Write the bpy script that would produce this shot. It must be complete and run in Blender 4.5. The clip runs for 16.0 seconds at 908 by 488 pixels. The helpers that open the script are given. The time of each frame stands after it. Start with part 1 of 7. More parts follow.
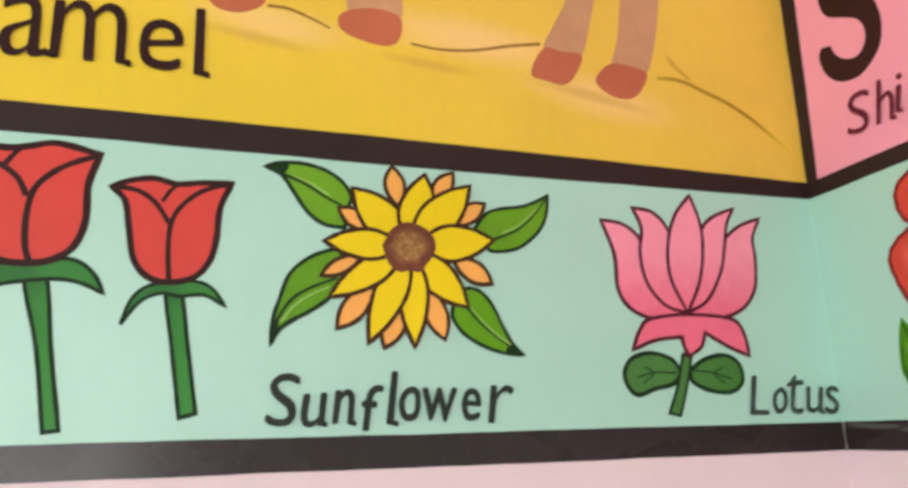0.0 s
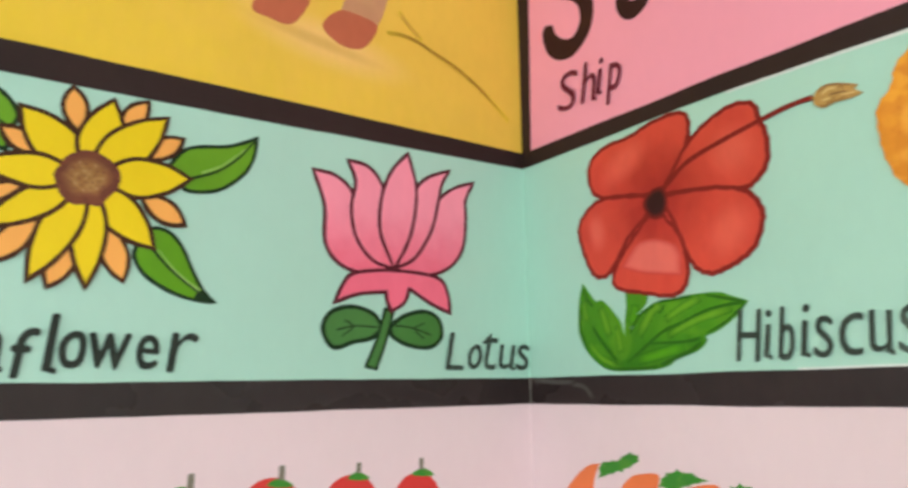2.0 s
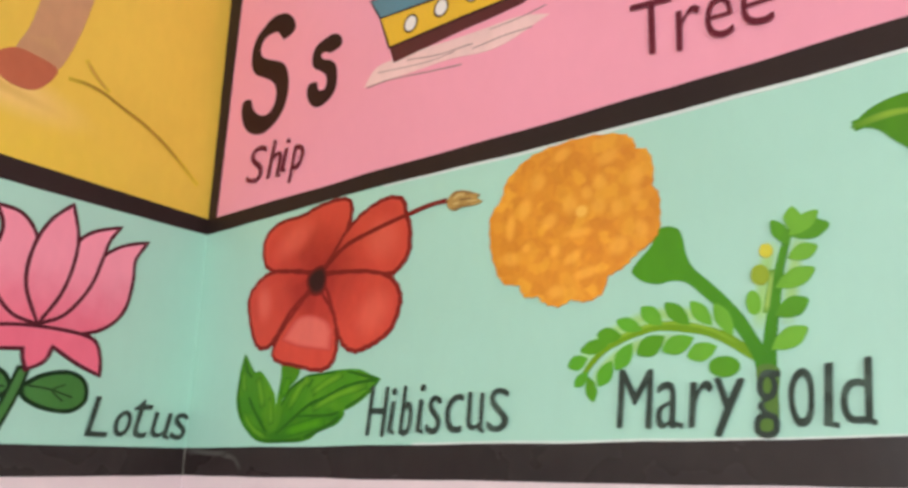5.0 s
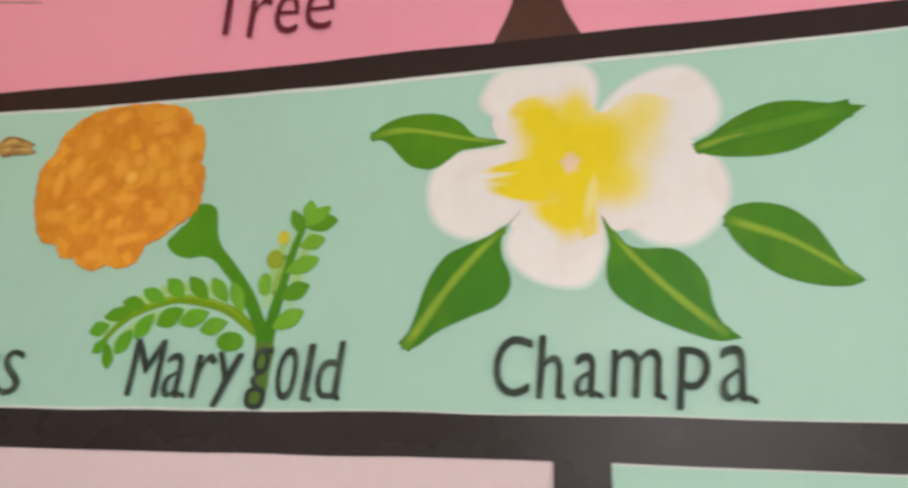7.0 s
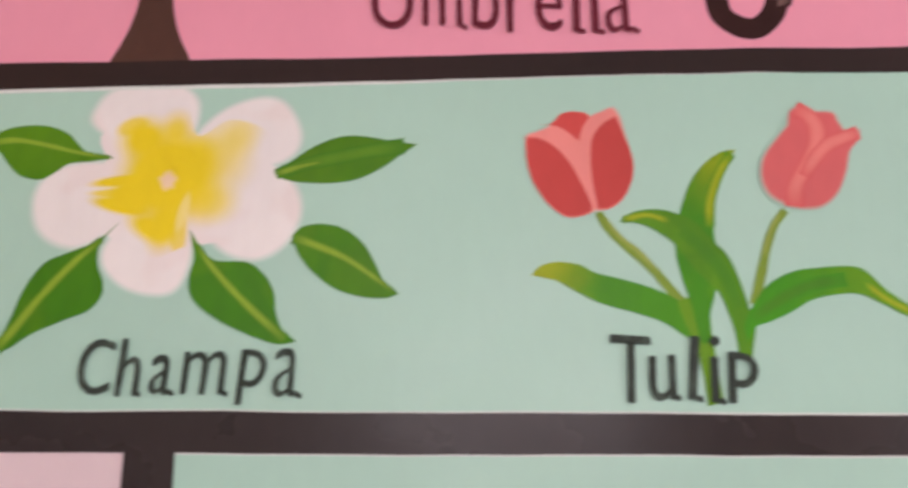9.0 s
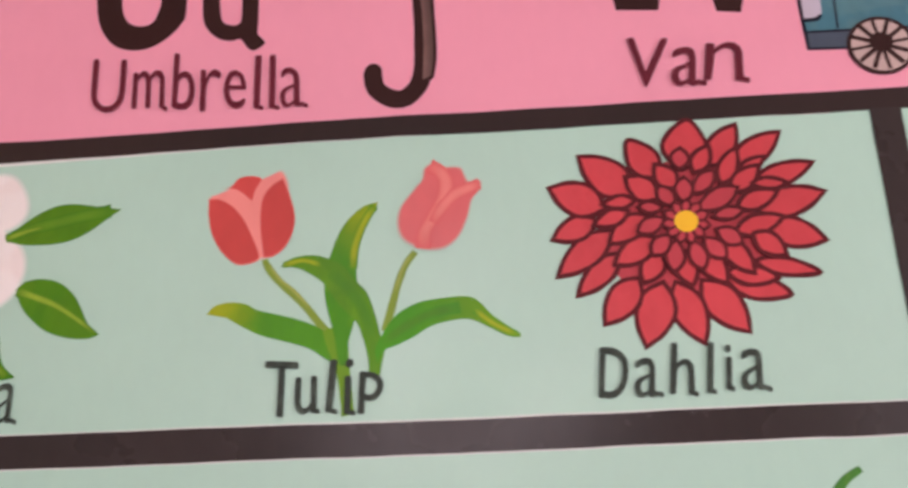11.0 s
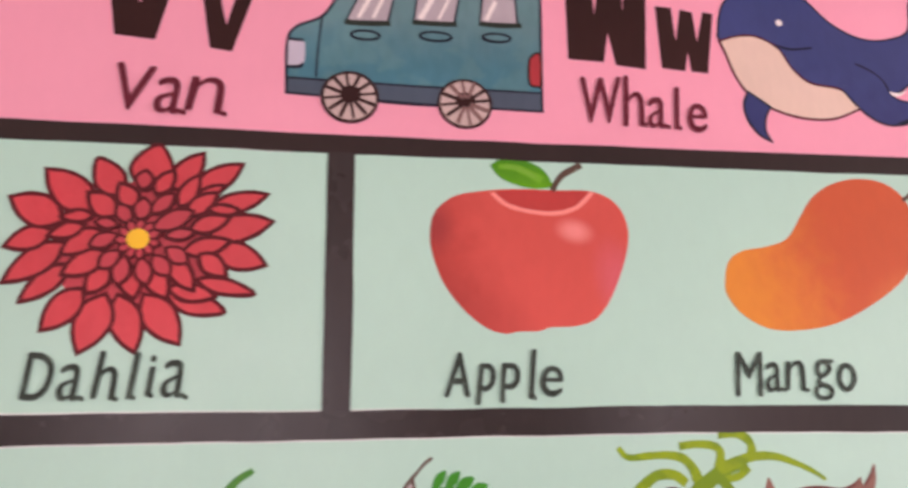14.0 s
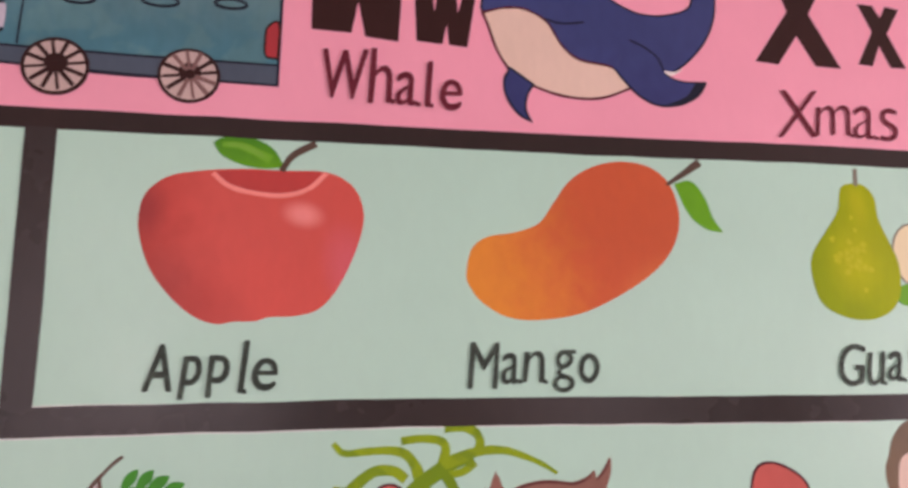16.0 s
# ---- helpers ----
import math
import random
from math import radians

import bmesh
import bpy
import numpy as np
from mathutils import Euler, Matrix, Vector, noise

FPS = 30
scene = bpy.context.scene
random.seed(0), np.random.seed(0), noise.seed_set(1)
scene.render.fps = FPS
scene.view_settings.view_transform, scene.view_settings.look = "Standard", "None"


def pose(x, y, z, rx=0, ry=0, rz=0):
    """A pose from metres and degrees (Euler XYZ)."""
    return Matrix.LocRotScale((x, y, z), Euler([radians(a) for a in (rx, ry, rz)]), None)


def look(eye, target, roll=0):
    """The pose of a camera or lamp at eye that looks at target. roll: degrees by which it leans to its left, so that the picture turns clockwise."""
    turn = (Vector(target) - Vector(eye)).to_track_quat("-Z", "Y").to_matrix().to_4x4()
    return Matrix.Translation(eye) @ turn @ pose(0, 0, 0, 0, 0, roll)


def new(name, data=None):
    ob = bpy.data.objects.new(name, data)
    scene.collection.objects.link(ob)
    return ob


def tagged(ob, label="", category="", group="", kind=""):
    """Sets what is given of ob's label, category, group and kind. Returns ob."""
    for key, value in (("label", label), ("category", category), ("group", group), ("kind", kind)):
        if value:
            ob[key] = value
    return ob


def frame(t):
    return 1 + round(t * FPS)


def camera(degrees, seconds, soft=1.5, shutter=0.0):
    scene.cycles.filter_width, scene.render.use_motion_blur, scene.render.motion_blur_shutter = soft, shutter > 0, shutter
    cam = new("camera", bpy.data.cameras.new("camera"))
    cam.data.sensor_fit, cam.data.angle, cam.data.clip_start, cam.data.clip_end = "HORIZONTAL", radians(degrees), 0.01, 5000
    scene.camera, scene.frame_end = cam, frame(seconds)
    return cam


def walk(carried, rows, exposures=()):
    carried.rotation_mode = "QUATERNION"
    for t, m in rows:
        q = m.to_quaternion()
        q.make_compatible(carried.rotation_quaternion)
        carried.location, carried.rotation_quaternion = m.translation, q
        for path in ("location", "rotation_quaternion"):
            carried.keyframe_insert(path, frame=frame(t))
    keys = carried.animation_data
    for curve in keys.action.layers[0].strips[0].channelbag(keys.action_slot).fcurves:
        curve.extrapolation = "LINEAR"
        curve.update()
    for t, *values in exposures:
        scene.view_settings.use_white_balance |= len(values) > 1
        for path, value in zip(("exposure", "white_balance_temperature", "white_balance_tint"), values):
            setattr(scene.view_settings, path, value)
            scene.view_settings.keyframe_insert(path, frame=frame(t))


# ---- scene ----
from mathutils.geometry import tessellate_polygon

cam = camera(62.3, 16.0, soft=3.0, shutter=0.5)
# seconds, stops, white balance in kelvin, tint
EXPOSURE = [(0.0, -0.04, 6220, 7), (3.0, -0.05, 5980, -2), (5.5, -0.14, 6060, 5), (7.0, -0.46, 6400, 8), (9.0, -0.54, 6450, 24), (11.5, -0.49, 6650, 31), (13.0, -0.45, 6700, 34), (14.5, -0.48, 6690, 31), (16.0, -0.75, 6720, 33)]
PATH = [
    (0, (1.196, -1.171, 1.449), (-0.648, -0.57, 1.937), -1.6),
    (0.5, (1.223, -1.149, 1.457), (-0.592, -0.469, 1.954), -1.3),
    (1, (1.237, -1.109, 1.443), (-0.549, -0.344, 1.919), -1.1),
    (1.5, (1.229, -1.067, 1.429), (-0.49, -0.118, 1.807), -1.0),
    (2, (1.227, -1.025, 1.436), (-0.396, 0.084, 1.807), -0.9),
    (2.5, (1.227, -0.985, 1.436), (-0.303, 0.245, 1.818), -0.6),
    (3, (1.24, -0.968, 1.446), (-0.215, 0.339, 1.86), -0.4),
    (3.2, (1.252, -0.961, 1.441), (-0.162, 0.385, 1.877), -0.2),
    (5.3, (1.409, -0.919, 1.416), (0.296, 0.638, 1.997), 1.5),
    (5.5, (1.427, -0.899, 1.408), (0.349, 0.676, 2.005), 2.5),
    (6, (1.471, -0.874, 1.395), (0.542, 0.786, 2.013), 3.7),
    (6.5, (1.545, -0.848, 1.408), (0.88, 0.951, 1.977), 1.7),
    (7, (1.607, -0.868, 1.415), (1.13, 1.002, 1.939), 1.6),
    (7.5, (1.675, -0.904, 1.422), (1.324, 1.006, 1.901), 1.2),
    (8, (1.749, -0.922, 1.424), (1.534, 1.007, 1.906), 0.6),
    (8.5, (1.829, -0.945, 1.422), (1.722, 0.987, 1.925), -0.1),
    (9, (1.944, -0.947, 1.439), (1.88, 0.998, 1.903), -0.0),
    (9.2, (2.012, -0.969, 1.444), (1.962, 0.973, 1.921), -0.3),
    (11.3, (2.52, -1.161, 1.43), (2.418, 0.776, 1.916), -2.4),
    (11.5, (2.562, -1.181, 1.434), (2.475, 0.763, 1.895), -1.9),
    (12, (2.664, -1.231, 1.419), (2.659, 0.712, 1.89), -0.8),
    (12.5, (2.767, -1.281, 1.423), (2.893, 0.658, 1.897), -0.6),
    (13, (2.847, -1.308, 1.417), (3.035, 0.622, 1.907), -0.1),
    (13.5, (2.952, -1.298, 1.428), (3.221, 0.626, 1.902), -1.4),
    (14, (3.076, -1.275, 1.42), (3.393, 0.641, 1.896), -0.8),
    (14.5, (3.25, -1.271, 1.423), (3.543, 0.66, 1.852), -0.0),
    (15, (3.359, -1.266, 1.435), (3.664, 0.671, 1.831), 0.3),
    (15.5, (3.429, -1.266, 1.443), (3.8, 0.66, 1.832), -0.3),
    (16, (3.497, -1.286, 1.471), (3.911, 0.634, 1.846), -0.8),
]
walk(cam, [(t, look(eye, target, roll)) for t, eye, target, roll in PATH], exposures=EXPOSURE)

# ---- light ----
world = bpy.data.worlds.new("sky")
scene.world = world
world.use_nodes = True
sky = world.node_tree.nodes.new("ShaderNodeTexSky")
sky.sky_type, sky.sun_disc = "NISHITA", False
sky.sun_elevation, sky.sun_rotation = radians(48), radians(200)
world.node_tree.links.new(sky.outputs["Color"], world.node_tree.nodes["Background"].inputs["Color"])
world.node_tree.nodes["Background"].inputs["Strength"].default_value = 0.1
sun = new("sun", bpy.data.lights.new("sun", "SUN"))
sun.data.energy, sun.data.angle, sun.data.color = 2.5, radians(0.5), (1.0, 0.95, 0.88)
sun.matrix_world = look((0, 0, 20), (-6, 8, 0))


def area_lamp(name, eye, target, sx, sy, watts, colour):
    la = bpy.data.lights.new(name, "AREA")
    la.shape, la.size, la.size_y, la.energy, la.color = "RECTANGLE", sx, sy, watts, colour
    ob = new(name, la)
    ob.matrix_world = look(eye, target)
    return ob


ROOM_X, ROOM_Y, ROOM_Z = 9.0, -6.0, 3.1
# centre along the south wall, width, sill and head heights, watts of skylight
WINDOWS = [(2.1, 2.4, 0.9, 2.6, 130), (6.5, 0.7, 1.0, 2.0, 46)]
DAY = (1.0, 0.97, 0.95)
for wx, ww, sill, head, watts in WINDOWS:
    mid = (sill + head) / 2
    area_lamp("window_light", (wx, ROOM_Y - 0.05, mid), (wx, 0, mid), ww, head - sill, watts, DAY)
area_lamp("door_light", (ROOM_X + 0.05, -3.1, 1.2), (0, -3.1, 1.2), 1.8, 2.2, 265, DAY)


# ---- materials ----
def lin(c):
    """Linear colour of an ordinary 0-255 colour."""
    return tuple(((v / 255) / 12.92 if v <= 10 else ((v / 255 + 0.055) / 1.055) ** 2.4) for v in c) + (1.0,)


MATS = {}


def paint(name, colour, second=None, along=None, streak=0.06, rough=0.42, scale=14.0, bump=0.12, mottle=None, gloss=0.22):
    """Brushed emulsion paint. second and along=(ax, ay, start, end): a blend from colour to second along a direction of the picture, in cm;
    along=(x, y, start, end, 1): the same outwards from a point.
    mottle=(colour, scale, amount): dabs of another colour."""
    if name in MATS:
        return MATS[name]
    mat = bpy.data.materials.new(name)
    mat.use_nodes = True
    nt = mat.node_tree
    bsdf = nt.nodes["Principled BSDF"]
    L = nt.links.new
    tc = nt.nodes.new("ShaderNodeTexCoord")
    rgb = nt.nodes.new("ShaderNodeRGB")
    rgb.outputs[0].default_value = lin(colour)
    col = rgb.outputs[0]

    def mix(fac, a, b, mode="MIX"):
        m = nt.nodes.new("ShaderNodeMix")
        m.data_type, m.blend_type = "RGBA", mode
        for sock, v in ((m.inputs[0], fac), (m.inputs[6], a), (m.inputs[7], b)):
            if isinstance(v, (float, int, tuple)):
                sock.default_value = v
            else:
                L(v, sock)
        return m.outputs[2]

    def tex(sc, detail, stretch=(1, 1, 1), dist=0.0):
        mp = nt.nodes.new("ShaderNodeMapping")
        mp.inputs["Scale"].default_value = stretch
        L(tc.outputs["Object"], mp.inputs["Vector"])
        n = nt.nodes.new("ShaderNodeTexNoise")
        n.inputs["Scale"].default_value, n.inputs["Detail"].default_value, n.inputs["Distortion"].default_value = sc, detail, dist
        L(mp.outputs[0], n.inputs["Vector"])
        return n.outputs["Fac"]

    def ramp(v, a, b, lo=0.0, hi=1.0):
        m = nt.nodes.new("ShaderNodeMapRange")
        m.interpolation_type = "SMOOTHSTEP"
        for k, x in zip(("From Min", "From Max", "To Min", "To Max"), (a, b, lo, hi)):
            m.inputs[k].default_value = x
        L(v, m.inputs["Value"])
        return m.outputs["Result"]

    if second:
        ax, ay, start, end = along[:4]
        dot = nt.nodes.new("ShaderNodeVectorMath")
        if len(along) == 5:
            dot.operation = "DISTANCE"
            far = nt.nodes.new("ShaderNodeVectorMath")
            far.operation = "MULTIPLY"
            L(tc.outputs["Object"], far.inputs[0])
            far.inputs[1].default_value = (100, 100, 0)
            L(far.outputs[0], dot.inputs[0])
            dot.inputs[1].default_value = (ax, ay, 0)
        else:
            dot.operation = "DOT_PRODUCT"
            L(tc.outputs["Object"], dot.inputs[0])
            dot.inputs[1].default_value = (ax * 100, ay * 100, 0)
        wob = nt.nodes.new("ShaderNodeMath")
        wob.operation = "MULTIPLY_ADD"
        L(tex(25, 3), wob.inputs[0])
        wob.inputs[1].default_value = (end - start) * 0.5
        L(dot.outputs["Value"], wob.inputs[2])
        shift = (end - start) * 0.25
        col = mix(ramp(wob.outputs[0], start + shift, end + shift), col, lin(second))
    if mottle:
        mc, ms, ma = mottle
        col = mix(ramp(tex(ms, 2, dist=0.6), 0.48, 0.62, 0, ma), col, lin(mc))
    broad = ramp(tex(3.0, 4), 0.3, 0.7, 1 - streak, 1 + streak * 0.6)
    fine = ramp(tex(scale * 4, 5, (1, 0.4, 1)), 0.3, 0.7, 1 - streak * 0.35, 1 + streak * 0.25)
    mul = nt.nodes.new("ShaderNodeMath")
    mul.operation = "MULTIPLY"
    L(broad, mul.inputs[0]), L(fine, mul.inputs[1])
    grey = nt.nodes.new("ShaderNodeCombineColor")
    for k in range(3):
        L(mul.outputs[0], grey.inputs[k])
    tone = mix(1.0, col, grey.outputs[0], "MULTIPLY")
    tone.node.name = "tone"
    L(tone, bsdf.inputs["Base Color"])
    L(ramp(tex(6, 4), 0.3, 0.7, rough * 0.9, rough * 1.15), bsdf.inputs["Roughness"])
    bsdf.inputs["Specular IOR Level"].default_value = gloss
    bp = nt.nodes.new("ShaderNodeBump")
    bp.inputs["Strength"].default_value, bp.inputs["Distance"].default_value = bump, 0.002
    L(tex(55, 6), bp.inputs["Height"])
    L(bp.outputs[0], bsdf.inputs["Normal"])
    MATS[name] = mat
    return mat


def blend_in(mat, colour, x, y, rx, ry, turn=0.0, strength=0.8, core=0.15):
    """A soft dab of another colour that the painter brushed into a paint, round (x, y) in cm of the picture."""
    nt = mat.node_tree
    tone, L = nt.nodes["tone"], nt.links.new
    under = tone.inputs[6].links[0].from_socket
    tc, mp, ln, rg, mx = (nt.nodes.new(f"ShaderNode{k}") for k in ("TexCoord", "Mapping", "VectorMath", "MapRange", "Mix"))
    mp.vector_type, ln.operation, rg.interpolation_type, mx.data_type = "TEXTURE", "LENGTH", "SMOOTHSTEP", "RGBA"
    mp.inputs["Location"].default_value = (x / 100, y / 100, 0)
    mp.inputs["Rotation"].default_value = (0, 0, radians(turn))
    mp.inputs["Scale"].default_value = (rx / 100, ry / 100, 1e3)
    for k, v in zip(("From Min", "From Max", "To Min", "To Max"), (core, 1.0, strength, 0.0)):
        rg.inputs[k].default_value = v
    mx.inputs[7].default_value = lin(colour)
    L(tc.outputs["Object"], mp.inputs["Vector"])
    L(mp.outputs[0], ln.inputs[0])
    L(ln.outputs["Value"], rg.inputs["Value"])
    L(rg.outputs["Result"], mx.inputs[0])
    L(under, mx.inputs[6])
    L(mx.outputs[2], tone.inputs[6])


# ---- building helpers ----
WALLS = {
    "A": Matrix(((0, 0, 1, 0), (1, 0, 0, 0), (0, 1, 0, 0), (0, 0, 0, 1))),
    "B": Matrix(((1, 0, 0, 0), (0, 0, -1, 0), (0, 1, 0, 0), (0, 0, 0, 1))),
}
FLOOR_LAYER, STEP = 0.0016, 0.00006
LAYER = {}


def smooth(pts, closed=True, n=5):
    """A soft line through control points (x, y) in cm; a third entry marks a sharp corner."""
    k, out = len(pts), []
    for i in range(k if closed else k - 1):
        a, b = pts[i], pts[(i + 1) % k]
        p1, p2 = Vector(a[:2]), Vector(b[:2])
        p0 = Vector(pts[i - 1][:2]) if (i > 0 or closed) and len(a) == 2 else 2 * p1 - p2
        p3 = Vector(pts[(i + 2) % k][:2]) if (i < k - 2 or closed) and len(b) == 2 else 2 * p2 - p1
        for j in range(n):
            t = j / n
            out.append(0.5 * (2 * p1 + (p2 - p0) * t + (2 * p0 - 5 * p1 + 4 * p2 - p3) * t * t + (3 * p1 - p0 - 3 * p2 + p3) * t**3))
    if not closed:
        out.append(Vector(pts[-1][:2]))
    return out


def as_mesh(name, verts, faces, mat):
    me = bpy.data.meshes.new(name)
    me.from_pydata(verts, [], faces)
    me.materials.append(mat)
    return me


def outline_mesh(name, line, top, mat, base=0.001):
    """A coat of paint with the given outline, in cm."""
    n = len(line)
    flat = [Vector((p[0], p[1], 0)) for p in line]
    tris = [tuple(t) for t in tessellate_polygon([flat])]
    verts = [(p[0] / 100, p[1] / 100, top) for p in line] + [(p[0] / 100, p[1] / 100, base) for p in line]
    faces = []
    for a, b, c in tris:
        up = (flat[b] - flat[a]).cross(flat[c] - flat[a]).z > 0
        faces.append((a, b, c) if up else (a, c, b))
    around = sum(flat[i].x * flat[(i + 1) % n].y - flat[(i + 1) % n].x * flat[i].y for i in range(n))
    for i in range(n):
        j = (i + 1) % n
        faces.append((j, i, n + i, n + j) if around > 0 else (i, j, n + j, n + i))
    return as_mesh(name, verts, faces, mat)


def feathered(mat, under):
    """A paint that the brush feathered into the colour beside it: the mesh says how far it covers."""
    key = f"{mat.name}_into_{under.name}"
    if key not in MATS:
        soft = mat.copy()
        soft.name = key
        nt = soft.node_tree
        nt.nodes["Principled BSDF"].inputs["Specular IOR Level"].default_value = under.node_tree.nodes["Principled BSDF"].inputs["Specular IOR Level"].default_value
        tone = nt.nodes["tone"]
        at, mx = nt.nodes.new("ShaderNodeAttribute"), nt.nodes.new("ShaderNodeMix")
        at.attribute_name, mx.data_type = "cover", "RGBA"
        mx.inputs[6].default_value = under.node_tree.nodes["RGB"].outputs[0].default_value
        nt.links.new(at.outputs["Fac"], mx.inputs[0])
        nt.links.new(tone.inputs[6].links[0].from_socket, mx.inputs[7])
        nt.links.new(mx.outputs[2], tone.inputs[6])
        MATS[key] = soft
    return MATS[key]


def feather_mesh(name, line, top, mat, share, under):
    """A coat of paint that thins out towards its outline over the given share of its size."""
    n = len(line)
    mid = sum(line, Vector((0, 0))) / n
    verts, faces, cover = [], [], []
    for k, (f, c) in enumerate(((1.0, 0.0), (1 - share * 0.5, 0.55), (1 - share, 1.0))):
        for q in line:
            r = mid + (q - mid) * f
            verts.append((r.x / 100, r.y / 100, top))
            cover.append(c)
    around = sum(line[i].x * line[(i + 1) % n].y - line[(i + 1) % n].x * line[i].y for i in range(n)) > 0
    for k in range(2):
        for i in range(n):
            j = (i + 1) % n
            q = (k * n + i, k * n + j, k * n + n + j, k * n + n + i)
            faces.append(q if around else q[::-1])
    flat = [Vector((v[0], v[1], 0)) for v in verts[2 * n:]]
    for a, b, c in tessellate_polygon([flat]):
        up = (flat[b] - flat[a]).cross(flat[c] - flat[a]).z > 0
        faces.append(tuple(2 * n + x for x in ((a, b, c) if up else (a, c, b))))
    me = as_mesh(name, verts, faces, feathered(mat, under))
    me.attributes.new("cover", "FLOAT", "POINT").data.foreach_set("value", cover)
    return me


def ribbon_mesh(name, line, width, top, mat, closed=False, taper=(1, 1), wobble=0.12, base=0.001):
    """A brush stroke along a line, in cm, whose width swells and thins a little."""
    n, verts, faces = len(line), [], []
    for i, p in enumerate(line):
        a = line[i - 1] if closed or i else p
        b = line[(i + 1) % n] if closed or i < n - 1 else p
        d1, d2 = (p - a), (b - p)
        d1 = d1.normalized() if d1.length > 1e-6 else d2.normalized()
        d2 = d2.normalized() if d2.length > 1e-6 else d1
        d = d1 + d2
        d = d.normalized() if d.length > 0.3 else d1
        side = Vector((-d.y, d.x))
        f = i / max(1, n - 1)
        w = width * 0.5 * (taper[0] + (taper[1] - taper[0]) * f if not closed else 1)
        w *= 1 + wobble * min(1.0, 0.7 / width) * noise.noise((p.x * 0.6, p.y * 0.6, 3.1)) / 0.5
        w /= max(0.75, d.dot(d1))
        for s in (1, -1):
            q = p + side * w * s
            verts.append((q.x / 100, q.y / 100, top))
            verts.append((q.x / 100, q.y / 100, base))
    for i in range(n if closed else n - 1):
        a, b = 4 * i, 4 * ((i + 1) % n)
        faces += [(a, a + 2, b + 2, b), (a + 1, a, b, b + 1), (a + 2, a + 3, b + 3, b + 2)]
    if not closed:
        faces += [(0, 1, 3, 2), (4 * n - 4, 4 * n - 2, 4 * n - 1, 4 * n - 3)]
    return as_mesh(name, verts, faces, mat)


def part(name, me, parent, label=""):
    ob = new(name, me)
    ob.parent = parent
    return tagged(ob, label)


def picture(name, wall, u, z, label, category="wall painting", group=""):
    """The base of a painted picture at u, z (cm) on a wall."""
    ob = new(name)
    ob.matrix_world = WALLS[wall] @ Matrix.Translation((u / 100, z / 100, 0))
    ob.empty_display_size = 0.05
    LAYER[ob] = FLOOR_LAYER
    return tagged(ob, label, category, group)


def layer(p):
    LAYER[p] += STEP
    return LAYER[p]


def fill(p, name, mat, pts, ink=None, width=0.5, n=5, label="", under=None, jag=0.0, feather=0.0, into=None):
    """A painted area of a picture, with a brushed outline if ink is given."""
    line = smooth(pts, True, n)
    if jag:
        mid = sum(line, Vector((0, 0))) / len(line)
        line = [q + (q - mid).normalized() * jag * (0.6 if i % 3 == 0 else -0.4) for i, q in enumerate(line)]
    ob = part(name, feather_mesh(name, line, layer(p), mat, feather, into or MINT) if feather else outline_mesh(name, line, layer(p), mat), under or p, label)
    if ink:
        part("outline", ribbon_mesh("outline", line, width * 1.25, layer(p), ink, True), ob if not under else under)
    return ob


def stroke(p, name, mat, pts, width, taper=(1, 1), n=5, label="", under=None):
    return part(name, ribbon_mesh(name, smooth(pts, False, n), width, layer(p), mat, False, taper), under or p, label)


def soft_stroke(p, name, mat, pts, width, into, taper=(1, 1), n=5):
    """A brush stroke whose edges and ends melt into the paint below it."""
    line = smooth(pts, False, n)
    k, top = len(line), layer(p)
    verts, faces, cover = [], [], []
    for i, q in enumerate(line):
        d = (line[min(i + 1, k - 1)] - line[max(i - 1, 0)]).normalized()
        side, f = Vector((-d.y, d.x)), i / (k - 1)
        w = width * 0.5 * (taper[0] + (taper[1] - taper[0]) * f) * (1 + 0.2 * noise.noise((q.x * 0.5, q.y * 0.5, 2.3)))
        end = min(1.0, 4 * f + 0.25, 4 * (1 - f) + 0.25)
        for s, c in ((1.25, 0.0), (0.6, 0.8), (0.0, 1.0), (-0.6, 0.8), (-1.25, 0.0)):
            r = q + side * w * s
            verts.append((r.x / 100, r.y / 100, top))
            cover.append(c * end)
    for i in range(k - 1):
        for j in range(4):
            o = 5 * i + j
            faces.append((o + 1, o + 6, o + 5, o)[::-1])
    me = as_mesh(name, verts, faces, feathered(mat, into))
    me.attributes.new("cover", "FLOAT", "POINT").data.foreach_set("value", cover)
    return part(name, me, p)


def leaf_line(base, tip, left, right, bow=0.0, fat=0.45, blunt=0.0):
    """Control points of a leaf or petal from base to tip; left and right: its half widths as shares of its length."""
    b, t = Vector(base), Vector(tip)
    d = t - b
    s = Vector((-d.y, d.x))

    def at(f, k):
        c = b + d * f + s * (bow * 4 * f * (1 - f))
        q = c + s * k
        return (q.x, q.y)

    lo, hi = fat * 0.45, fat + (1 - fat) * 0.55
    pts = [at(0, 0) + (1,), at(lo, left * 0.72), at(fat, left), at(hi, left * 0.68)]
    pts.append(at(1, 0) + (1,) if not blunt else at(1, 0))
    return pts + [at(hi, -right * 0.68), at(fat, -right), at(lo, -right * 0.72)]


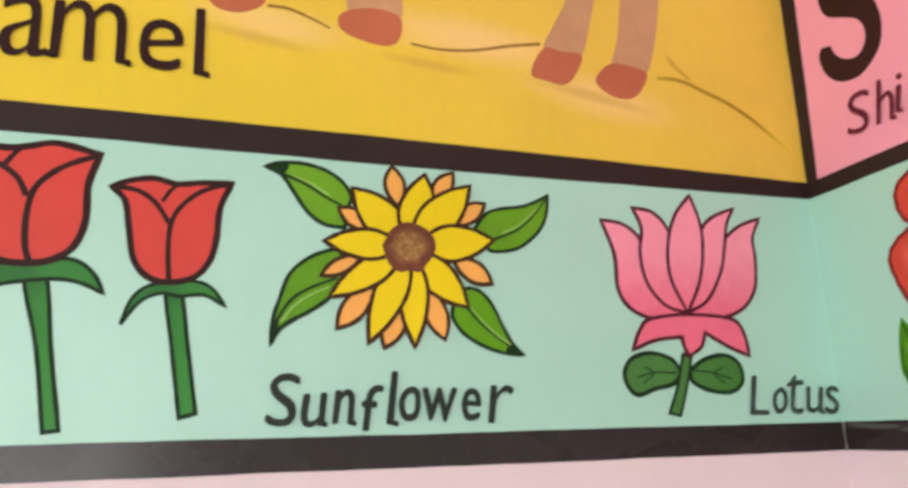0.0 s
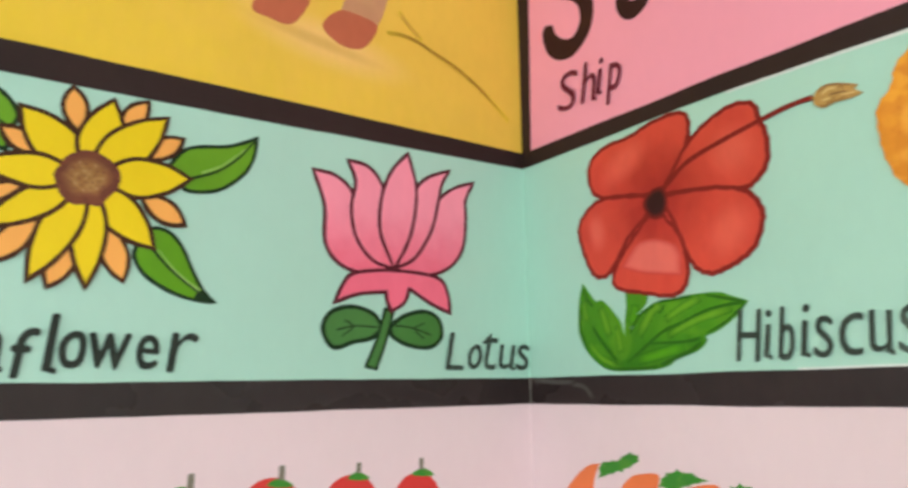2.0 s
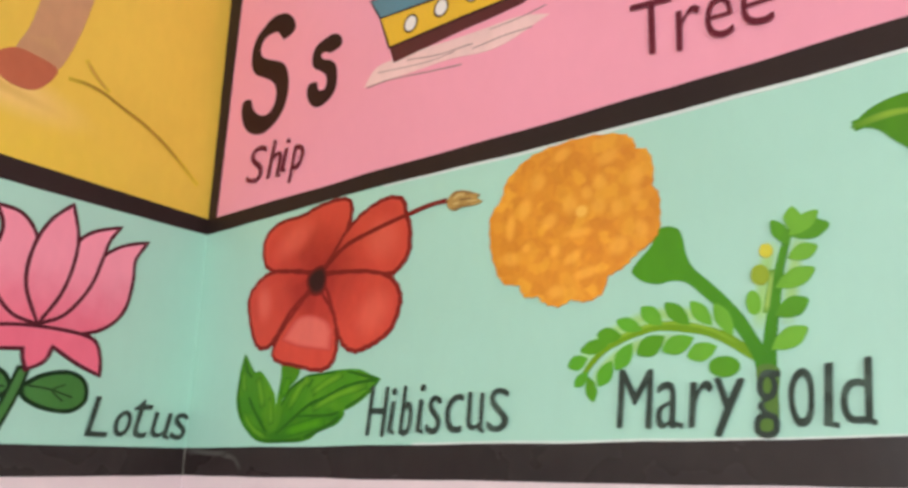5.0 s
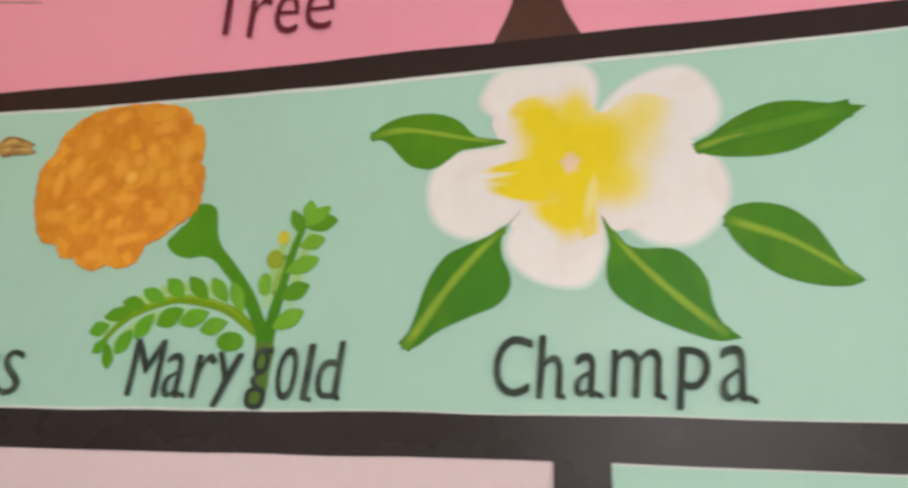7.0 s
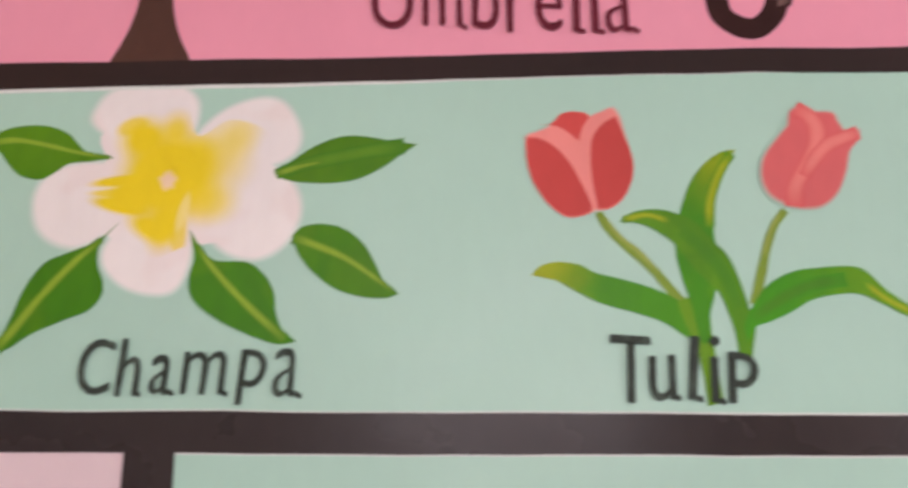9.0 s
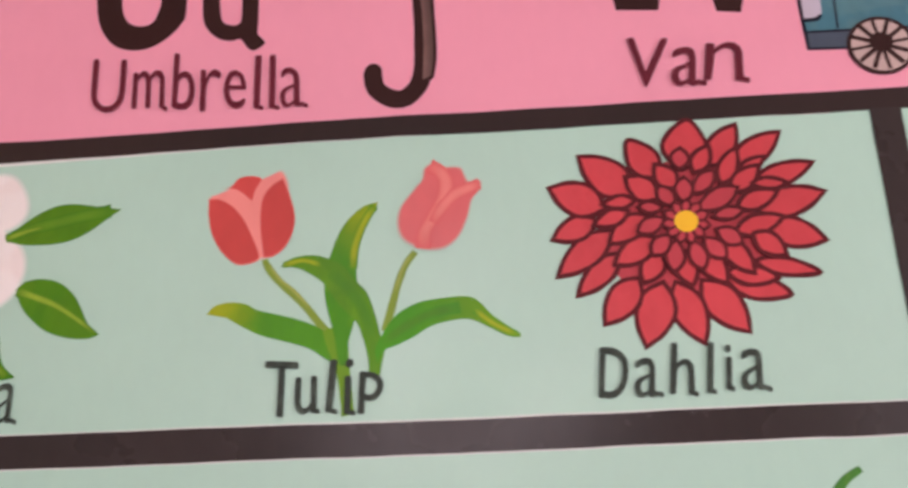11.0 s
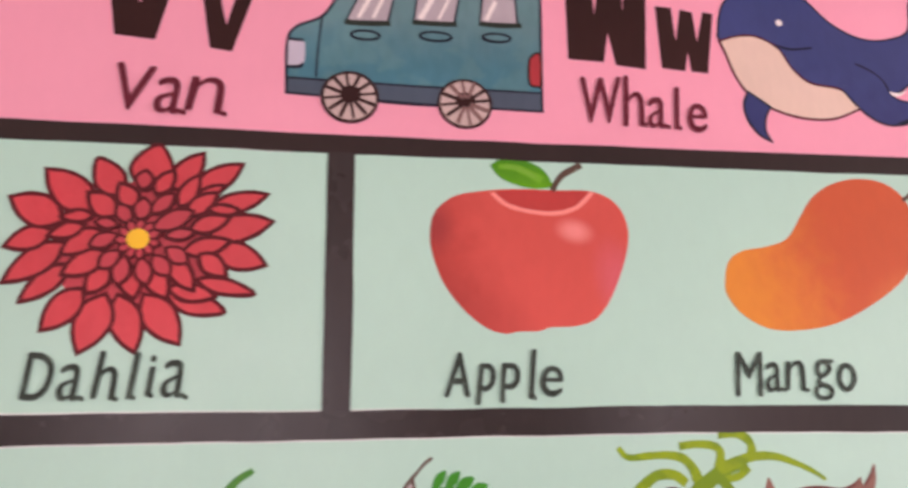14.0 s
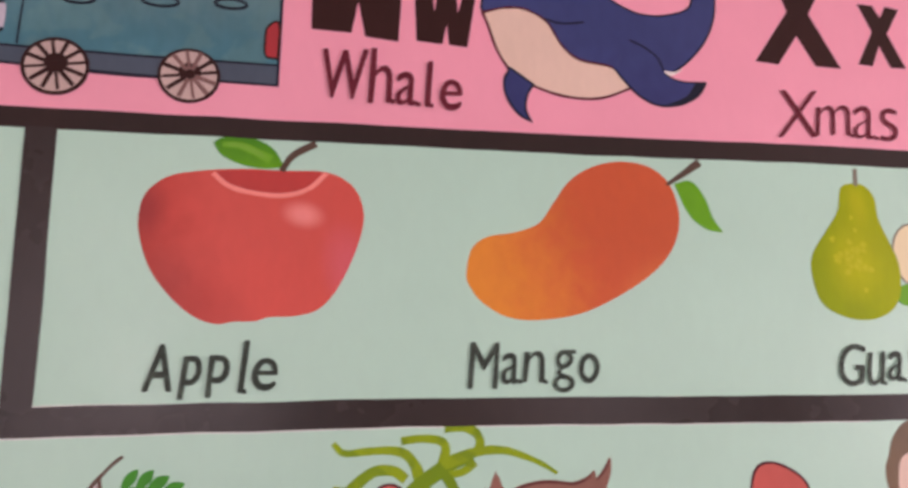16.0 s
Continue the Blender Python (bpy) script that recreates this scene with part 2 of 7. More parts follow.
def petal(p, name, mat, base, tip, half, ink=None, width=0.5, bow=0.0, fat=0.45, blunt=0, other=None, vein=None, vein_width=0.3, n=4):
    ob = fill(p, name, mat, leaf_line(base, tip, half, other if other is not None else half, bow, fat, blunt), ink, width, n)
    if vein:
        b, t = Vector(base), Vector(tip)
        d = t - b
        s = Vector((-d.y, d.x))
        mid = [tuple(b + d * f + s * bow * 4 * f * (1 - f)) for f in (0.05, 0.35, 0.65, 0.93)]
        part("vein", ribbon_mesh("vein", smooth(mid, False, 4), vein_width, layer(p), vein, False, (1, 0.5)), ob)
    return ob


def disc(p, name, mat, c, rx, ry=None, ink=None, width=0.4, n=20, rough=0.0, under=None, turn=0.0, feather=0.0, into=None):
    ry = ry or rx
    line = []
    for i in range(n):
        a = 2 * math.pi * i / n
        r = 1 + rough * noise.noise((c[0] + 2 * math.cos(a), c[1] + 2 * math.sin(a), 0.3))
        x, y = rx * r * math.cos(a), ry * r * math.sin(a)
        line.append(Vector((c[0] + x * math.cos(turn) - y * math.sin(turn), c[1] + x * math.sin(turn) + y * math.cos(turn))))
    ob = part(name, feather_mesh(name, line, layer(p), mat, feather, into or MINT) if feather else outline_mesh(name, line, layer(p), mat), under or p)
    if ink:
        part("outline", ribbon_mesh("outline", line, width, layer(p), ink, True), ob if not under else under)
    return ob


GLYPHS = {}


def glyph(ch):
    """Vertices and faces of a thin letter that fills a box 1 wide and 1 high, and its width over its height."""
    if ch not in GLYPHS:
        cu = bpy.data.curves.new("letter", "FONT")
        cu.body, cu.size, cu.resolution_u, cu.offset = ch, 1.0, 5, -0.02
        ob = new("letter", cu)
        bpy.context.view_layer.update()
        me = bpy.data.meshes.new_from_object(ob.evaluated_get(bpy.context.evaluated_depsgraph_get()))
        GLYPHS[ch] = [v.co.copy() for v in me.vertices], [tuple(f.vertices) for f in me.polygons]
        bpy.data.objects.remove(ob), bpy.data.curves.remove(cu), bpy.data.meshes.remove(me)
        if ch in "adhilmnu":
            # the flick with which the brush leaves the foot of the letter
            vs, fs = GLYPHS[ch]
            fs.append(tuple(range(len(vs), len(vs) + 4)))
            foot = max(v.x for v in vs)
            vs += [Vector((foot + dx, dy, 0)) for dx, dy in ((-0.045, 0.035), (-0.02, 0.02), (0.06, -0.004), (0.055, 0.022))]
    return GLYPHS[ch]


ROUND = [(r * math.cos(k * math.pi / 7), r * math.sin(k * math.pi / 7)) for r in (1.0, 0.5) for k in range(14)]


def word(text, wall, u, z, tilt, lean, brush, boxes, slant=0.1, mat=None, what="hand-lettered dark word"):
    """A word lettered with a round brush of the given radius (cm) from the point u, z (cm) of a wall. tilt and lean: degrees by which
    its base line and its uprights turn; boxes: for each letter where it starts, its foot over the base line, its width and its height (cm)."""
    top = picture("caption", wall, u, z, f"{what} '{text}' painted on the wall", "lettering")
    a, b = radians(tilt), radians(90 + lean)
    for k, (ch, (x, y, w, h)) in enumerate(zip(text, boxes)):
        vs, fs = glyph(ch)
        pts = [(v.x + slant * v.y + 0.03 * noise.noise((v.x * 3 + k * 3, v.y * 3, 1)), v.y + 0.03 * noise.noise((v.x * 3 + k * 3, v.y * 3, 5))) for v in vs]
        x0, y0, x1, y1 = min(p[0] for p in pts), min(p[1] for p in pts), max(p[0] for p in pts), max(p[1] for p in pts)
        reach = max(0.4 * brush, brush - 0.009 * (w / (x1 - x0 + 0.1) + h / (y1 - y0 + 0.1)))
        sx = max(0.05, w - 2 * reach) / (x1 - x0)
        sy = (h - 2 * reach) / (y1 - y0)
        spare = max(0.0, w - 2 * reach - 1.3 * sy * (x1 - x0))
        sx = min(sx, 1.3 * sy)
        verts, faces = [], []
        for c, (bx, by) in enumerate([(0, 0)] + ROUND):
            base = len(verts)
            for px, py in pts:
                gx, gy = x + reach * (1 + bx) + (px - x0) * sx + spare * (0.2 + 0.6 * (py - y0) / (y1 - y0)), y + reach * (1 + by) + (py - y0) * sy
                verts.append(((gx * math.cos(a) + gy * math.cos(b)) / 100, (gx * math.sin(a) + gy * math.sin(b)) / 100, 0.0042 + c * 0.00001))
            faces += [tuple(base + i for i in f) for f in fs]
        part("letter", as_mesh("letter", verts, faces, mat or INK), top)
    return top


def dabbed(mat, light, deep, size):
    """Short brush dabs of a lighter and a deeper tone, size in cm, worked unevenly into a wet paint."""
    nt = mat.node_tree
    tone, L = nt.nodes["tone"], nt.links.new
    tc, wob, add, vo, sep = (nt.nodes.new(f"ShaderNode{k}") for k in ("TexCoord", "TexNoise", "VectorMath", "TexVoronoi", "SeparateColor"))
    wob.inputs["Scale"].default_value, add.operation = 45, "MULTIPLY_ADD"
    add.inputs[1].default_value = (0.018, 0.018, 0)
    vo.feature, vo.voronoi_dimensions, vo.inputs["Scale"].default_value = "SMOOTH_F1", "2D", 100 / size
    vo.inputs["Smoothness"].default_value = 0.6
    L(tc.outputs["Object"], wob.inputs["Vector"]), L(wob.outputs["Color"], add.inputs[0]), L(tc.outputs["Object"], add.inputs[2])
    L(add.outputs[0], vo.inputs["Vector"]), L(vo.outputs["Color"], sep.inputs[0])
    for colour, lo, hi, most in ((deep, 0.45, 0.2, 0.5), (light, 0.5, 0.85, 0.6)):
        rg, mx = nt.nodes.new("ShaderNodeMapRange"), nt.nodes.new("ShaderNodeMix")
        mx.data_type = "RGBA"
        for k, v in zip(("From Min", "From Max", "To Min", "To Max"), (lo, hi, 0.0, most)):
            rg.inputs[k].default_value = v
        mx.inputs[7].default_value = lin(colour)
        L(sep.outputs[0], rg.inputs["Value"]), L(rg.outputs["Result"], mx.inputs[0])
        L(tone.inputs[6].links[0].from_socket, mx.inputs[6]), L(mx.outputs[2], tone.inputs[6])


def box_mesh(name, lo, hi, mat):
    bm = bmesh.new()
    bmesh.ops.create_cube(bm, size=1)
    for v in bm.verts:
        v.co = Vector([l + (h - l) * (c + 0.5) for l, h, c in zip(lo, hi, v.co)])
    bmesh.ops.recalc_face_normals(bm, faces=bm.faces)
    me = bpy.data.meshes.new(name)
    bm.to_mesh(me), bm.free()
    me.materials.append(mat)
    return me


# ---- paints ----
INK = paint("ink_black", (45, 52, 46), streak=0.15, rough=0.55, gloss=0.15)
INK_THIN = paint("ink_thinned", (60, 70, 63), streak=0.2, rough=0.55, gloss=0.15, mottle=((88, 104, 94), 34, 0.6))
INK_BROWN = paint("ink_brown", (50, 25, 24), streak=0.15, rough=0.55, gloss=0.15)
INK_UMBER = paint("ink_umber", (66, 38, 22), streak=0.15, rough=0.55, gloss=0.15)
INK_GREEN = paint("ink_green", (24, 46, 24), streak=0.15, rough=0.55, gloss=0.15)
INK_PLUM = paint("ink_plum", (82, 26, 38), streak=0.15, rough=0.55, gloss=0.15)
INK_RED = paint("ink_red", (126, 34, 29), streak=0.15, rough=0.55, gloss=0.15)
INK_WINE = paint("ink_wine", (92, 28, 34), streak=0.15, rough=0.55, gloss=0.15)
INK_BLUE = paint("ink_blue", (26, 28, 44), streak=0.15, rough=0.55, gloss=0.15)
INK_MAROON = paint("ink_maroon", (106, 34, 50), streak=0.15, rough=0.55, gloss=0.15)
BORDER = paint("border_black", (50, 41, 41), streak=0.16, rough=0.27, gloss=0.2)
BORDER_TOP = paint("border_brown_black", (45, 31, 30), streak=0.15, rough=0.5, gloss=0.2)
MINT = paint("mint_emulsion", (168, 209, 194), streak=0.025, rough=0.42, gloss=0.6)
PINK = paint("pink_emulsion", (236, 153, 176), streak=0.025, rough=0.42, gloss=0.5)
PALE = paint("pale_pink_emulsion", (224, 202, 208), streak=0.025, rough=0.46, gloss=0.25)
SAND = paint("sand_yellow_emulsion", (226, 194, 52), (228, 188, 74), (0.5, 1, 130, 200), streak=0.05, rough=0.5)
LEG = paint("camel_leg", (196, 146, 108), streak=0.1, mottle=((206, 160, 110), 9, 0.5))
HOOF = paint("camel_hoof", (186, 102, 72), streak=0.1)
LINE = paint("sand_line", (150, 104, 44), streak=0.2)
LEAF_LIGHT = paint("leaf_light", (146, 182, 92), streak=0.1)
ROSE_RED = paint("rose_red", (198, 56, 50), (206, 66, 58), (0, 1, -10, 15), streak=0.06)
ROSE_GREEN = paint("rose_green", (40, 104, 40), (52, 124, 46), (1, 0, -2, 3), streak=0.12)
LEAF = paint("leaf_green", (92, 146, 12), (106, 156, 28), (0, 1, -14, 14), streak=0.12)
PETAL_ORANGE = paint("petal_orange", (236, 168, 84), streak=0.06)
PETAL_YELLOW = paint("petal_yellow", (228, 200, 8), streak=0.05)
SEED = paint("seed_brown", (112, 62, 42), streak=0.2, mottle=((88, 46, 34), 60, 0.5))
SEED_MID = paint("seed_mid", (150, 108, 58), streak=0.2, mottle=((176, 136, 82), 130, 0.6))
SEED_LIGHT = paint("seed_light", (190, 154, 104), streak=0.2)
LOTUS = paint("lotus_pink", (228, 106, 132), (240, 146, 168), (0, 1, -2, 14), streak=0.06)
LOTUS_LEAF = paint("lotus_leaf", (72, 118, 58), (66, 112, 50), (1, 0, -8, 8), streak=0.12)
TOMATO = paint("tomato_red", (206, 58, 54), streak=0.06)
TOMATO_DULL = paint("dull_red", (216, 106, 96), streak=0.08)
VEG_GREEN = paint("vegetable_green", (64, 136, 46), streak=0.14, mottle=((92, 150, 50), 60, 0.6))
STALK = paint("stalk_grey", (128, 122, 108), streak=0.15)
STALK_BROWN = paint("stalk_brown", (98, 74, 64), streak=0.15)
CARROT = paint("carrot_orange", (226, 120, 70), streak=0.08)
WAVE = paint("wave_pale", (234, 194, 193), streak=0.1)
WAVE_LINE = paint("wave_line", (168, 132, 132), streak=0.2)
KEEL = paint("keel_maroon", (88, 36, 38), streak=0.1)
SHIP_BLUE = paint("ship_blue", (96, 132, 150), streak=0.1)
SHIP_YELLOW = paint("ship_yellow", (226, 178, 46), streak=0.06)
WHITE_PAINT = paint("white_paint", (232, 222, 220), streak=0.05)
BARK = paint("bark_brown", (84, 54, 46), streak=0.15)
STEEL = paint("shaft_grey", (138, 104, 98), (84, 62, 60), (1, 0, 0, 3), streak=0.1)
UMB_RED = paint("umbrella_red", (196, 60, 44), streak=0.08)
UMB_GREEN = paint("umbrella_green", (96, 132, 52), streak=0.08)
UMB_BLUE = paint("umbrella_blue", (62, 54, 128), streak=0.08)
VAN_TEAL = paint("van_teal", (62, 116, 132), (98, 134, 140), (0, 1, -2, 14), streak=0.14, mottle=((90, 132, 136), 16, 0.45))
VAN_DARK = paint("van_dark", (70, 82, 98), streak=0.12)
GLASS_GREY = paint("window_grey", (176, 164, 172), streak=0.1)
SPOKE_FADED = paint("spoke_faded", (124, 92, 90), streak=0.2)
TYRE_GREY = paint("wheel_grey", (192, 168, 164), streak=0.1)
WHALE = paint("whale_blue", (45, 52, 104), (54, 64, 116), (0, 1, -14, 6), streak=0.12)
CREAM = paint("cream", (218, 190, 176), streak=0.06)
HIB_RED = paint("hibiscus_red", (164, 46, 38), (204, 72, 56), (0, 0, 3, 14, 1), streak=0.1, mottle=((190, 58, 48), 14, 0.4))
HIB_GLOW = paint("hibiscus_glow", (216, 104, 94), streak=0.1)
HIB_BASE = paint("hibiscus_base", (188, 58, 48), streak=0.1)
HIB_LEAF = paint("hibiscus_leaf", (48, 108, 10), (76, 136, 20), (0, 1, -34, -18), streak=0.16, mottle=((98, 152, 24), 11, 0.5))
ANTHER = paint("anther_ochre", (190, 150, 84), streak=0.2, mottle=((120, 80, 50), 90, 0.6))
MARI_STEM = paint("marigold_stem", (66, 130, 14), (80, 142, 20), (0, 1, -25, -5), streak=0.1)
MARI_STEM_LIGHT = paint("marigold_stem_light", (112, 152, 18), streak=0.1)
MARI_LEAF = paint("marigold_leaf", (92, 160, 36), (116, 172, 48), (1, 0, 0, 30), streak=0.12)
MARI_BUD = paint("marigold_bud", (206, 196, 60), streak=0.1)
MARI_FOOT = paint("marigold_foot", (90, 122, 48), streak=0.15)
MARI_BASE = paint("marigold_base", (222, 145, 44), streak=0.1, mottle=((212, 130, 42), 60, 0.6))
CHAMPA_WHITE = paint("champa_white", (236, 231, 231), streak=0.04, mottle=((232, 216, 214), 8, 0.4))
CHAMPA_EYE = paint("champa_eye", (238, 208, 180), streak=0.1)
CHAMPA_LEAF = paint("champa_leaf", (58, 124, 8), (76, 132, 6), (0, 1, -20, 10), streak=0.16, mottle=((92, 142, 12), 9, 0.35))
VEIN_YELLOW = paint("vein_yellow", (140, 172, 48), streak=0.1)
TULIP_STEM = paint("tulip_stem", (122, 152, 50), streak=0.12)
TULIP_LEAF = paint("tulip_leaf", (60, 140, 2), (146, 168, 4), (0.3, 1, 3, 16), streak=0.14, mottle=((84, 150, 6), 20, 0.5))
TULIP_LEAF_Y = paint("tulip_leaf_light", (156, 172, 6), (66, 144, 4), (1, -0.2, -22, -12), streak=0.12)
TULIP_LEAF_Y2 = paint("tulip_leaf_tip", (58, 146, 6), (96, 152, 4), (1, 0, 8, 22), streak=0.12)
TULIP_RED = paint("tulip_red", (208, 76, 72), streak=0.08)
TULIP_RED2 = paint("tulip_deep_red", (197, 71, 67), streak=0.08)
TULIP_PINKRED = paint("tulip_pink_red", (216, 92, 94), streak=0.08)
TULIP_PINK = paint("tulip_pink", (232, 134, 128), streak=0.08)
DAHLIA = paint("dahlia_red", (204, 68, 75), streak=0.1, mottle=((200, 62, 70), 30, 0.6))
DAHLIA_IN = paint("dahlia_wine", (188, 64, 74), streak=0.1)
DAHLIA_YELLOW = paint("dahlia_yellow", (242, 190, 40), streak=0.05)
APPLE = paint("apple_red", (172, 56, 48), (208, 83, 74), (1, 0.2, -22, -2), streak=0.06)
APPLE_DARK = paint("apple_cup", (188, 62, 58), streak=0.08)
APPLE_PINK = paint("apple_rim", (240, 142, 134), streak=0.06)
APPLE_LEAF = paint("fruit_leaf", (92, 164, 4), (58, 134, 6), (0, 1, 12, 20), streak=0.12)
LEAF_PALE = paint("leaf_pale", (112, 170, 50), streak=0.1)
MANGO = paint("mango_skin", (223, 138, 46), (198, 87, 50), (1, 0.35, -23, 7), streak=0.06)
GUAVA_MID = paint("guava_mid", (174, 180, 8), streak=0.06, gloss=0.1)
GUAVA_LIGHT = paint("guava_light", (186, 189, 34), streak=0.06, gloss=0.1)
GUAVA = paint("guava_skin", (138, 158, 0), (156, 170, 0), (1, 0.4, -8, 6), streak=0.08, gloss=0.1)
CREAM_GUAVA = paint("guava_flesh", (228, 214, 176), streak=0.05)
POD = paint("pod_pale", (190, 184, 164), streak=0.1)
BERRY = paint("berry_red", (196, 88, 80), streak=0.1)
PUMPKIN = paint("pumpkin_orange", (206, 108, 66), streak=0.1, mottle=((186, 88, 54), 12, 0.5))
BRINJAL = paint("brinjal_dark", (44, 62, 46), streak=0.2)
TURNIP = paint("turnip_white", (206, 196, 196), streak=0.1, mottle=((160, 110, 130), 20, 0.6))
TAIL_RED = paint("tail_light_red", (168, 52, 58), streak=0.1)
FERN = paint("fern_green", (46, 144, 28), streak=0.14)
RADISH_LEAF = paint("radish_leaf", (140, 168, 4), streak=0.14, mottle=((104, 140, 10), 24, 0.7))
STALK_DARK = paint("stalk_dark", (86, 66, 56), streak=0.2)
SHAPE_BROWN = paint("shape_brown", (112, 88, 64), streak=0.2)
ROOT_BROWN = paint("root_brown", (142, 98, 86), streak=0.15)
LINE_PALE = paint("sand_line_pale", (196, 148, 66), streak=0.1)
MARI_LIME = paint("marigold_lime", (142, 178, 44), streak=0.1)
MARI_PALE = paint("marigold_pale", (160, 190, 92), streak=0.1)
MARI_WASH = paint("marigold_wash", (158, 198, 116), streak=0.15)
MARI_OLIVE = paint("marigold_olive", (150, 168, 44), streak=0.1)
MARI_LEAF_DARK = paint("marigold_leaf_dark", (88, 148, 24), streak=0.12)
TULIP_STEM_LIGHT = paint("tulip_stem_light", (158, 172, 84), streak=0.1)
TULIP_LIME = paint("tulip_lime", (158, 174, 20), streak=0.1)
TULIP_SHADE = paint("tulip_shade", (66, 132, 14), streak=0.12)
TULIP_LEAF_MID = paint("tulip_leaf_mid", (98, 150, 12), streak=0.12)
TULIP_LEAF_DARK = paint("tulip_leaf_dark", (76, 138, 8), streak=0.14, mottle=((92, 150, 12), 20, 0.5))
ANTHER_DARK = paint("anther_brown", (118, 84, 52), streak=0.15)
ANTHER_LIGHT = paint("anther_pale", (214, 184, 122), streak=0.1)
SMEAR = paint("smear_grey", (84, 79, 76), streak=0.2)
HIB_BRIGHT = paint("hibiscus_bright_green", (84, 150, 14), streak=0.12)
RADISH_LEAF_DARK = paint("radish_leaf_dark", (112, 148, 6), streak=0.14)
CHAMPA_GOLD = paint("champa_gold", (236, 211, 24), streak=0.05)
CHAMPA_HEART = paint("champa_heart", (236, 231, 231), streak=0.04, mottle=((232, 216, 214), 8, 0.4))
LEAF_MID = paint("leaf_mid", (92, 146, 26), streak=0.12)
HIB_LIME = paint("hibiscus_lime", (104, 156, 28), streak=0.12)
HIB_DARK = paint("hibiscus_dark_green", (40, 88, 12), streak=0.12)
LAMP_LILAC = paint("lamp_lilac", (190, 182, 198), streak=0.08)
WHEEL_1, WHEEL_2 = (-12, -6.1), (9.4, -6.2)

# ---- structure ----
WHITEWASH = paint("whitewash", (232, 228, 220), streak=0.05, rough=0.6)
FLOOR_GREY = paint("cement_floor", (150, 144, 136), streak=0.2, rough=0.5)


def structure(name, me, label):
    return tagged(new(name, me), label, "", "", "structure")


T = 0.2
wall_a = structure("wall_west", box_mesh("wall_west", (-T, ROOM_Y, 0), (0, T, ROOM_Z), WHITEWASH), "plastered classroom wall covered with painted picture panels")
wall_b = structure("wall_north", box_mesh("wall_north", (0, 0, 0), (ROOM_X + T, T, ROOM_Z), WHITEWASH), "plastered classroom wall with painted alphabet, flower and fruit rows")
structure("floor", box_mesh("floor", (-T, ROOM_Y - T, -0.1), (ROOM_X + T, T, 0), FLOOR_GREY), "plain grey cement floor")
structure("ceiling", box_mesh("ceiling", (-T, ROOM_Y - T, ROOM_Z), (ROOM_X + T, T, ROOM_Z + 0.12), WHITEWASH), "whitewashed flat ceiling")
structure("ground", box_mesh("ground", (-300, -300, -0.3), (300, 300, -0.12), FLOOR_GREY), "dusty ground outside the classroom")


def wall_with_holes(name, along, at, lo, hi, holes, label):
    """A wall of thickness T with openings: holes are (start, end, bottom, top)."""
    bm = bmesh.new()
    cuts = sorted({lo, hi, *[h[0] for h in holes], *[h[1] for h in holes]})
    for a, b in zip(cuts, cuts[1:]):
        spans, low = [], 0.0
        for h in holes:
            if h[0] <= a and b <= h[1]:
                spans, low = spans + [(low, h[2])], h[3]
        for z0, z1 in spans + [(low, ROOM_Z)]:
            if z1 - z0 < 1e-4:
                continue
            cube = bmesh.ops.create_cube(bm, size=1)["verts"]
            for v in cube:
                f = a + (b - a) * (v.co.x + 0.5)
                g = at + T * (v.co.y + 0.5) * (-1 if along == "x" else 1)
                v.co = (f, g, z0 + (z1 - z0) * (v.co.z + 0.5)) if along == "x" else (g, f, z0 + (z1 - z0) * (v.co.z + 0.5))
    bmesh.ops.recalc_face_normals(bm, faces=bm.faces)
    me = bpy.data.meshes.new(name)
    bm.to_mesh(me), bm.free()
    me.materials.append(WHITEWASH)
    return structure(name, me, label)


wall_with_holes("wall_south", "x", ROOM_Y, -T, ROOM_X + T, [(wx - ww / 2, wx + ww / 2, sill, head) for wx, ww, sill, head, _ in WINDOWS], "whitewashed wall with two window openings")
wall_with_holes("wall_east", "y", ROOM_X, ROOM_Y, 0, [(-4.0, -2.2, 0.1, 2.3)], "whitewashed wall with a door opening")


def field(wall, parent, name, mat, u0, u1, z0, z1, top, label):
    """A rectangle of wall paint, in cm."""
    ob = part(name, outline_mesh(name, [Vector(q) for q in ((u0, z0), (u1, z0), (u1, z1), (u0, z1))], top, mat, 0.0), parent, label)
    ob.matrix_world = WALLS[wall]
    return ob


def border(wall, name, mat, ends, label, upright=False, depth=0.0):
    """A brushed border strip: ends are (along, low edge, high edge) in cm, from one end to the other; its edges waver by hand."""
    lo, hi = [], []
    for (a, l0, h0), (b, l1, h1) in zip(ends, ends[1:]):
        n = max(2, int(abs(b - a) / 4))
        for i in range(n + (1 if (b, l1, h1) == ends[-1] else 0)):
            f = i / n
            s = a + (b - a) * f
            lo.append((s, l0 + (l1 - l0) * f + 0.16 * noise.noise((s * 0.11, 1.7, 0.2))))
            hi.append((s, h0 + (h1 - h0) * f + 0.16 * noise.noise((s * 0.11, 9.4, 0.2))))
    line = [Vector(q if not upright else (q[1], q[0])) for q in lo + hi[::-1]]
    if upright:
        line = line[::-1]
    ob = new(name, outline_mesh(name, line, depth or (0.0028 if upright else 0.0025), mat, 0.0))
    ob.matrix_world = WALLS[wall]
    return tagged(ob, label, "border", "", "structure")


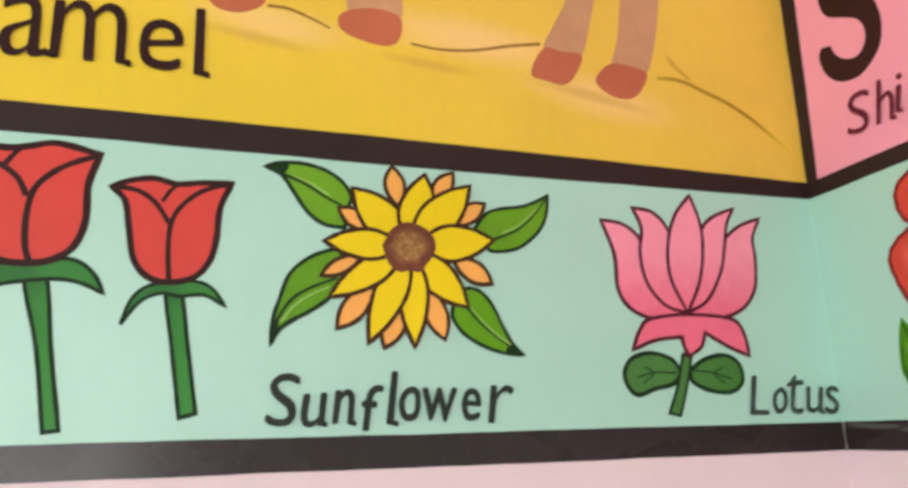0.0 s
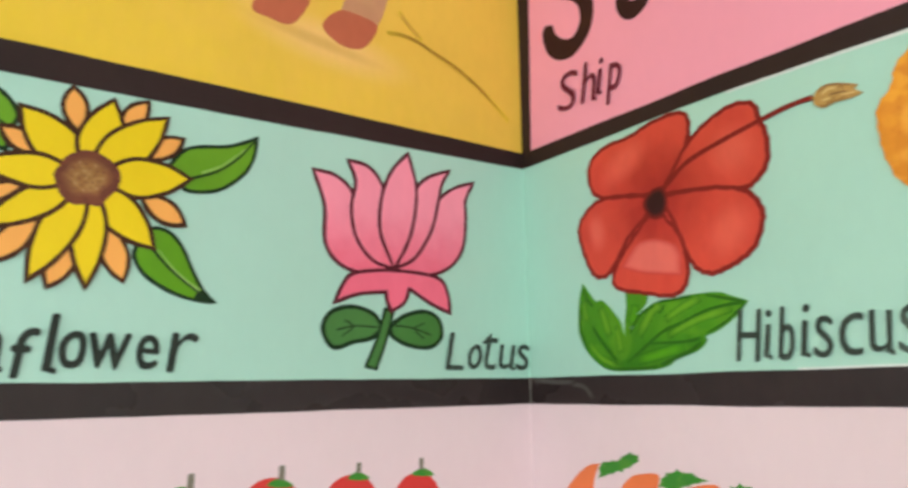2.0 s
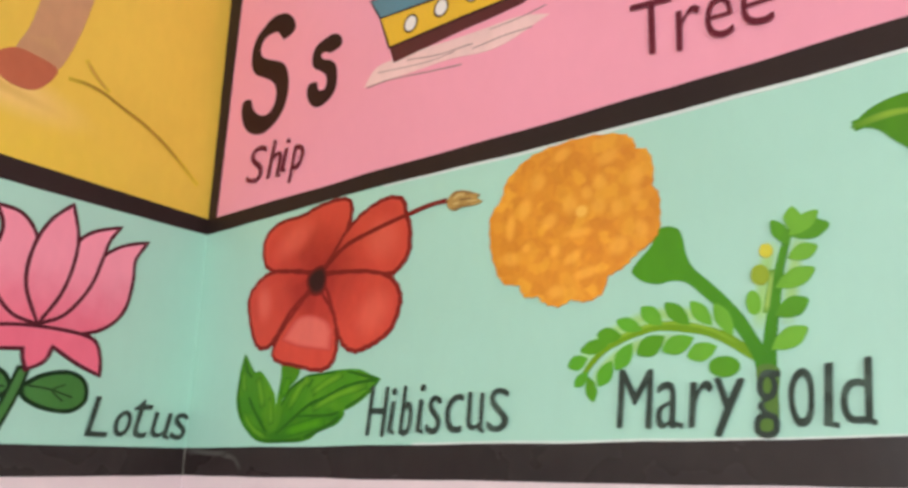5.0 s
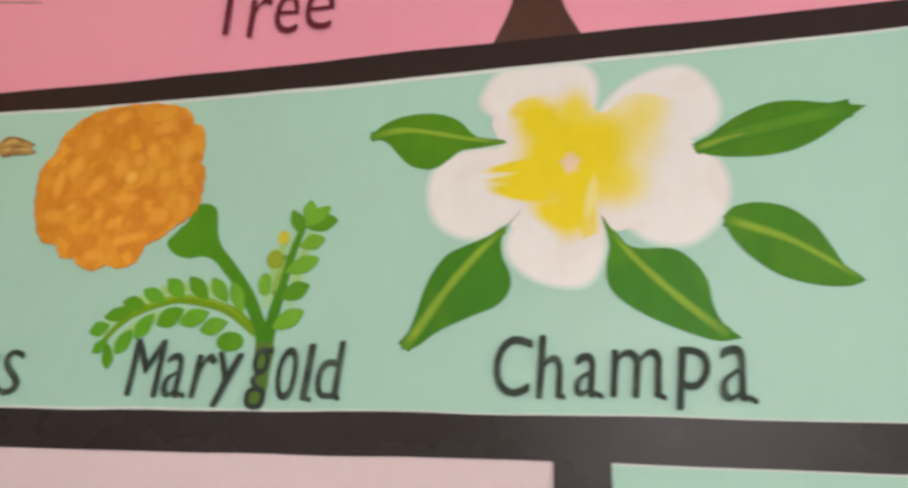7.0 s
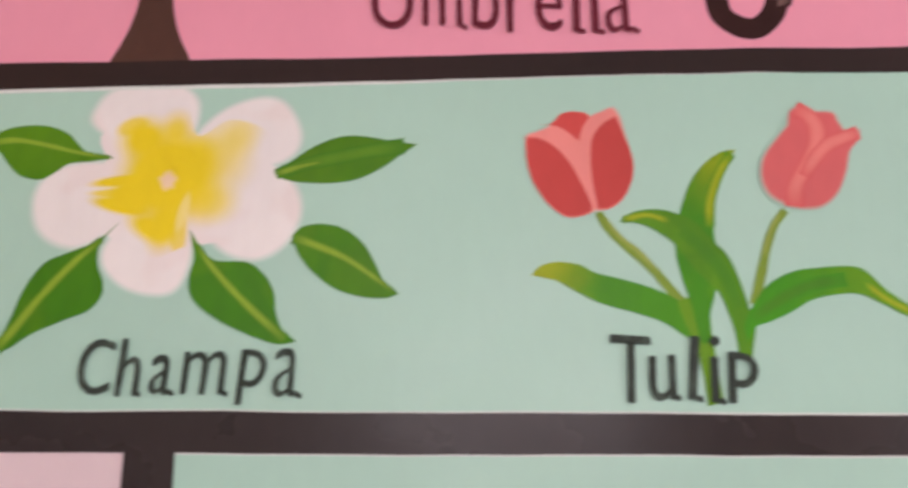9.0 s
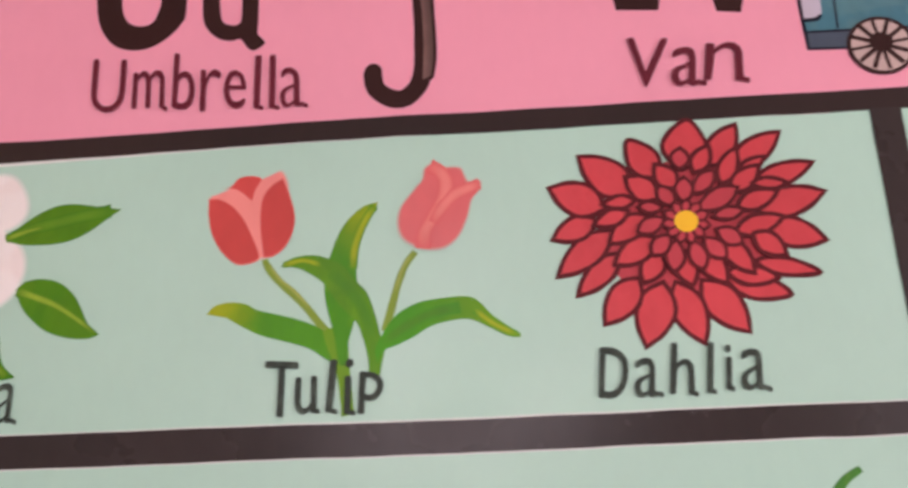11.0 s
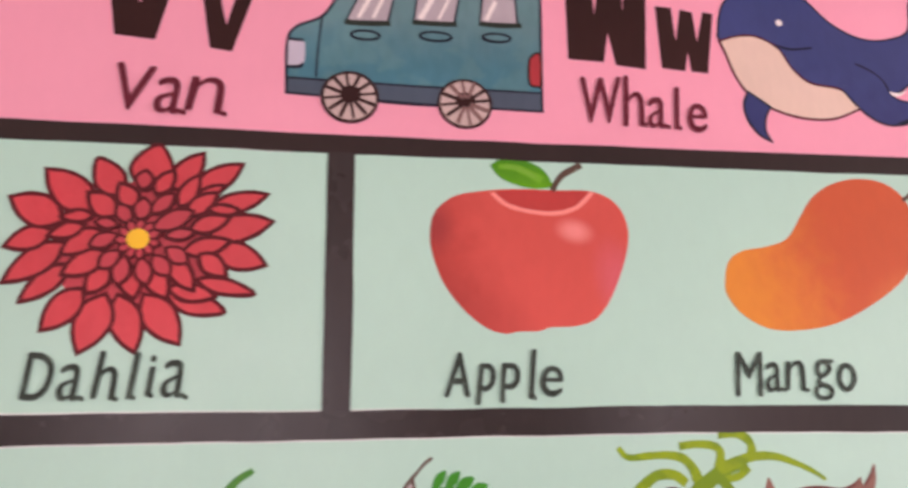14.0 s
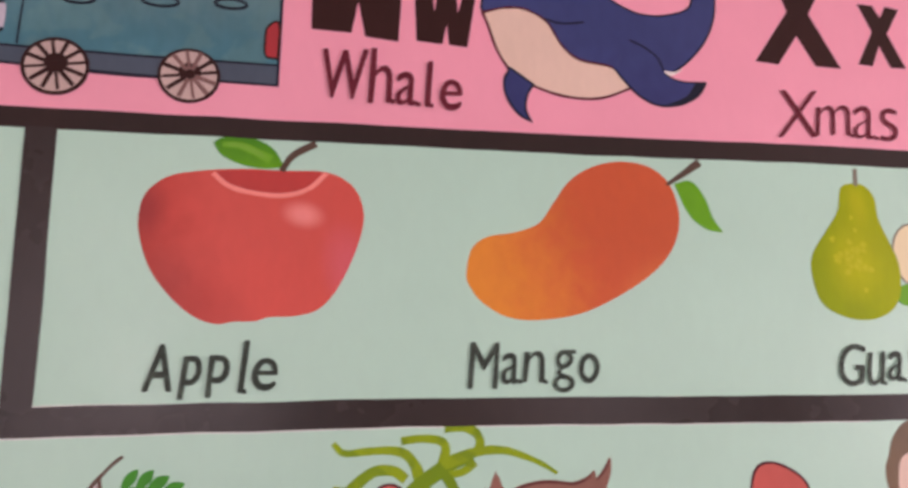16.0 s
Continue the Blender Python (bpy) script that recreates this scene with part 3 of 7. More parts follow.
field("A", wall_a, "mint_field", MINT, -300, -0.05, 142, 192, 0.001, "mint green band of wall paint")
field("A", wall_a, "sand_field", SAND, -300, -0.05, 192, 262, 0.001, "sand yellow painted desert background")
field("A", wall_a, "pale_field", PALE, -300, -0.05, 60, 142, 0.001, "pale pink band of wall paint")
field("B", wall_b, "mint_field", MINT, 0.05, 640, 142, 192, 0.001, "mint green band of wall paint")
field("B", wall_b, "pink_field", PINK, 0.05, 640, 192, 262, 0.001, "rose pink band of wall paint behind the alphabet")
field("B", wall_b, "pale_field", PALE, 0.05, 153, 60, 142, 0.001, "pale pink band of wall paint")
field("B", wall_b, "mint_field_low", MINT, 153, 640, 60, 142, 0.001, "mint green lower band of wall paint")
border("A", "border_upper_west", BORDER_TOP, [(-300, 191.5, 196.5), (-141, 190.4, 195.3), (-86, 189.9, 195.0), (-0.1, 190.0, 193.6)], "dark brown-black painted border strip")
border("A", "border_lower_west", BORDER, [(-300, 140.2, 145.1), (-86, 139.8, 144.9), (-0.1, 139.7, 145)], "black painted border strip with a dull sheen")
border("B", "border_upper_north", BORDER_TOP, [(0.1, 190, 193.5), (50, 190.3, 193.3), (80, 189.2, 192.8), (118, 189, 192.8), (140, 189.1, 193), (167, 189.3, 193), (200, 189.7, 193.2), (232, 190, 193.6), (245, 189.7, 193.3), (320, 189.7, 193.2), (360, 189.9, 193.5), (400, 190, 193.8), (452, 190.9, 194.7), (640, 191, 195)], "dark brown-black painted border strip")
border("B", "border_lower_north", BORDER, [(0.1, 139.7, 145), (86, 140.0, 145.1), (133, 140.35, 145.4), (183, 140.2, 145.2), (243, 140.1, 144.8), (315, 140.5, 145.0), (369, 140.7, 145.4), (459, 139.7, 144.6), (640, 140, 145)], "black painted border strip with a dull sheen")
UNDERCOAT = paint("undercoat_white", (216, 222, 219), streak=0.06)
# grey of the corner crack, paler to paint in the gloss highlight along it
CRACK_GLINT = paint("crack_glint_grey", (150, 144, 136), streak=0.2)
border("B", "trim_undercoat_upper", UNDERCOAT, [(52, 189.9, 191), (80, 188.7, 190), (118, 188.45, 190), (140, 188.55, 190), (167, 188.75, 190), (200, 189.5, 190.4), (232, 189.9, 190.6), (300, 189.6, 190.4)], "thin pale line of undercoat showing below a border", depth=0.0018)
border("B", "trim_undercoat_lower", UNDERCOAT, [(60, 144.5, 145.4), (133, 144.5, 145.6), (243, 144.2, 145.1), (315, 144.5, 145.2), (420, 144.2, 145)], "thin pale line of undercoat showing above a border", depth=0.0018)
border("B", "trim_undercoat_base", UNDERCOAT, [(157, 140.05, 141), (243, 139.85, 141), (315, 140.25, 141), (369, 140.45, 141), (459, 139.5, 140.5)], "thin pale line of undercoat showing below a border", depth=0.0018)
border("B", "trim_corner_crack_glint", CRACK_GLINT, [(139.6, 0.1, 0.75), (142, 0.1, 0.5), (145.1, 0.1, 0.8)], "worn grey crack with a painted-in glint where the border turns the corner", True, depth=0.003)
border("B", "border_corner", BORDER_TOP, [(193.3, 0.2, 3.0), (262, 0.4, 5.0)], "dark brown-black painted border strip in the corner", True)
border("B", "border_divider", BORDER, [(144.9, 306.3, 311.1), (189.9, 306.3, 311.1)], "black painted upright strip between flowers and fruits", True)
border("B", "border_divider_low", BORDER, [(60, 150.6, 157.0), (140.9, 150.6, 157.0)], "black painted upright strip between the lower panels", True)

# ---- painted pictures and words ----

# west wall: desert panel

p = picture("camel_picture", "A", -51.6, 210.6, "painted camel legs with reddish hooves on desert sand")
blend_in(SAND, (242, 200, 136), -72.9, 216.2, 26, 6, -4, 0.7)
blend_in(SAND, (242, 200, 136), -109.9, 214.2, 18, 5, -6, 0.6)
blend_in(SAND, (242, 200, 136), -46.9, 207.5, 22, 6, -8, 0.6)
blend_in(SAND, (196, 150, 62), -112.7, 211.1, 13, 1.6, -8, 0.5)
blend_in(SAND, (196, 150, 62), -49.4, 207.7, 18, 1.8, -9, 0.5)
blend_in(SAND, (196, 150, 62), -82, 210, 12, 1.5, -5, 0.5)
fill(p, "leg", LEG, [(-45, 18.6, 1), (-34.9, 20.4, 1), (-35.2, 11.9), (-35.8, 7.7), (-41.1, 7.6), (-45.3, 7.4)])
fill(p, "hoof", HOOF, [(-46.2, 7.5), (-41.1, 9.2), (-35.8, 8.2), (-35.8, 3.8), (-38.2, 2), (-42.2, 2.4), (-45.6, 3.5), (-47, 5.1)])
fill(p, "leg", LEG, [(-67.4, 14.4, 1), (-58.7, 16, 1), (-59.3, 9.2), (-63.3, 7.4), (-67.5, 7.8)])
fill(p, "hoof", HOOF, [(-69.2, 7.8), (-64.3, 7.9), (-59.5, 9.2), (-60.2, 6.6), (-63.9, 4.7), (-67.7, 5.2)])
fill(p, "leg", LEG, [(0.9, 27.1, 1), (8.2, 28.5, 1), (4.7, 18.5), (0.9, 5.4), (-3.4, 5.5), (-7.3, 5.9), (-4.5, 11.8), (-1.5, 18)])
fill(p, "hoof", HOOF, [(-7.3, 5.9), (-3.4, 5.7), (0.9, 5.4), (-1.2, 0.5), (-3.6, -1.3), (-6.9, -0.9), (-10.2, 0.2)])
fill(p, "leg", LEG, [(11.8, 29.1, 1), (21.4, 30.9, 1), (19.8, 21), (18.3, 12.7), (15.2, 3.4), (10.5, 4.1), (7.4, 4.4), (9.4, 11.4)])
fill(p, "hoof", HOOF, [(6.7, 4.3), (10.8, 4.6), (15.2, 3.4), (13.5, -0.6), (10.9, -2.6), (6.8, -2.4), (3.5, 0.4)])
stroke(p, "ground_line", LINE, [(-59.2, 6.8), (-55.5, 6.7), (-51.4, 5.3), (-48.4, 4)], 0.55, taper=(1,0.5))
stroke(p, "ground_line", LINE, [(-33.7, 3.1), (-28.2, 2.7), (-21.4, 3.5), (-14.3, 5.4), (-8, 6.7)], 0.6, taper=(0.6,1))
soft_stroke(p, "ground_line", LINE, [(17.4, 2.6), (20.9, 2.9), (24.5, 2.4), (28.9, 0.8), (33.5, -0.8), (38.2, -3.2), (42.1, -5.8), (47.8, -10.2)], 0.97, into=SAND, taper=(0.7, 0.9))
soft_stroke(p, "ground_line", LINE_PALE, [(20.2, 7.9), (22.7, 5.2), (25.6, 3.0)], 0.85, into=SAND)
word("Camel", "A", -158.3, 202.0, 3.3, 5.0, 0.64, [(-0.2, 0.3, 6.9, 12.6), (8.1, -0.0, 7.9, 10.7), (15.0, -0.7, 11.8, 11.2), (28.0, -0.9, 6.8, 9.1), (36.1, -1.9, 2.6, 12.7)], slant=0.1, mat=INK_BROWN)

# west wall: flowers

p = picture("rose_picture", "A", -141.8, 166.5, "painted red rose with dark green sepals and stem", group="pair of roses")
fill(p, "stem", ROSE_GREEN, [(-1.5, 1.9), (1.3, 2.1), (2.9, -8.3), (4.9, -19.8, 1), (2.9, -20, 1), (1, -8.3)], ink=INK_GREEN, width=0.5)
fill(p, "sepal", ROSE_GREEN, [(-1.5, 4.1), (2, 4.7), (5.2, 4.5), (7.7, 2.5), (9.1, -0.3, 1), (6.2, 1.1), (2.9, 1.7), (-1.3, 1.3), (-5.1, 0.5), (-9.2, -1.2, 1), (-8.3, 1.9), (-5.5, 3.6)], ink=INK_GREEN, width=0.5)
fill(p, "bud", ROSE_RED, [(-13, 20, 1), (-9.7, 21.7), (-5.9, 21.3), (-2.7, 21.8), (1, 22.6), (7, 21.3, 1), (5.7, 16.3), (5.8, 10.8), (4.6, 6.8), (2, 4.6), (-1.5, 3.9), (-5.4, 4.4), (-8.4, 7.3), (-10.1, 13.3)], ink=INK_BROWN, width=0.85)
stroke(p, "petal_line", INK_BROWN, [(6.9, 21.2), (2.1, 18.9), (-1.3, 15.5), (-2.1, 11.2), (-1.9, 6.8), (-1.1, 4.1)], 0.9)
stroke(p, "petal_line", INK_BROWN, [(-13, 20), (-7.2, 19), (-3.9, 16.8), (-2.4, 14)], 0.9)
stroke(p, "petal_line", INK_BROWN, [(-5.8, 18.6), (-3.9, 21.2), (-1.3, 22.1)], 0.75)

p = picture("rose_picture", "A", -122.9, 165.4, "small painted red rose with green sepals and stem", group="pair of roses")
fill(p, "stem", ROSE_GREEN, [(-1.2, 1.3), (0.9, 1.5), (2.4, -7), (4, -16.7, 1), (1.7, -17.3, 1), (0.1, -7)], ink=INK_GREEN, width=0.5)
fill(p, "sepal", ROSE_GREEN, [(-7.2, -3.7, 1), (-6, 0), (-3.9, 2.1), (-0.8, 2.8), (2.8, 3.1), (5.4, 2.1), (7.6, -0.8, 1), (4.3, 1), (0.8, 0.7), (-1.9, 1.1), (-4.8, -0.3)], ink=INK_GREEN, width=0.45)
fill(p, "bud", ROSE_RED, [(-9.9, 17.4, 1), (-7.3, 18.6), (-3.9, 19.2), (-0.6, 18.5), (3.2, 19), (7.6, 19.2, 1), (6, 15), (5.7, 10.2), (4.9, 6.5), (2.8, 3.8), (-0.8, 2.8), (-4, 3.6), (-6.1, 6.3), (-7.1, 11.3), (-7.9, 15.3)], ink=INK_BROWN, width=0.78)
stroke(p, "petal_line", INK_BROWN, [(7.6, 19.2), (3.4, 17.7), (0.3, 15), (-1.1, 12.1), (-1.3, 8), (-0.9, 3)], 0.8)
stroke(p, "petal_line", INK_BROWN, [(-9.9, 17.4), (-6.4, 17.1), (-3.6, 15.3), (-1.4, 12.1)], 0.8)
stroke(p, "petal_line", INK_BROWN, [(-2.6, 15.5), (-0.8, 18.1), (2.1, 18.9)], 0.7)

p = picture("sunflower_picture", "A", -86.4, 175.3, "painted yellow sunflower with four outlined green leaves")
fill(p, "leaf", LEAF, [(-23.7, 12.7, 1), (-21.6, 13.5), (-17.9, 13.7), (-14, 12.8), (-11.2, 11), (-9.6, 8.5), (-10.2, 6.4), (-10.7, 3, 1), (-14.2, 3.5), (-17, 5.6), (-19.2, 8.8), (-21.2, 11.5)], ink=INK_GREEN, width=0.55)
stroke(p, "vein", INK_GREEN, [(-21.2, 11.7), (-17.2, 10.1), (-13.9, 8.1), (-11.2, 6.8)], 0.5, taper=(1.2,0.8))
stroke(p, "leaf_light", LEAF_LIGHT, [(-19.2, 11.4), (-16.6, 10.4), (-13.3, 8.5)], 0.35, taper=(0.5,1))
fill(p, "leaf_tip", INK_GREEN, [(-23.7, 12.7, 1), (-22.2, 13.5), (-20, 13.3), (-21, 11.4), (-22.8, 12)])
fill(p, "leaf", LEAF, [(11.9, 3.9, 1), (14.2, 6.9), (16.7, 8), (21.2, 8.8), (24.6, 10.2), (26.5, 11.3, 1), (25.9, 7.4), (24.4, 4.5), (21, 1.5), (17.8, 0.4), (14.7, 0.4), (14.1, 2.3)], ink=INK_GREEN, width=0.5)
stroke(p, "vein", INK_GREEN, [(15.6, 2.4), (19.8, 4.2), (23.1, 6.9), (26.1, 10.6)], 0.4, taper=(1.1,0.8))
stroke(p, "leaf_light", LEAF_LIGHT, [(17.2, 3.6), (20.5, 5.3), (24.5, 8.9)], 0.35, taper=(1,0.5))
fill(p, "leaf", LEAF, [(-22.1, -16.4, 1), (-21.8, -12.3), (-20.9, -9.2), (-19.6, -5.4), (-17.1, -2.8), (-14, -1.2), (-11.4, -1.1), (-10.5, -5.5), (-13, -8.7), (-15.8, -10.8), (-18.8, -12.5), (-20.9, -14.1)], ink=INK_GREEN, width=0.55)
stroke(p, "vein", INK_GREEN, [(-21.5, -13.1), (-19.4, -9.6), (-16.4, -7.4), (-11.8, -5.5)], 0.5, taper=(1.2,0.8))
stroke(p, "leaf_light", LEAF_LIGHT, [(-20.6, -12.8), (-18.6, -10.2), (-16.1, -8.4), (-13.1, -7)], 0.35, taper=(1,0.6))
fill(p, "leaf_tip", INK_GREEN, [(-22.1, -16.4, 1), (-22, -13.1), (-21.1, -12.1), (-21, -14.3)])
fill(p, "leaf", LEAF, [(7.6, -10.4), (8.5, -8), (10.3, -6.5), (12.7, -7), (14.8, -9.3), (16.6, -13), (18.6, -16.4), (20.3, -17.8, 1), (16.8, -17.5), (13.2, -16.4), (9.6, -14.3), (7.9, -12.1)], ink=INK_GREEN, width=0.5)
stroke(p, "vein", INK_GREEN, [(9.6, -9.2), (13.2, -13), (18.6, -16.9)], 0.45, taper=(0.9,1.1))
stroke(p, "leaf_light", LEAF_LIGHT, [(10.9, -9.8), (14.2, -13.4), (17.8, -16)], 0.35, taper=(0.5,1))
fill(p, "leaf_tip", INK_GREEN, [(20.4, -17.9, 1), (18.5, -15.9), (17, -17.2)])
disc(p, "seed_rim", PETAL_YELLOW, (0.1, 0.2), 6.4, ry=6.4)
petal(p, "petal", PETAL_ORANGE, (-1.6, 7.3), (-2.7, 14.4), 0.24, ink=INK_UMBER, width=0.54, fat=0.55)
petal(p, "petal", PETAL_ORANGE, (4.2, 8.3), (8.3, 14.1), 0.22, ink=INK_UMBER, width=0.54, fat=0.55)
petal(p, "petal", PETAL_ORANGE, (7.8, 4.5), (14.1, 8.8), 0.21, ink=INK_UMBER, width=0.54, fat=0.55)
petal(p, "petal", PETAL_ORANGE, (-5.5, 2.7), (-11.8, 6.4), 0.21, ink=INK_UMBER, width=0.54, fat=0.55)
petal(p, "petal", PETAL_ORANGE, (-7.7, -1.5), (-14.5, -5.2), 0.16, ink=INK_UMBER, width=0.54, fat=0.55)
petal(p, "petal", PETAL_ORANGE, (-5.7, -6.1), (-11.8, -13.7), 0.19, ink=INK_UMBER, width=0.54, fat=0.55)
petal(p, "petal", PETAL_ORANGE, (-0.7, -8.5), (-4.1, -16.8), 0.21, ink=INK_UMBER, width=0.54, fat=0.55)
petal(p, "petal", PETAL_ORANGE, (3.1, -6.3), (6.2, -15.3), 0.20, ink=INK_UMBER, width=0.54, fat=0.55)
petal(p, "petal", PETAL_ORANGE, (7.9, -1.3), (14.9, -5.6), 0.22, ink=INK_UMBER, width=0.54, fat=0.55)
petal(p, "petal", PETAL_YELLOW, (-0.3, 0.8), (-9.5, 10.0), 0.25, ink=INK_UMBER, width=0.56, fat=0.44)
petal(p, "petal", PETAL_YELLOW, (0.4, 0.9), (3.2, 13.4), 0.25, ink=INK_UMBER, width=0.56, fat=0.44)
petal(p, "petal", PETAL_YELLOW, (0.7, 0.6), (11.4, 11.9), 0.21, ink=INK_UMBER, width=0.56, fat=0.44)
petal(p, "petal", PETAL_YELLOW, (1.9, 0.5), (15.5, 2.2), 0.23, ink=INK_UMBER, width=0.56, fat=0.44)
petal(p, "petal", PETAL_YELLOW, (0.9, -0.7), (10.4, -9.8), 0.22, ink=INK_UMBER, width=0.56, fat=0.44)
petal(p, "petal", PETAL_YELLOW, (0.7, -0.8), (1.0, -16.6), 0.16, ink=INK_UMBER, width=0.56, fat=0.44)
petal(p, "petal", PETAL_YELLOW, (0.0, -0.6), (-6.7, -16.0), 0.16, ink=INK_UMBER, width=0.56, fat=0.44)
petal(p, "petal", PETAL_YELLOW, (-0.9, -0.7), (-13.2, -8.7), 0.16, ink=INK_UMBER, width=0.56, fat=0.44)
petal(p, "petal", PETAL_YELLOW, (-1.2, 0.2), (-14.1, 0.6), 0.20, ink=INK_UMBER, width=0.56, fat=0.44)
disc(p, "seed_disc", SEED, (0.2, 0.2), 4.4, ry=4.4, rough=0.14, n=30)
disc(p, "seed_heart", SEED_MID, (0.1, 0.3), 3.4, ry=3.2, rough=0.2, n=24, feather=0.45, into=SEED)
for i in range(30):
    a, r = i * 2.4, 2.7 * math.sqrt(i / 30)
    disc(p, "seed", SEED_LIGHT if i % 3 == 0 else SEED, (r * math.cos(a), r * math.sin(a) + 0.1), 0.16, n=6)
word("Sunflower", "A", -108.8, 146.6, -0.8, -0.4, 0.47, [(-0.2, -0.0, 5.1, 8.0), (5.1, -0.2, 4.2, 5.3), (9.9, -0.1, 3.9, 5.7), (14.5, -0.9, 3.7, 7.2), (18.5, -0.2, 2.0, 8.7), (20.5, 0.6, 3.7, 5.5), (24.4, 0.4, 6.0, 5.6), (31.1, 0.6, 3.4, 5.3), (35.6, 0.2, 4.8, 6.2)], slant=0.12, mat=INK)

p = picture("lotus_picture", "A", -32.8, 165.1, "painted pink lotus with two round green leaves")
fill(p, "leaf", LOTUS_LEAF, [(-14.2, -11.4), (-12.7, -8.3), (-8.5, -7.1), (-4.1, -8.3), (-2.3, -10.8, 1), (-4.5, -12.7), (-8.2, -13.5), (-12.1, -14.5)], ink=INK_GREEN, width=0.65)
stroke(p, "vein", INK_GREEN, [(-11.6, -11.4), (-7.9, -10.6), (-3.4, -10.7)], 0.3)
stroke(p, "vein", INK_GREEN, [(-10, -9.6), (-8.2, -10.7), (-10.5, -12.5)], 0.25)
fill(p, "leaf", LOTUS_LEAF, [(-0.6, -10.4, 1), (2.6, -8.3), (7.1, -7.4), (10.2, -8.9), (10.7, -12.2), (8, -14.2), (3.4, -13.9), (-0.1, -12.3)], ink=INK_GREEN, width=0.65)
stroke(p, "vein", INK_GREEN, [(0.4, -10.3), (3.9, -10.6), (8.3, -11.8)], 0.3)
stroke(p, "vein", INK_GREEN, [(6.8, -9.6), (4.6, -10.8), (6.7, -12.6)], 0.25)
fill(p, "stem", LOTUS_LEAF, [(-1.7, -7.3, 1), (0.1, -7.5, 1), (-1.4, -12.7), (-3.5, -18.3, 1), (-5.7, -17.8, 1), (-3.6, -13.3)], ink=INK_GREEN, width=0.45)
fill(p, "petal", LOTUS, [(-16.6, 17.5, 1), (-12, 16.9), (-8.6, 14), (-6.1, 6.9), (-1.1, 0.1, 1), (-6.9, -0.8), (-11.6, 0.8), (-14.1, 4.5), (-14.3, 11)], ink=INK_PLUM, width=0.55)
fill(p, "petal", LOTUS, [(19.2, 20, 1), (13.5, 17.7), (9.1, 13.5), (6, 6.3), (-0.4, 0.1, 1), (7, -0.4), (12.5, 1.4), (16, 5.4), (17, 11.3), (17, 15.8)], ink=INK_PLUM, width=0.55)
fill(p, "petal", LOTUS, [(-9.7, 20.3, 1), (-5.3, 19.6), (-2.3, 16.1), (-1.1, 9.4), (0.2, 0.4, 1), (-4.4, 1.7), (-7.9, 5.8), (-8.9, 11.3), (-8.1, 16.4)], ink=INK_PLUM, width=0.55)
fill(p, "petal", LOTUS, [(13.2, 21.7, 1), (7.7, 19.3), (4.6, 15.8), (2.5, 9.5), (0.2, 0.4, 1), (4.8, 2.9), (8.6, 8.6), (10.3, 14.5), (11.3, 18.5)], ink=INK_PLUM, width=0.55)
fill(p, "petal", LOTUS, [(3.3, 23.7, 1), (-0.4, 19.5), (-2.6, 13.8), (-2.8, 7.1), (0.2, 0.4, 1), (3.4, 6.2), (4.9, 11.9), (5.1, 17.7)], ink=INK_PLUM, width=0.55)
fill(p, "sepal", LOTUS, [(-7.9, -0.9), (0, 0.1), (9.8, -0.6), (12.3, -3.7), (12.8, -7.5, 1), (8.3, -5.8), (3.5, -3.2, 1), (2.4, -5.9), (-0.5, -7.7, 1), (-1.3, -5.8), (-1.6, -4.1, 1), (-7.3, -4.8), (-12.1, -6.6, 1), (-10.3, -2.9)], ink=INK_PLUM, width=0.55)
word("Lotus", "A", -21.4, 146.6, -0.6, -9.5, 0.40, [(-0.1, -0.0, 4.3, 7.4), (4.9, 0.2, 3.5, 5.0), (8.2, 0.1, 3.9, 7.5), (12.7, -0.0, 4.4, 5.4), (17.1, 0.1, 3.4, 5.4)], slant=0.02, mat=INK_THIN)

# west wall: tops of the vegetables below the border

p = picture("tomato_picture", "A", -69.7, 125.8, "painted red tomato with a green cap", group="row of tomatoes")
disc(p, "fruit", TOMATO, (-0.2, -1), 5.0, ry=4.0, n=28)
fill(p, "cap", VEG_GREEN, [(-3, 2), (-0.1, 3.3), (3, 1.5), (0, 1.2)])
stroke(p, "stalk", STALK, [(1.1, 2.7), (1.2, 5.1)], 1.0)

p = picture("tomato_picture", "A", -55.8, 124.9, "painted red tomato with a green cap", group="row of tomatoes")
disc(p, "fruit", TOMATO, (0.1, -0.4), 5.2, ry=4.8, n=28)
fill(p, "cap", VEG_GREEN, [(-0.6, 3.3), (1.6, 4.2), (4.1, 2.8), (1.6, 2.7)])
stroke(p, "stalk", STALK, [(1.9, 3.9), (2, 6.2)], 1.0)

p = picture("tomato_picture", "A", -41.2, 123.7, "painted red tomato with a green cap", group="row of tomatoes")
disc(p, "fruit", TOMATO, (0, 0), 5.3, ry=5.0, n=28)
fill(p, "cap", VEG_GREEN, [(-0.7, 4.4), (1.3, 5.4), (3.7, 4.1), (1.3, 3.9)])
stroke(p, "stalk", STALK, [(1.4, 5.1), (1.6, 6.9)], 1.0)

p = picture("tomato_picture", "A", -27.8, 122.6, "painted red tomato with a green cap", group="row of tomatoes")
disc(p, "fruit", TOMATO, (0, 0.2), 5.1, ry=5.3, n=28)
fill(p, "cap", VEG_GREEN, [(-1.1, 5.2), (1.3, 6.2), (3.8, 4.8), (1.2, 4.7)])
stroke(p, "stalk", STALK, [(1, 5.9), (1, 8)], 0.9)

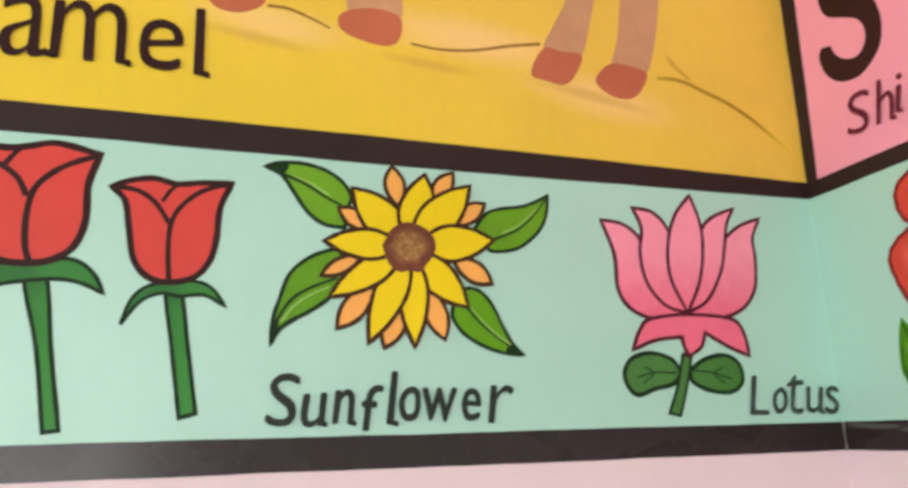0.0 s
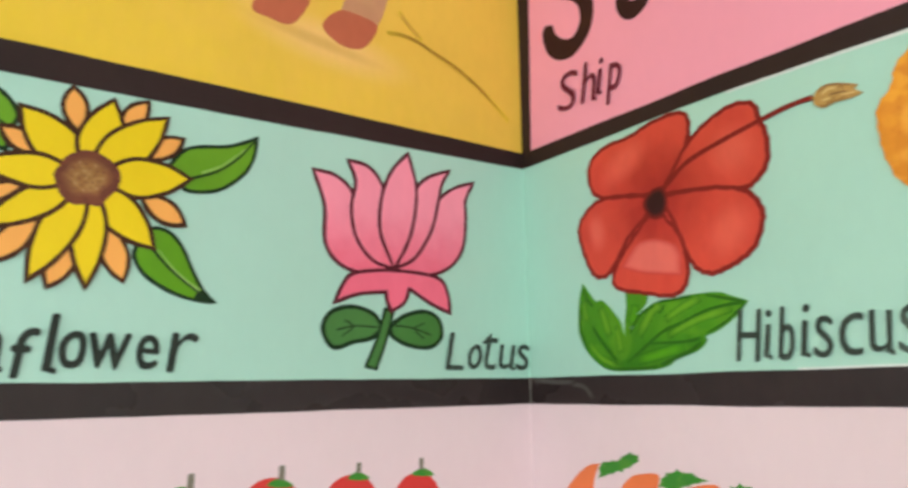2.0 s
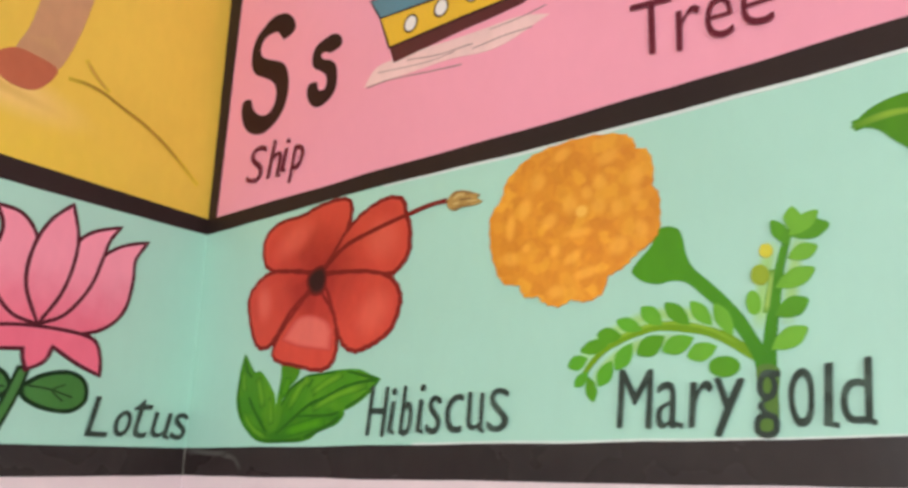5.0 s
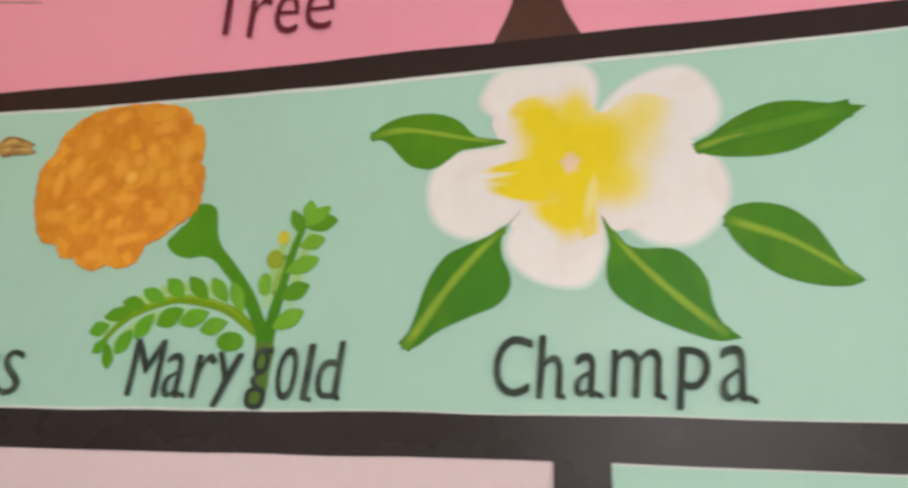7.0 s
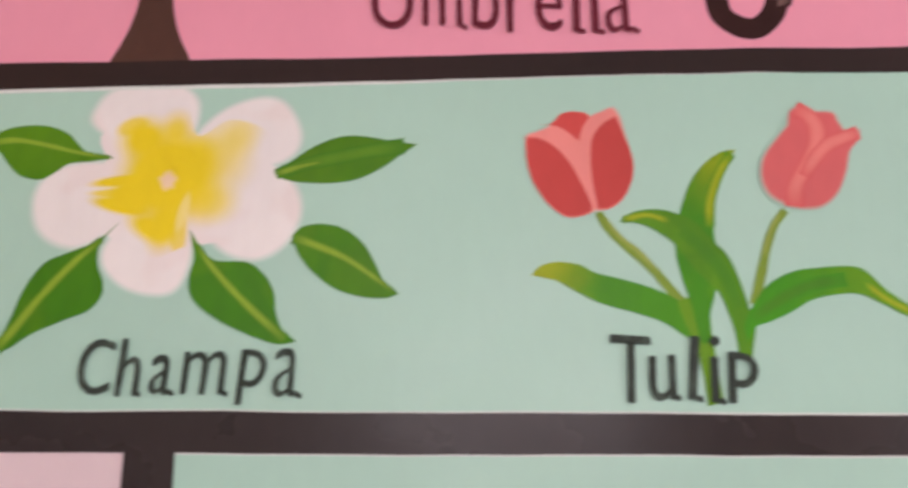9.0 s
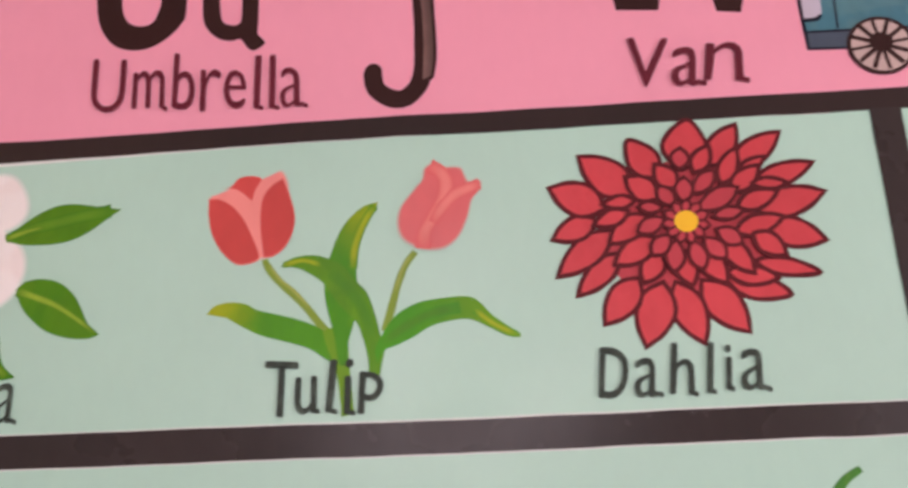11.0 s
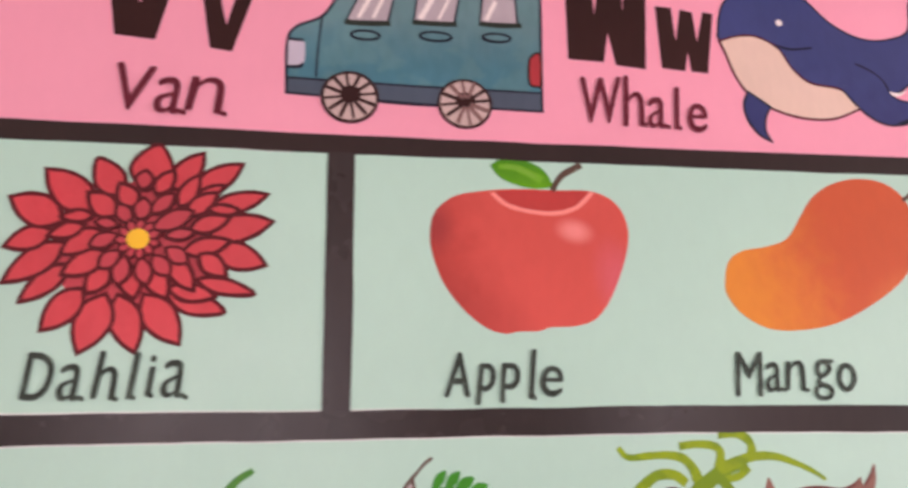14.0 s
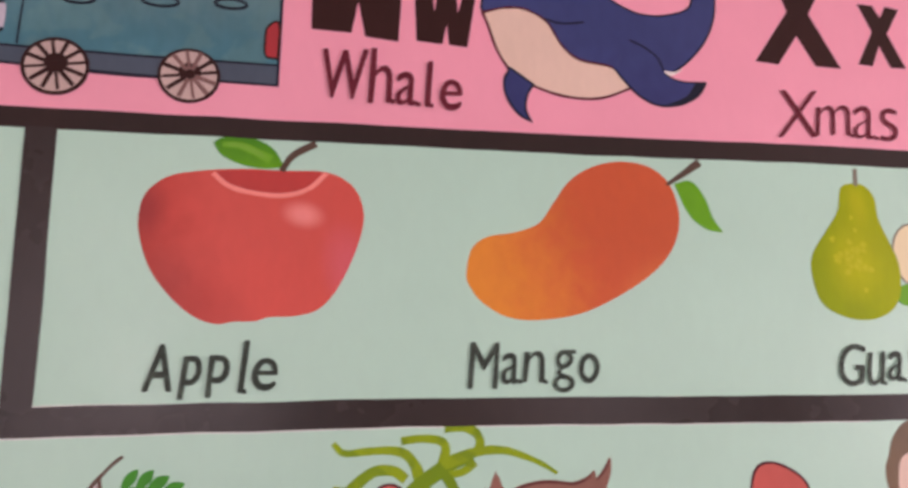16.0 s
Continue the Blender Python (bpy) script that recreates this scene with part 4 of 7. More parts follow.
p = picture("bean_picture", "A", -102.8, 129.7, "painted green leaves of a vegetable")
petal(p, "leaf", VEG_GREEN, (-5, 0.4), (-2.6, 3.6), 0.28)
petal(p, "leaf", VEG_GREEN, (-1.2, 1.4), (3.9, 3.2), 0.2)
fill(p, "pod", POD, [(-2.7, -1.3), (0.6, 1.5), (4.3, 1.1), (6.7, -0.6), (3.8, -2.7)])

# corner and north wall: carrots below the border

p = picture("carrot_picture", "B", 14.5, 125.3, "painted orange carrot with a green leafy top", group="row of carrots")
fill(p, "root", CARROT, [(3.3, 1.4), (4.7, 3.9, 1), (1.8, 3.3), (-1.4, 1.3), (-4.8, -2.2), (-6.9, -8.3), (-2.2, -7.7), (1.9, -3)])
fill(p, "leaf", VEG_GREEN, [(4.4, 1.3, 1), (5.1, 3.9), (8.9, 4.7), (12.3, 6.2), (14.3, 5.2), (11.3, 3.4), (8, 2.4)], jag=0.5)

p = picture("carrot_picture", "B", 28.0, 125.6, "painted orange carrot with a green leafy top", group="row of carrots")
fill(p, "root", CARROT, [(4.7, 0.8, 1), (4.9, 2.7), (1.6, 2.6), (-1.7, 1.6), (-4.6, -1.6), (-7.2, -7.8), (-2, -7), (2.8, -2.6)])
fill(p, "leaf", VEG_GREEN, [(4.9, 0.8, 1), (6.3, 2.8), (9.8, 3.7), (15.1, 2.6, 1), (11.7, 1.7), (8.3, 0.5)], jag=0.5)

p = picture("carrot_picture", "B", 40.6, 125.9, "painted orange carrot with a green leafy top", group="row of carrots")
fill(p, "root", CARROT, [(3.8, -0.5, 1), (4.2, 1.7), (0.1, 1.3), (-3.3, -0.4), (-6.2, -6.1), (0.4, -5.2)])
fill(p, "leaf", VEG_GREEN, [(4, -0.5, 1), (6.1, 1.4), (8.6, 2.3), (11.8, 1.2, 1), (9.6, 0), (6.7, -1.1)], jag=0.5)

# north wall: alphabet row

p = picture("big_letter", "B", 15.7, 224.0, "bold black-brown letter 'S' brush-painted on the pink wall", "lettering")
fill(p, "letter", INK_BROWN, [(5.2, 7, 1), (7.4, 7.3), (8.9, 8.5), (8.4, 10.7), (6.4, 12.9), (4.2, 13.9), (0.9, 14), (-2.4, 12.3), (-4.4, 10.4), (-5.3, 7.6), (-5.1, 4), (-3.4, 1.3), (0, -0.7), (3, -2.8), (4.2, -5.5), (3.8, -8.2), (1.9, -9.9), (-0.8, -9.4), (-3.2, -7.3), (-4.2, -4.7, 1), (-6.6, -4.3), (-7.4, -6.3), (-6.4, -9.9), (-4.1, -12.6), (-1.1, -13.9), (2.1, -13.9), (5.5, -11.9), (7.4, -9.2), (8.1, -5.6), (7.5, -1.7), (5.8, 1), (3.2, 2.5), (-0.8, 4.5), (-2.4, 6.7), (-1.7, 9.1), (0.4, 10), (3.1, 9.6)])

p = picture("big_letter", "B", 34.7, 218.5, "bold black-brown letter 's' brush-painted on the pink wall", "lettering")
fill(p, "letter", INK_BROWN, [(1.3, 3.9, 1), (4.1, 4.4), (4.6, 5.7), (3.7, 7.3), (1.8, 8.1), (-1, 7.7), (-3.2, 6.7), (-4, 4.4), (-3.3, 2.1), (-1, 0.5), (0.5, -1.1), (0.7, -2.9), (0, -3.9), (-1.5, -3.5), (-2.1, -1.5, 1), (-4.2, -1.3), (-5, -2.7), (-4.4, -5.1), (-2.6, -7), (-0.3, -7.4), (2.1, -6.4), (3.5, -4.6), (3.7, -2), (3.3, 0.4), (1.6, 2.2), (-0.5, 3.1), (-1.3, 4.3), (-0.2, 4.7)])
word("Ship", "B", 12.4, 199.8, -5.8, -8.8, 0.40, [(-0.0, -0.7, 5.3, 8.2), (6.8, -0.5, 4.4, 8.6), (11.0, 0.4, 1.6, 7.4), (14.0, -2.2, 3.4, 8.2)], slant=0.05, mat=INK_MAROON)

p = picture("ship_picture", "B", 53.6, 214.4, "painted ship hull with round portholes on wavy water")
fill(p, "wave", WAVE, [(-7.5, -3, 1), (2.1, -3.5), (13, -3.9), (23, -5.1), (33.2, -2.6, 1), (27.5, -0.9), (17.8, -0.5), (4.5, 0.4), (-4.2, 0.3)])
stroke(p, "ripple", WAVE_LINE, [(-6.7, -3.3), (-0.8, -3.4), (7.8, -4.7), (15.7, -5.8)], 0.25)
stroke(p, "ripple", WAVE_LINE, [(3.2, -0.7), (10.2, -2.1), (18, -2.6)], 0.25)
stroke(p, "ripple", WAVE_LINE, [(18.1, -3.6), (24.1, -3.4), (29.9, -3.7)], 0.25)
stroke(p, "ripple", WAVE_LINE, [(-4, -1), (7.6, -2.7), (14.2, -2.8)], 0.2)
stroke(p, "ripple", WAVE_LINE, [(21.6, -1.2), (27.5, -1.2), (32.6, -0.7)], 0.2)
fill(p, "keel", KEEL, [(-1.3, 3.6, 1), (15, 3.5, 1), (31.7, 3.2, 1), (28.1, 1.3), (15.2, 0.8, 1), (0, -0.2, 1)], n=2)
fill(p, "upper_hull", SHIP_BLUE, [(-6.7, 15.6, 1), (5.9, 14.9, 1), (26.8, 13.9, 1), (30.5, 9.6, 1), (14.6, 9, 1), (-3.9, 10.7, 1)], n=2, ink=INK_BROWN, width=0.3)
fill(p, "hull", SHIP_YELLOW, [(-3.9, 10.7, 1), (14.6, 9.2, 1), (32.9, 8.2, 1), (31.7, 3.2, 1), (15, 3.5, 1), (-1.3, 3.4, 1)], n=2, ink=INK_BROWN, width=0.35)
disc(p, "porthole", WHITE_PAINT, (3.9, 6.7), 1.55, ry=1.75, ink=INK_BROWN, width=0.4)
disc(p, "porthole", WHITE_PAINT, (11.1, 7.2), 1.55, ry=1.75, ink=INK_BROWN, width=0.4)
disc(p, "porthole", WHITE_PAINT, (18.2, 7.5), 1.55, ry=1.75, ink=INK_BROWN, width=0.4)
word("Tree", "B", 100.3, 199.5, -5.5, -1.8, 0.35, [(-0.1, -0.6, 6.4, 8.8), (6.6, -1.1, 3.6, 6.6), (10.8, -0.5, 3.8, 6.4), (15.6, 0.1, 4.3, 6.2)], slant=0.0, mat=INK_MAROON)

p = picture("tree_picture", "B", 148.7, 193.6, "painted dark brown tree trunk standing on the border")
fill(p, "trunk", BARK, [(-6.5, -1.8, 1), (-5.4, -0.3), (-3.2, 4.7), (-2.1, 10.3), (-1.8, 18.9, 1), (2, 18.8, 1), (2.6, 9.1), (3.7, 4.1), (5.5, 0.2), (6.4, -1.4, 1)], n=5)
word("Umbrella", "B", 180.2, 197.4, -3.2, 3.6, 0.40, [(-0.2, 0.0, 6.2, 9.9), (6.8, 0.1, 6.2, 7.6), (13.7, 0.4, 4.0, 10.4), (18.5, 0.0, 3.9, 7.7), (22.7, 0.5, 3.8, 7.0), (27.6, 0.2, 1.8, 10.0), (30.2, 0.2, 1.8, 10.1), (32.2, 0.5, 4.6, 7.4)], slant=0.08, mat=INK_MAROON)

p = picture("big_letter", "B", 187.4, 217.1, "bold black-brown letter 'U' brush-painted on the pink wall", "lettering")
fill(p, "letter", INK_BROWN, [(-9.6, 17.1, 1), (-8.2, 2.8), (-7.6, -2), (-6.2, -5.3), (-4, -7.6), (-1, -8.5), (1.9, -8.2), (4.7, -6.7), (7.1, -4.1), (8, -0.6), (7.4, 15.9, 1), (2.7, 16.2, 1), (3.5, 2.1), (2.9, -1.9), (1.9, -3.6), (0.1, -4), (-1.8, -3.4), (-3.1, -1.5), (-3.7, 2.6), (-4.8, 16.8, 1)])

p = picture("big_letter", "B", 203.4, 213.8, "bold black-brown letter 'u' brush-painted on the pink wall", "lettering")
fill(p, "letter", INK_BROWN, [(-5.3, 9.7, 1), (-5.2, 4.9), (-4.9, -0.3), (-3.7, -2.7), (-1.8, -4.2), (0.1, -4.6), (1.7, -4.4), (2.7, -5.8), (3.8, -6.7), (5, -6.3), (6, -5.4, 1), (5.3, -4.4), (4.6, -3.8, 1), (4.7, 0.3), (4.7, 9.1, 1), (1.7, 9.3, 1), (1.8, 0.5), (1.4, -1.4), (0.3, -1.7), (-1, -1.3), (-1.8, -0.1), (-2.3, 4.8), (-2.5, 9.6, 1)])

p = picture("umbrella_picture", "B", 235.1, 208.7, "painted umbrella with coloured canopy and dark crook handle")
stroke(p, "handle", INK_BROWN, [(0.7, 10.8), (1.2, 2.4), (1.1, -4.6), (0.5, -9.2), (-1.8, -11.9), (-4.3, -12), (-6.8, -10.2), (-7.4, -7.8), (-7.4, -6.9)], 3.1, n=8)
disc(p, "grip", INK_BROWN, (-7.3, -7), 1.5)
fill(p, "shaft", STEEL, [(0.4, 10, 1), (2.7, 9.9, 1), (3, 2.5), (3.1, -4.5), (2.5, -8.6, 1), (0.6, -9.4, 1), (0.9, -3.4), (0.8, 3.6)], ink=INK_BROWN, width=0.45)
fill(p, "canopy_panel", UMB_RED, [(-16.6, 18.3, 1), (-2.1, 19.2, 1), (0.8, 9.6, 1), (-1.2, 11.2), (-5.4, 11.6), (-10.2, 10.1, 1), (-12, 11.5)])
fill(p, "canopy_panel", UMB_GREEN, [(-2.1, 19.2, 1), (11.8, 20.1, 1), (13.7, 9.3, 1), (10.4, 10.9), (7.2, 11.4), (4.1, 11), (0.8, 9.6, 1)], ink=INK_BROWN, width=0.4)
fill(p, "canopy_panel", UMB_BLUE, [(10.9, 20.1, 1), (19.3, 20.6, 1), (22.4, 13.3), (25.3, 9.6, 1), (22.2, 10.6), (17.9, 10.6), (14.2, 9.4, 1)], ink=INK_BROWN, width=0.4)

p = picture("big_letter", "B", 271.9, 217.4, "bold black-brown letter 'V' brush-painted on the pink wall", "lettering")
fill(p, "letter", INK_BROWN, [(-6.7, 14.1, 1), (-5.2, 4.6, 1), (-3.3, -7.3, 1), (3.6, -7.8, 1), (6.4, 5.2, 1), (8.6, 15.2, 1), (5.6, 15, 1), (2.5, 5, 1), (0.6, -0.8, 1), (-1.7, 4.8, 1), (-3.2, 14.4, 1)], n=2)

p = picture("big_letter", "B", 287.7, 215.8, "bold black-brown letter 'v' brush-painted on the pink wall", "lettering")
fill(p, "letter", INK_BROWN, [(-5.3, 7, 1), (-2.8, -7.1, 1), (1.1, -7.6, 1), (5, 6.4, 1), (2, 6.7, 1), (-0.2, -2.5, 1), (-2.3, 6.9, 1)], n=2)
word("Van", "B", 269.2, 196.0, -3.3, -4.6, 0.50, [(-0.1, 0.0, 6.6, 8.8), (6.9, 0.1, 5.6, 6.9), (12.1, 0.6, 7.3, 7.2)], slant=0.05, mat=INK_MAROON)

p = picture("van_picture", "B", 321.9, 206.9, "painted teal van with grey windows and spoked wheels")
fill(p, "body", VAN_TEAL, [(-23.3, -5.8, 1), (-23.5, 4), (-21.9, 7.2), (-17.5, 9.5), (-14.8, 13.7), (-12.4, 18.7), (-9.8, 20.4), (5.6, 21.1), (22.3, 20.8), (24.4, 18.8), (24.4, 10), (24, -6.9, 1), (-0.3, -7), (-11.6, -6.5)], ink=INK_BLUE, width=0.45)
fill(p, "sill", VAN_DARK, [(-23.3, -3.1, 1), (-0.2, -3.4, 1), (24.1, -3.3, 1), (24, -7.1, 1), (-0.3, -6.9, 1), (-23.3, -6.1, 1)], n=2, ink=INK_BLUE, width=0.35)
stroke(p, "door_line", INK_BLUE, [(-17.4, 9.5), (-17.9, 4.1), (-18.2, -2.7)], 0.35)
fill(p, "window", GLASS_GREY, [(-10.1, 16, 1), (-3.8, 16.4, 1), (-5.2, 9.4, 1), (-13, 9, 1)], n=1, ink=INK_BLUE, width=0.35)
fill(p, "window", GLASS_GREY, [(0.4, 16.1, 1), (8.5, 16.2, 1), (7.4, 10.1, 1), (-0.3, 10, 1)], n=1, ink=INK_BLUE, width=0.35)
fill(p, "window", GLASS_GREY, [(13, 16.2, 1), (19.5, 16.4, 1), (19.8, 10.8, 1), (12.4, 10.6, 1)], n=1, ink=INK_BLUE, width=0.35)
stroke(p, "shine", WHITE_PAINT, [(-8.2, 15.1), (-10.7, 9.9)], 0.8)
stroke(p, "shine", WHITE_PAINT, [(-5.7, 15.3), (-8, 10)], 0.6)
stroke(p, "shine", WHITE_PAINT, [(3.4, 15.3), (0.9, 10.5)], 1.0)
stroke(p, "shine", WHITE_PAINT, [(6.5, 15.2), (4.4, 10.7)], 0.5)
stroke(p, "shine", WHITE_PAINT, [(15.6, 15.4), (13.6, 11.2)], 0.8)
stroke(p, "sill_line", INK, [(-13.3, 8.8), (-8.9, 8.7), (-4.8, 9.1)], 1.0)
stroke(p, "sill_line", INK, [(-0.6, 9.7), (3.9, 9.7), (7.9, 9.9)], 1.0)
stroke(p, "sill_line", INK, [(12.2, 10.4), (16.3, 10.3), (20.6, 10.6)], 1.0)
disc(p, "handle", VAN_TEAL, (-9.4, 6.3), 2.6, ry=0.9, ink=INK_BLUE, width=0.5)
disc(p, "handle", VAN_TEAL, (3.8, 7.0), 3.0, ry=0.9, ink=INK_BLUE, width=0.5)
disc(p, "handle", VAN_TEAL, (15.6, 7.6), 2.7, ry=0.85, ink=INK_BLUE, width=0.5)
fill(p, "headlight", LAMP_LILAC, [(-23.3, 4.4, 1), (-20.9, 4.3), (-20.3, 3.4), (-20.4, 0.2), (-21, -0.6), (-23.3, -0.9, 1)])
stroke(p, "headlight_edge", INK_BLUE, [(-23.4, 4.5), (-20.7, 4.4)], 0.6)
stroke(p, "headlight_edge", INK_BLUE, [(-23.4, -1.0), (-21.3, -0.9), (-20.6, -0.2)], 0.6)
fill(p, "tail_light", TAIL_RED, [(24, 4.6), (22.1, 3.8), (21.7, 1.5), (21.9, -1.7), (24, -2.1, 1)], ink=INK_BROWN, width=0.3)
disc(p, "wheel", TYRE_GREY, (-12, -6.3), 5.0, ry=4.8, ink=INK_BROWN, width=0.6, n=28)
disc(p, "wheel", TYRE_GREY, (9.2, -6.4), 4.9, ry=4.7, ink=INK_BROWN, width=0.55, n=28)
disc(p, "hub", INK_BROWN, (-11.9, -5.7), 1.9, ry=1.7)
disc(p, "hub", INK_BROWN, (9.3, -5.8), 1.9, ry=1.7)
for cx, faded in ((WHEEL_1, INK_BROWN), (WHEEL_2, SPOKE_FADED)):
    for k in range(12):
        a = 2 * math.pi * (k + 0.3) / 12
        stroke(p, "spoke", INK_BROWN if k % 12 in (0, 1, 5, 6, 7) else faded, [(cx[0] + 0.9 * math.cos(a), cx[1] + 0.9 * math.sin(a)), (cx[0] + 4.7 * math.cos(a), cx[1] + 4.4 * math.sin(a))], 0.7 if k % 3 else 0.5, n=2)

p = picture("big_letter", "B", 359.3, 219.5, "bold black-brown letter 'W' brush-painted on the pink wall", "lettering")
fill(p, "letter", INK_BROWN, [(-7.6, 16.9, 1), (-7.7, -8.4, 1), (-0.5, -8.5, 1), (0.7, -2.1, 1), (2, -9, 1), (8.1, -9.5, 1), (10.1, 18.1, 1), (5.9, 17.8, 1), (4.1, 2.7, 1), (4, 17.7, 1), (1, 17.5, 1), (-1.9, 1.6, 1), (-2.4, 17.2, 1)], n=2)

p = picture("big_letter", "B", 375.9, 217.8, "bold black-brown letter 'w' brush-painted on the pink wall", "lettering")
fill(p, "letter", INK_BROWN, [(-5.5, 6.3, 1), (-5.1, -7.3, 1), (-0.2, -7.6, 1), (0.7, -3.4, 1), (1.1, -7.6, 1), (4.6, -7.8, 1), (6.9, 5.6, 1), (4.7, 5.8, 1), (2.9, -1, 1), (2.4, 5.5, 1), (-0.2, 6, 1), (-1.7, -1.2, 1), (-2.1, 6.2, 1)], n=2)
word("Whale", "B", 353.1, 197.7, 3.4, -4.4, 0.46, [(-0.1, -0.0, 8.2, 9.8), (8.6, -0.8, 5.1, 10.9), (13.7, -1.3, 4.8, 6.8), (19.2, -1.5, 1.7, 9.2), (21.9, -2.0, 4.3, 6.1)], slant=-0.02, mat=INK_MAROON)

p = picture("whale_picture", "B", 403.0, 212.3, "painted dark blue whale with a cream belly")
fill(p, "body", WHALE, [(-19.7, 6.1, 1), (-17.7, 13.6), (-11.2, 18.6), (-1.6, 17.9), (5.5, 11.6), (9.7, 9), (14, 7.8), (19.1, 8.2), (24.4, 10.7), (25.9, 17.6), (29.8, 18.9), (29.9, 10.2), (27.2, 3.3), (22.1, -2.3), (16.8, -5.5), (11, -7.8), (-0.5, -10.2), (-12, -8.1), (-16.5, -2.6), (-18, 3.2)], ink=INK_BLUE, width=0.35)
fill(p, "belly", CREAM, [(-19.4, 5.1, 1), (-15.1, 6.5), (-10.9, 6.6), (-6.5, 4.3), (-3.8, -0.1), (-0.1, -3), (6.8, -4.1), (10.7, -7.9, 1), (4.3, -10.5), (-1.7, -10.9), (-7.5, -9.8), (-13.2, -7.2), (-16.5, -2.8), (-18.4, 2.7)], ink=INK_PLUM, width=0.4)
fill(p, "fin", WHALE, [(-14.3, -5.7, 1), (-15.5, -8.6), (-15, -11.8), (-12.9, -14.8), (-10.3, -16.3, 1), (-11.4, -13.9), (-11, -11), (-9.7, -8.8, 1)], ink=INK_BLUE, width=0.35)
fill(p, "flipper", WHALE, [(6.8, -4.1, 1), (9.7, -0.6), (13.1, 1.6), (16.4, -1.1), (18.1, -4.6), (21.3, -5.9), (26.7, -5.8, 1), (24.9, -8.5), (21, -10.7), (16.4, -11.3), (12.6, -9.9), (9.5, -7.2)])
stroke(p, "fin_line", INK_BLUE, [(7, -4.2), (9.5, -7.2), (12.6, -9.9), (16.4, -11.3), (21, -10.7), (24.9, -8.5), (26.7, -5.8)], 0.45)
stroke(p, "fin_line", INK_BLUE, [(10.6, 2.1), (13.8, 0.7), (16.4, -1.3), (18.1, -4.6), (21.3, -5.9), (26.7, -5.8)], 0.4)
fill(p, "flipper_tip", INK_BLUE, [(24.3, -6.1, 1), (26.7, -5.8, 1), (24.9, -8.5), (21.5, -10.5), (17.7, -11, 1), (22.1, -9)])
fill(p, "tail_spot", WHITE_PAINT, [(17.7, -3.9), (19.9, -4), (21.8, -3.2), (19.9, -4.6), (18.4, -4.7)])
stroke(p, "mouth", INK_BLUE, [(-6.9, 5), (-3.6, 4.3), (1.2, 5)], 0.4)
disc(p, "eye", WHITE_PAINT, (-5.6, 10.2), 0.75, n=12)

p = picture("big_letter", "B", 453.0, 223.2, "bold black-brown letter 'X' brush-painted on the pink wall", "lettering")
fill(p, "letter", INK_BROWN, [(-7, 11.8, 1), (-1.5, 12.5, 1), (0.5, 5.9, 1), (5.2, 13.2, 1), (9.6, 13.7, 1), (2, 0.7, 1), (8.5, -11.1, 1), (2.5, -11, 1), (-1.4, -4.5, 1), (-6.3, -11.3, 1), (-11.6, -11, 1), (-3.1, 0.8, 1)], n=2)

p = picture("big_letter", "B", 472.6, 221.0, "bold black-brown letter 'x' brush-painted on the pink wall", "lettering")
fill(p, "letter", INK_BROWN, [(-5.2, 6.5, 1), (-1.4, 6.5, 1), (0.2, 3.7, 1), (1.8, 6.5, 1), (5.2, 6.1, 1), (1.5, 0.1, 1), (5.2, -7.6, 1), (1.4, -7.7, 1), (-0.9, -2.8, 1), (-3.1, -7.7, 1), (-6.6, -7.5, 1), (-2.2, 0.3, 1)], n=2)
word("Xmas", "B", 444.9, 195.9, 3.7, -7.1, 0.34, [(-0.1, -0.0, 9.0, 10.3), (8.6, -0.2, 9.2, 7.2), (17.7, -0.8, 6.2, 7.6), (24.2, -1.0, 4.3, 7.3)], slant=0.0, mat=INK_MAROON)

# north wall: flowers

p = picture("hibiscus_picture", "B", 36.5, 175.1, "painted red hibiscus with a long stamen and jagged leaves")
fill(p, "stem", HIB_LEAF, [(-8.6, -15.2, 1), (-3.2, -15.9, 1), (-3.9, -17.9), (-6.0, -19.6), (-7.7, -21.8), (-8.7, -27.5, 1), (-9.5, -27.5, 1), (-9.3, -21.7), (-8.6, -18.2)])
fill(p, "leaf", HIB_LEAF, [(-19.5, -12.3, 1), (-20.6, -15.5), (-21.1, -19.6), (-21.1, -21.8), (-19.7, -24.8), (-17.5, -27.0), (-14.6, -28.8), (-11.5, -29.4), (-9.3, -29.4, 1), (-9.2, -27.9), (-9.3, -24.4), (-9.9, -21.0), (-10.9, -19.5), (-11.9, -18.4), (-13.5, -16.8), (-15.0, -16.0), (-16.1, -16.2), (-17.5, -14.7)])
fill(p, "leaf", HIB_LEAF, [(-9.2, -27.5, 1), (-9.4, -29.4, 1), (-6.6, -29.4), (-2.4, -29.3), (0.4, -28.7), (2.2, -27.7), (6.5, -26.5), (8.4, -24.9), (8.0, -24.3, 1), (10.6, -23.5), (13.9, -21.7), (16.5, -19.3, 1), (14.0, -18.4), (11.3, -17.4), (7.6, -17.2), (4.2, -17.3), (1.5, -17.6), (-1.2, -17.6), (-4.0, -18.6), (-6.0, -19.8), (-7.4, -21.8), (-8.6, -24.5)])
soft_stroke(p, "brush_mark", HIB_LIME, [(-6.0, -23.4), (-2.6, -19.2), (-0.5, -18.5)], 1.61, into=HIB_LEAF, taper=(0.8, 1))
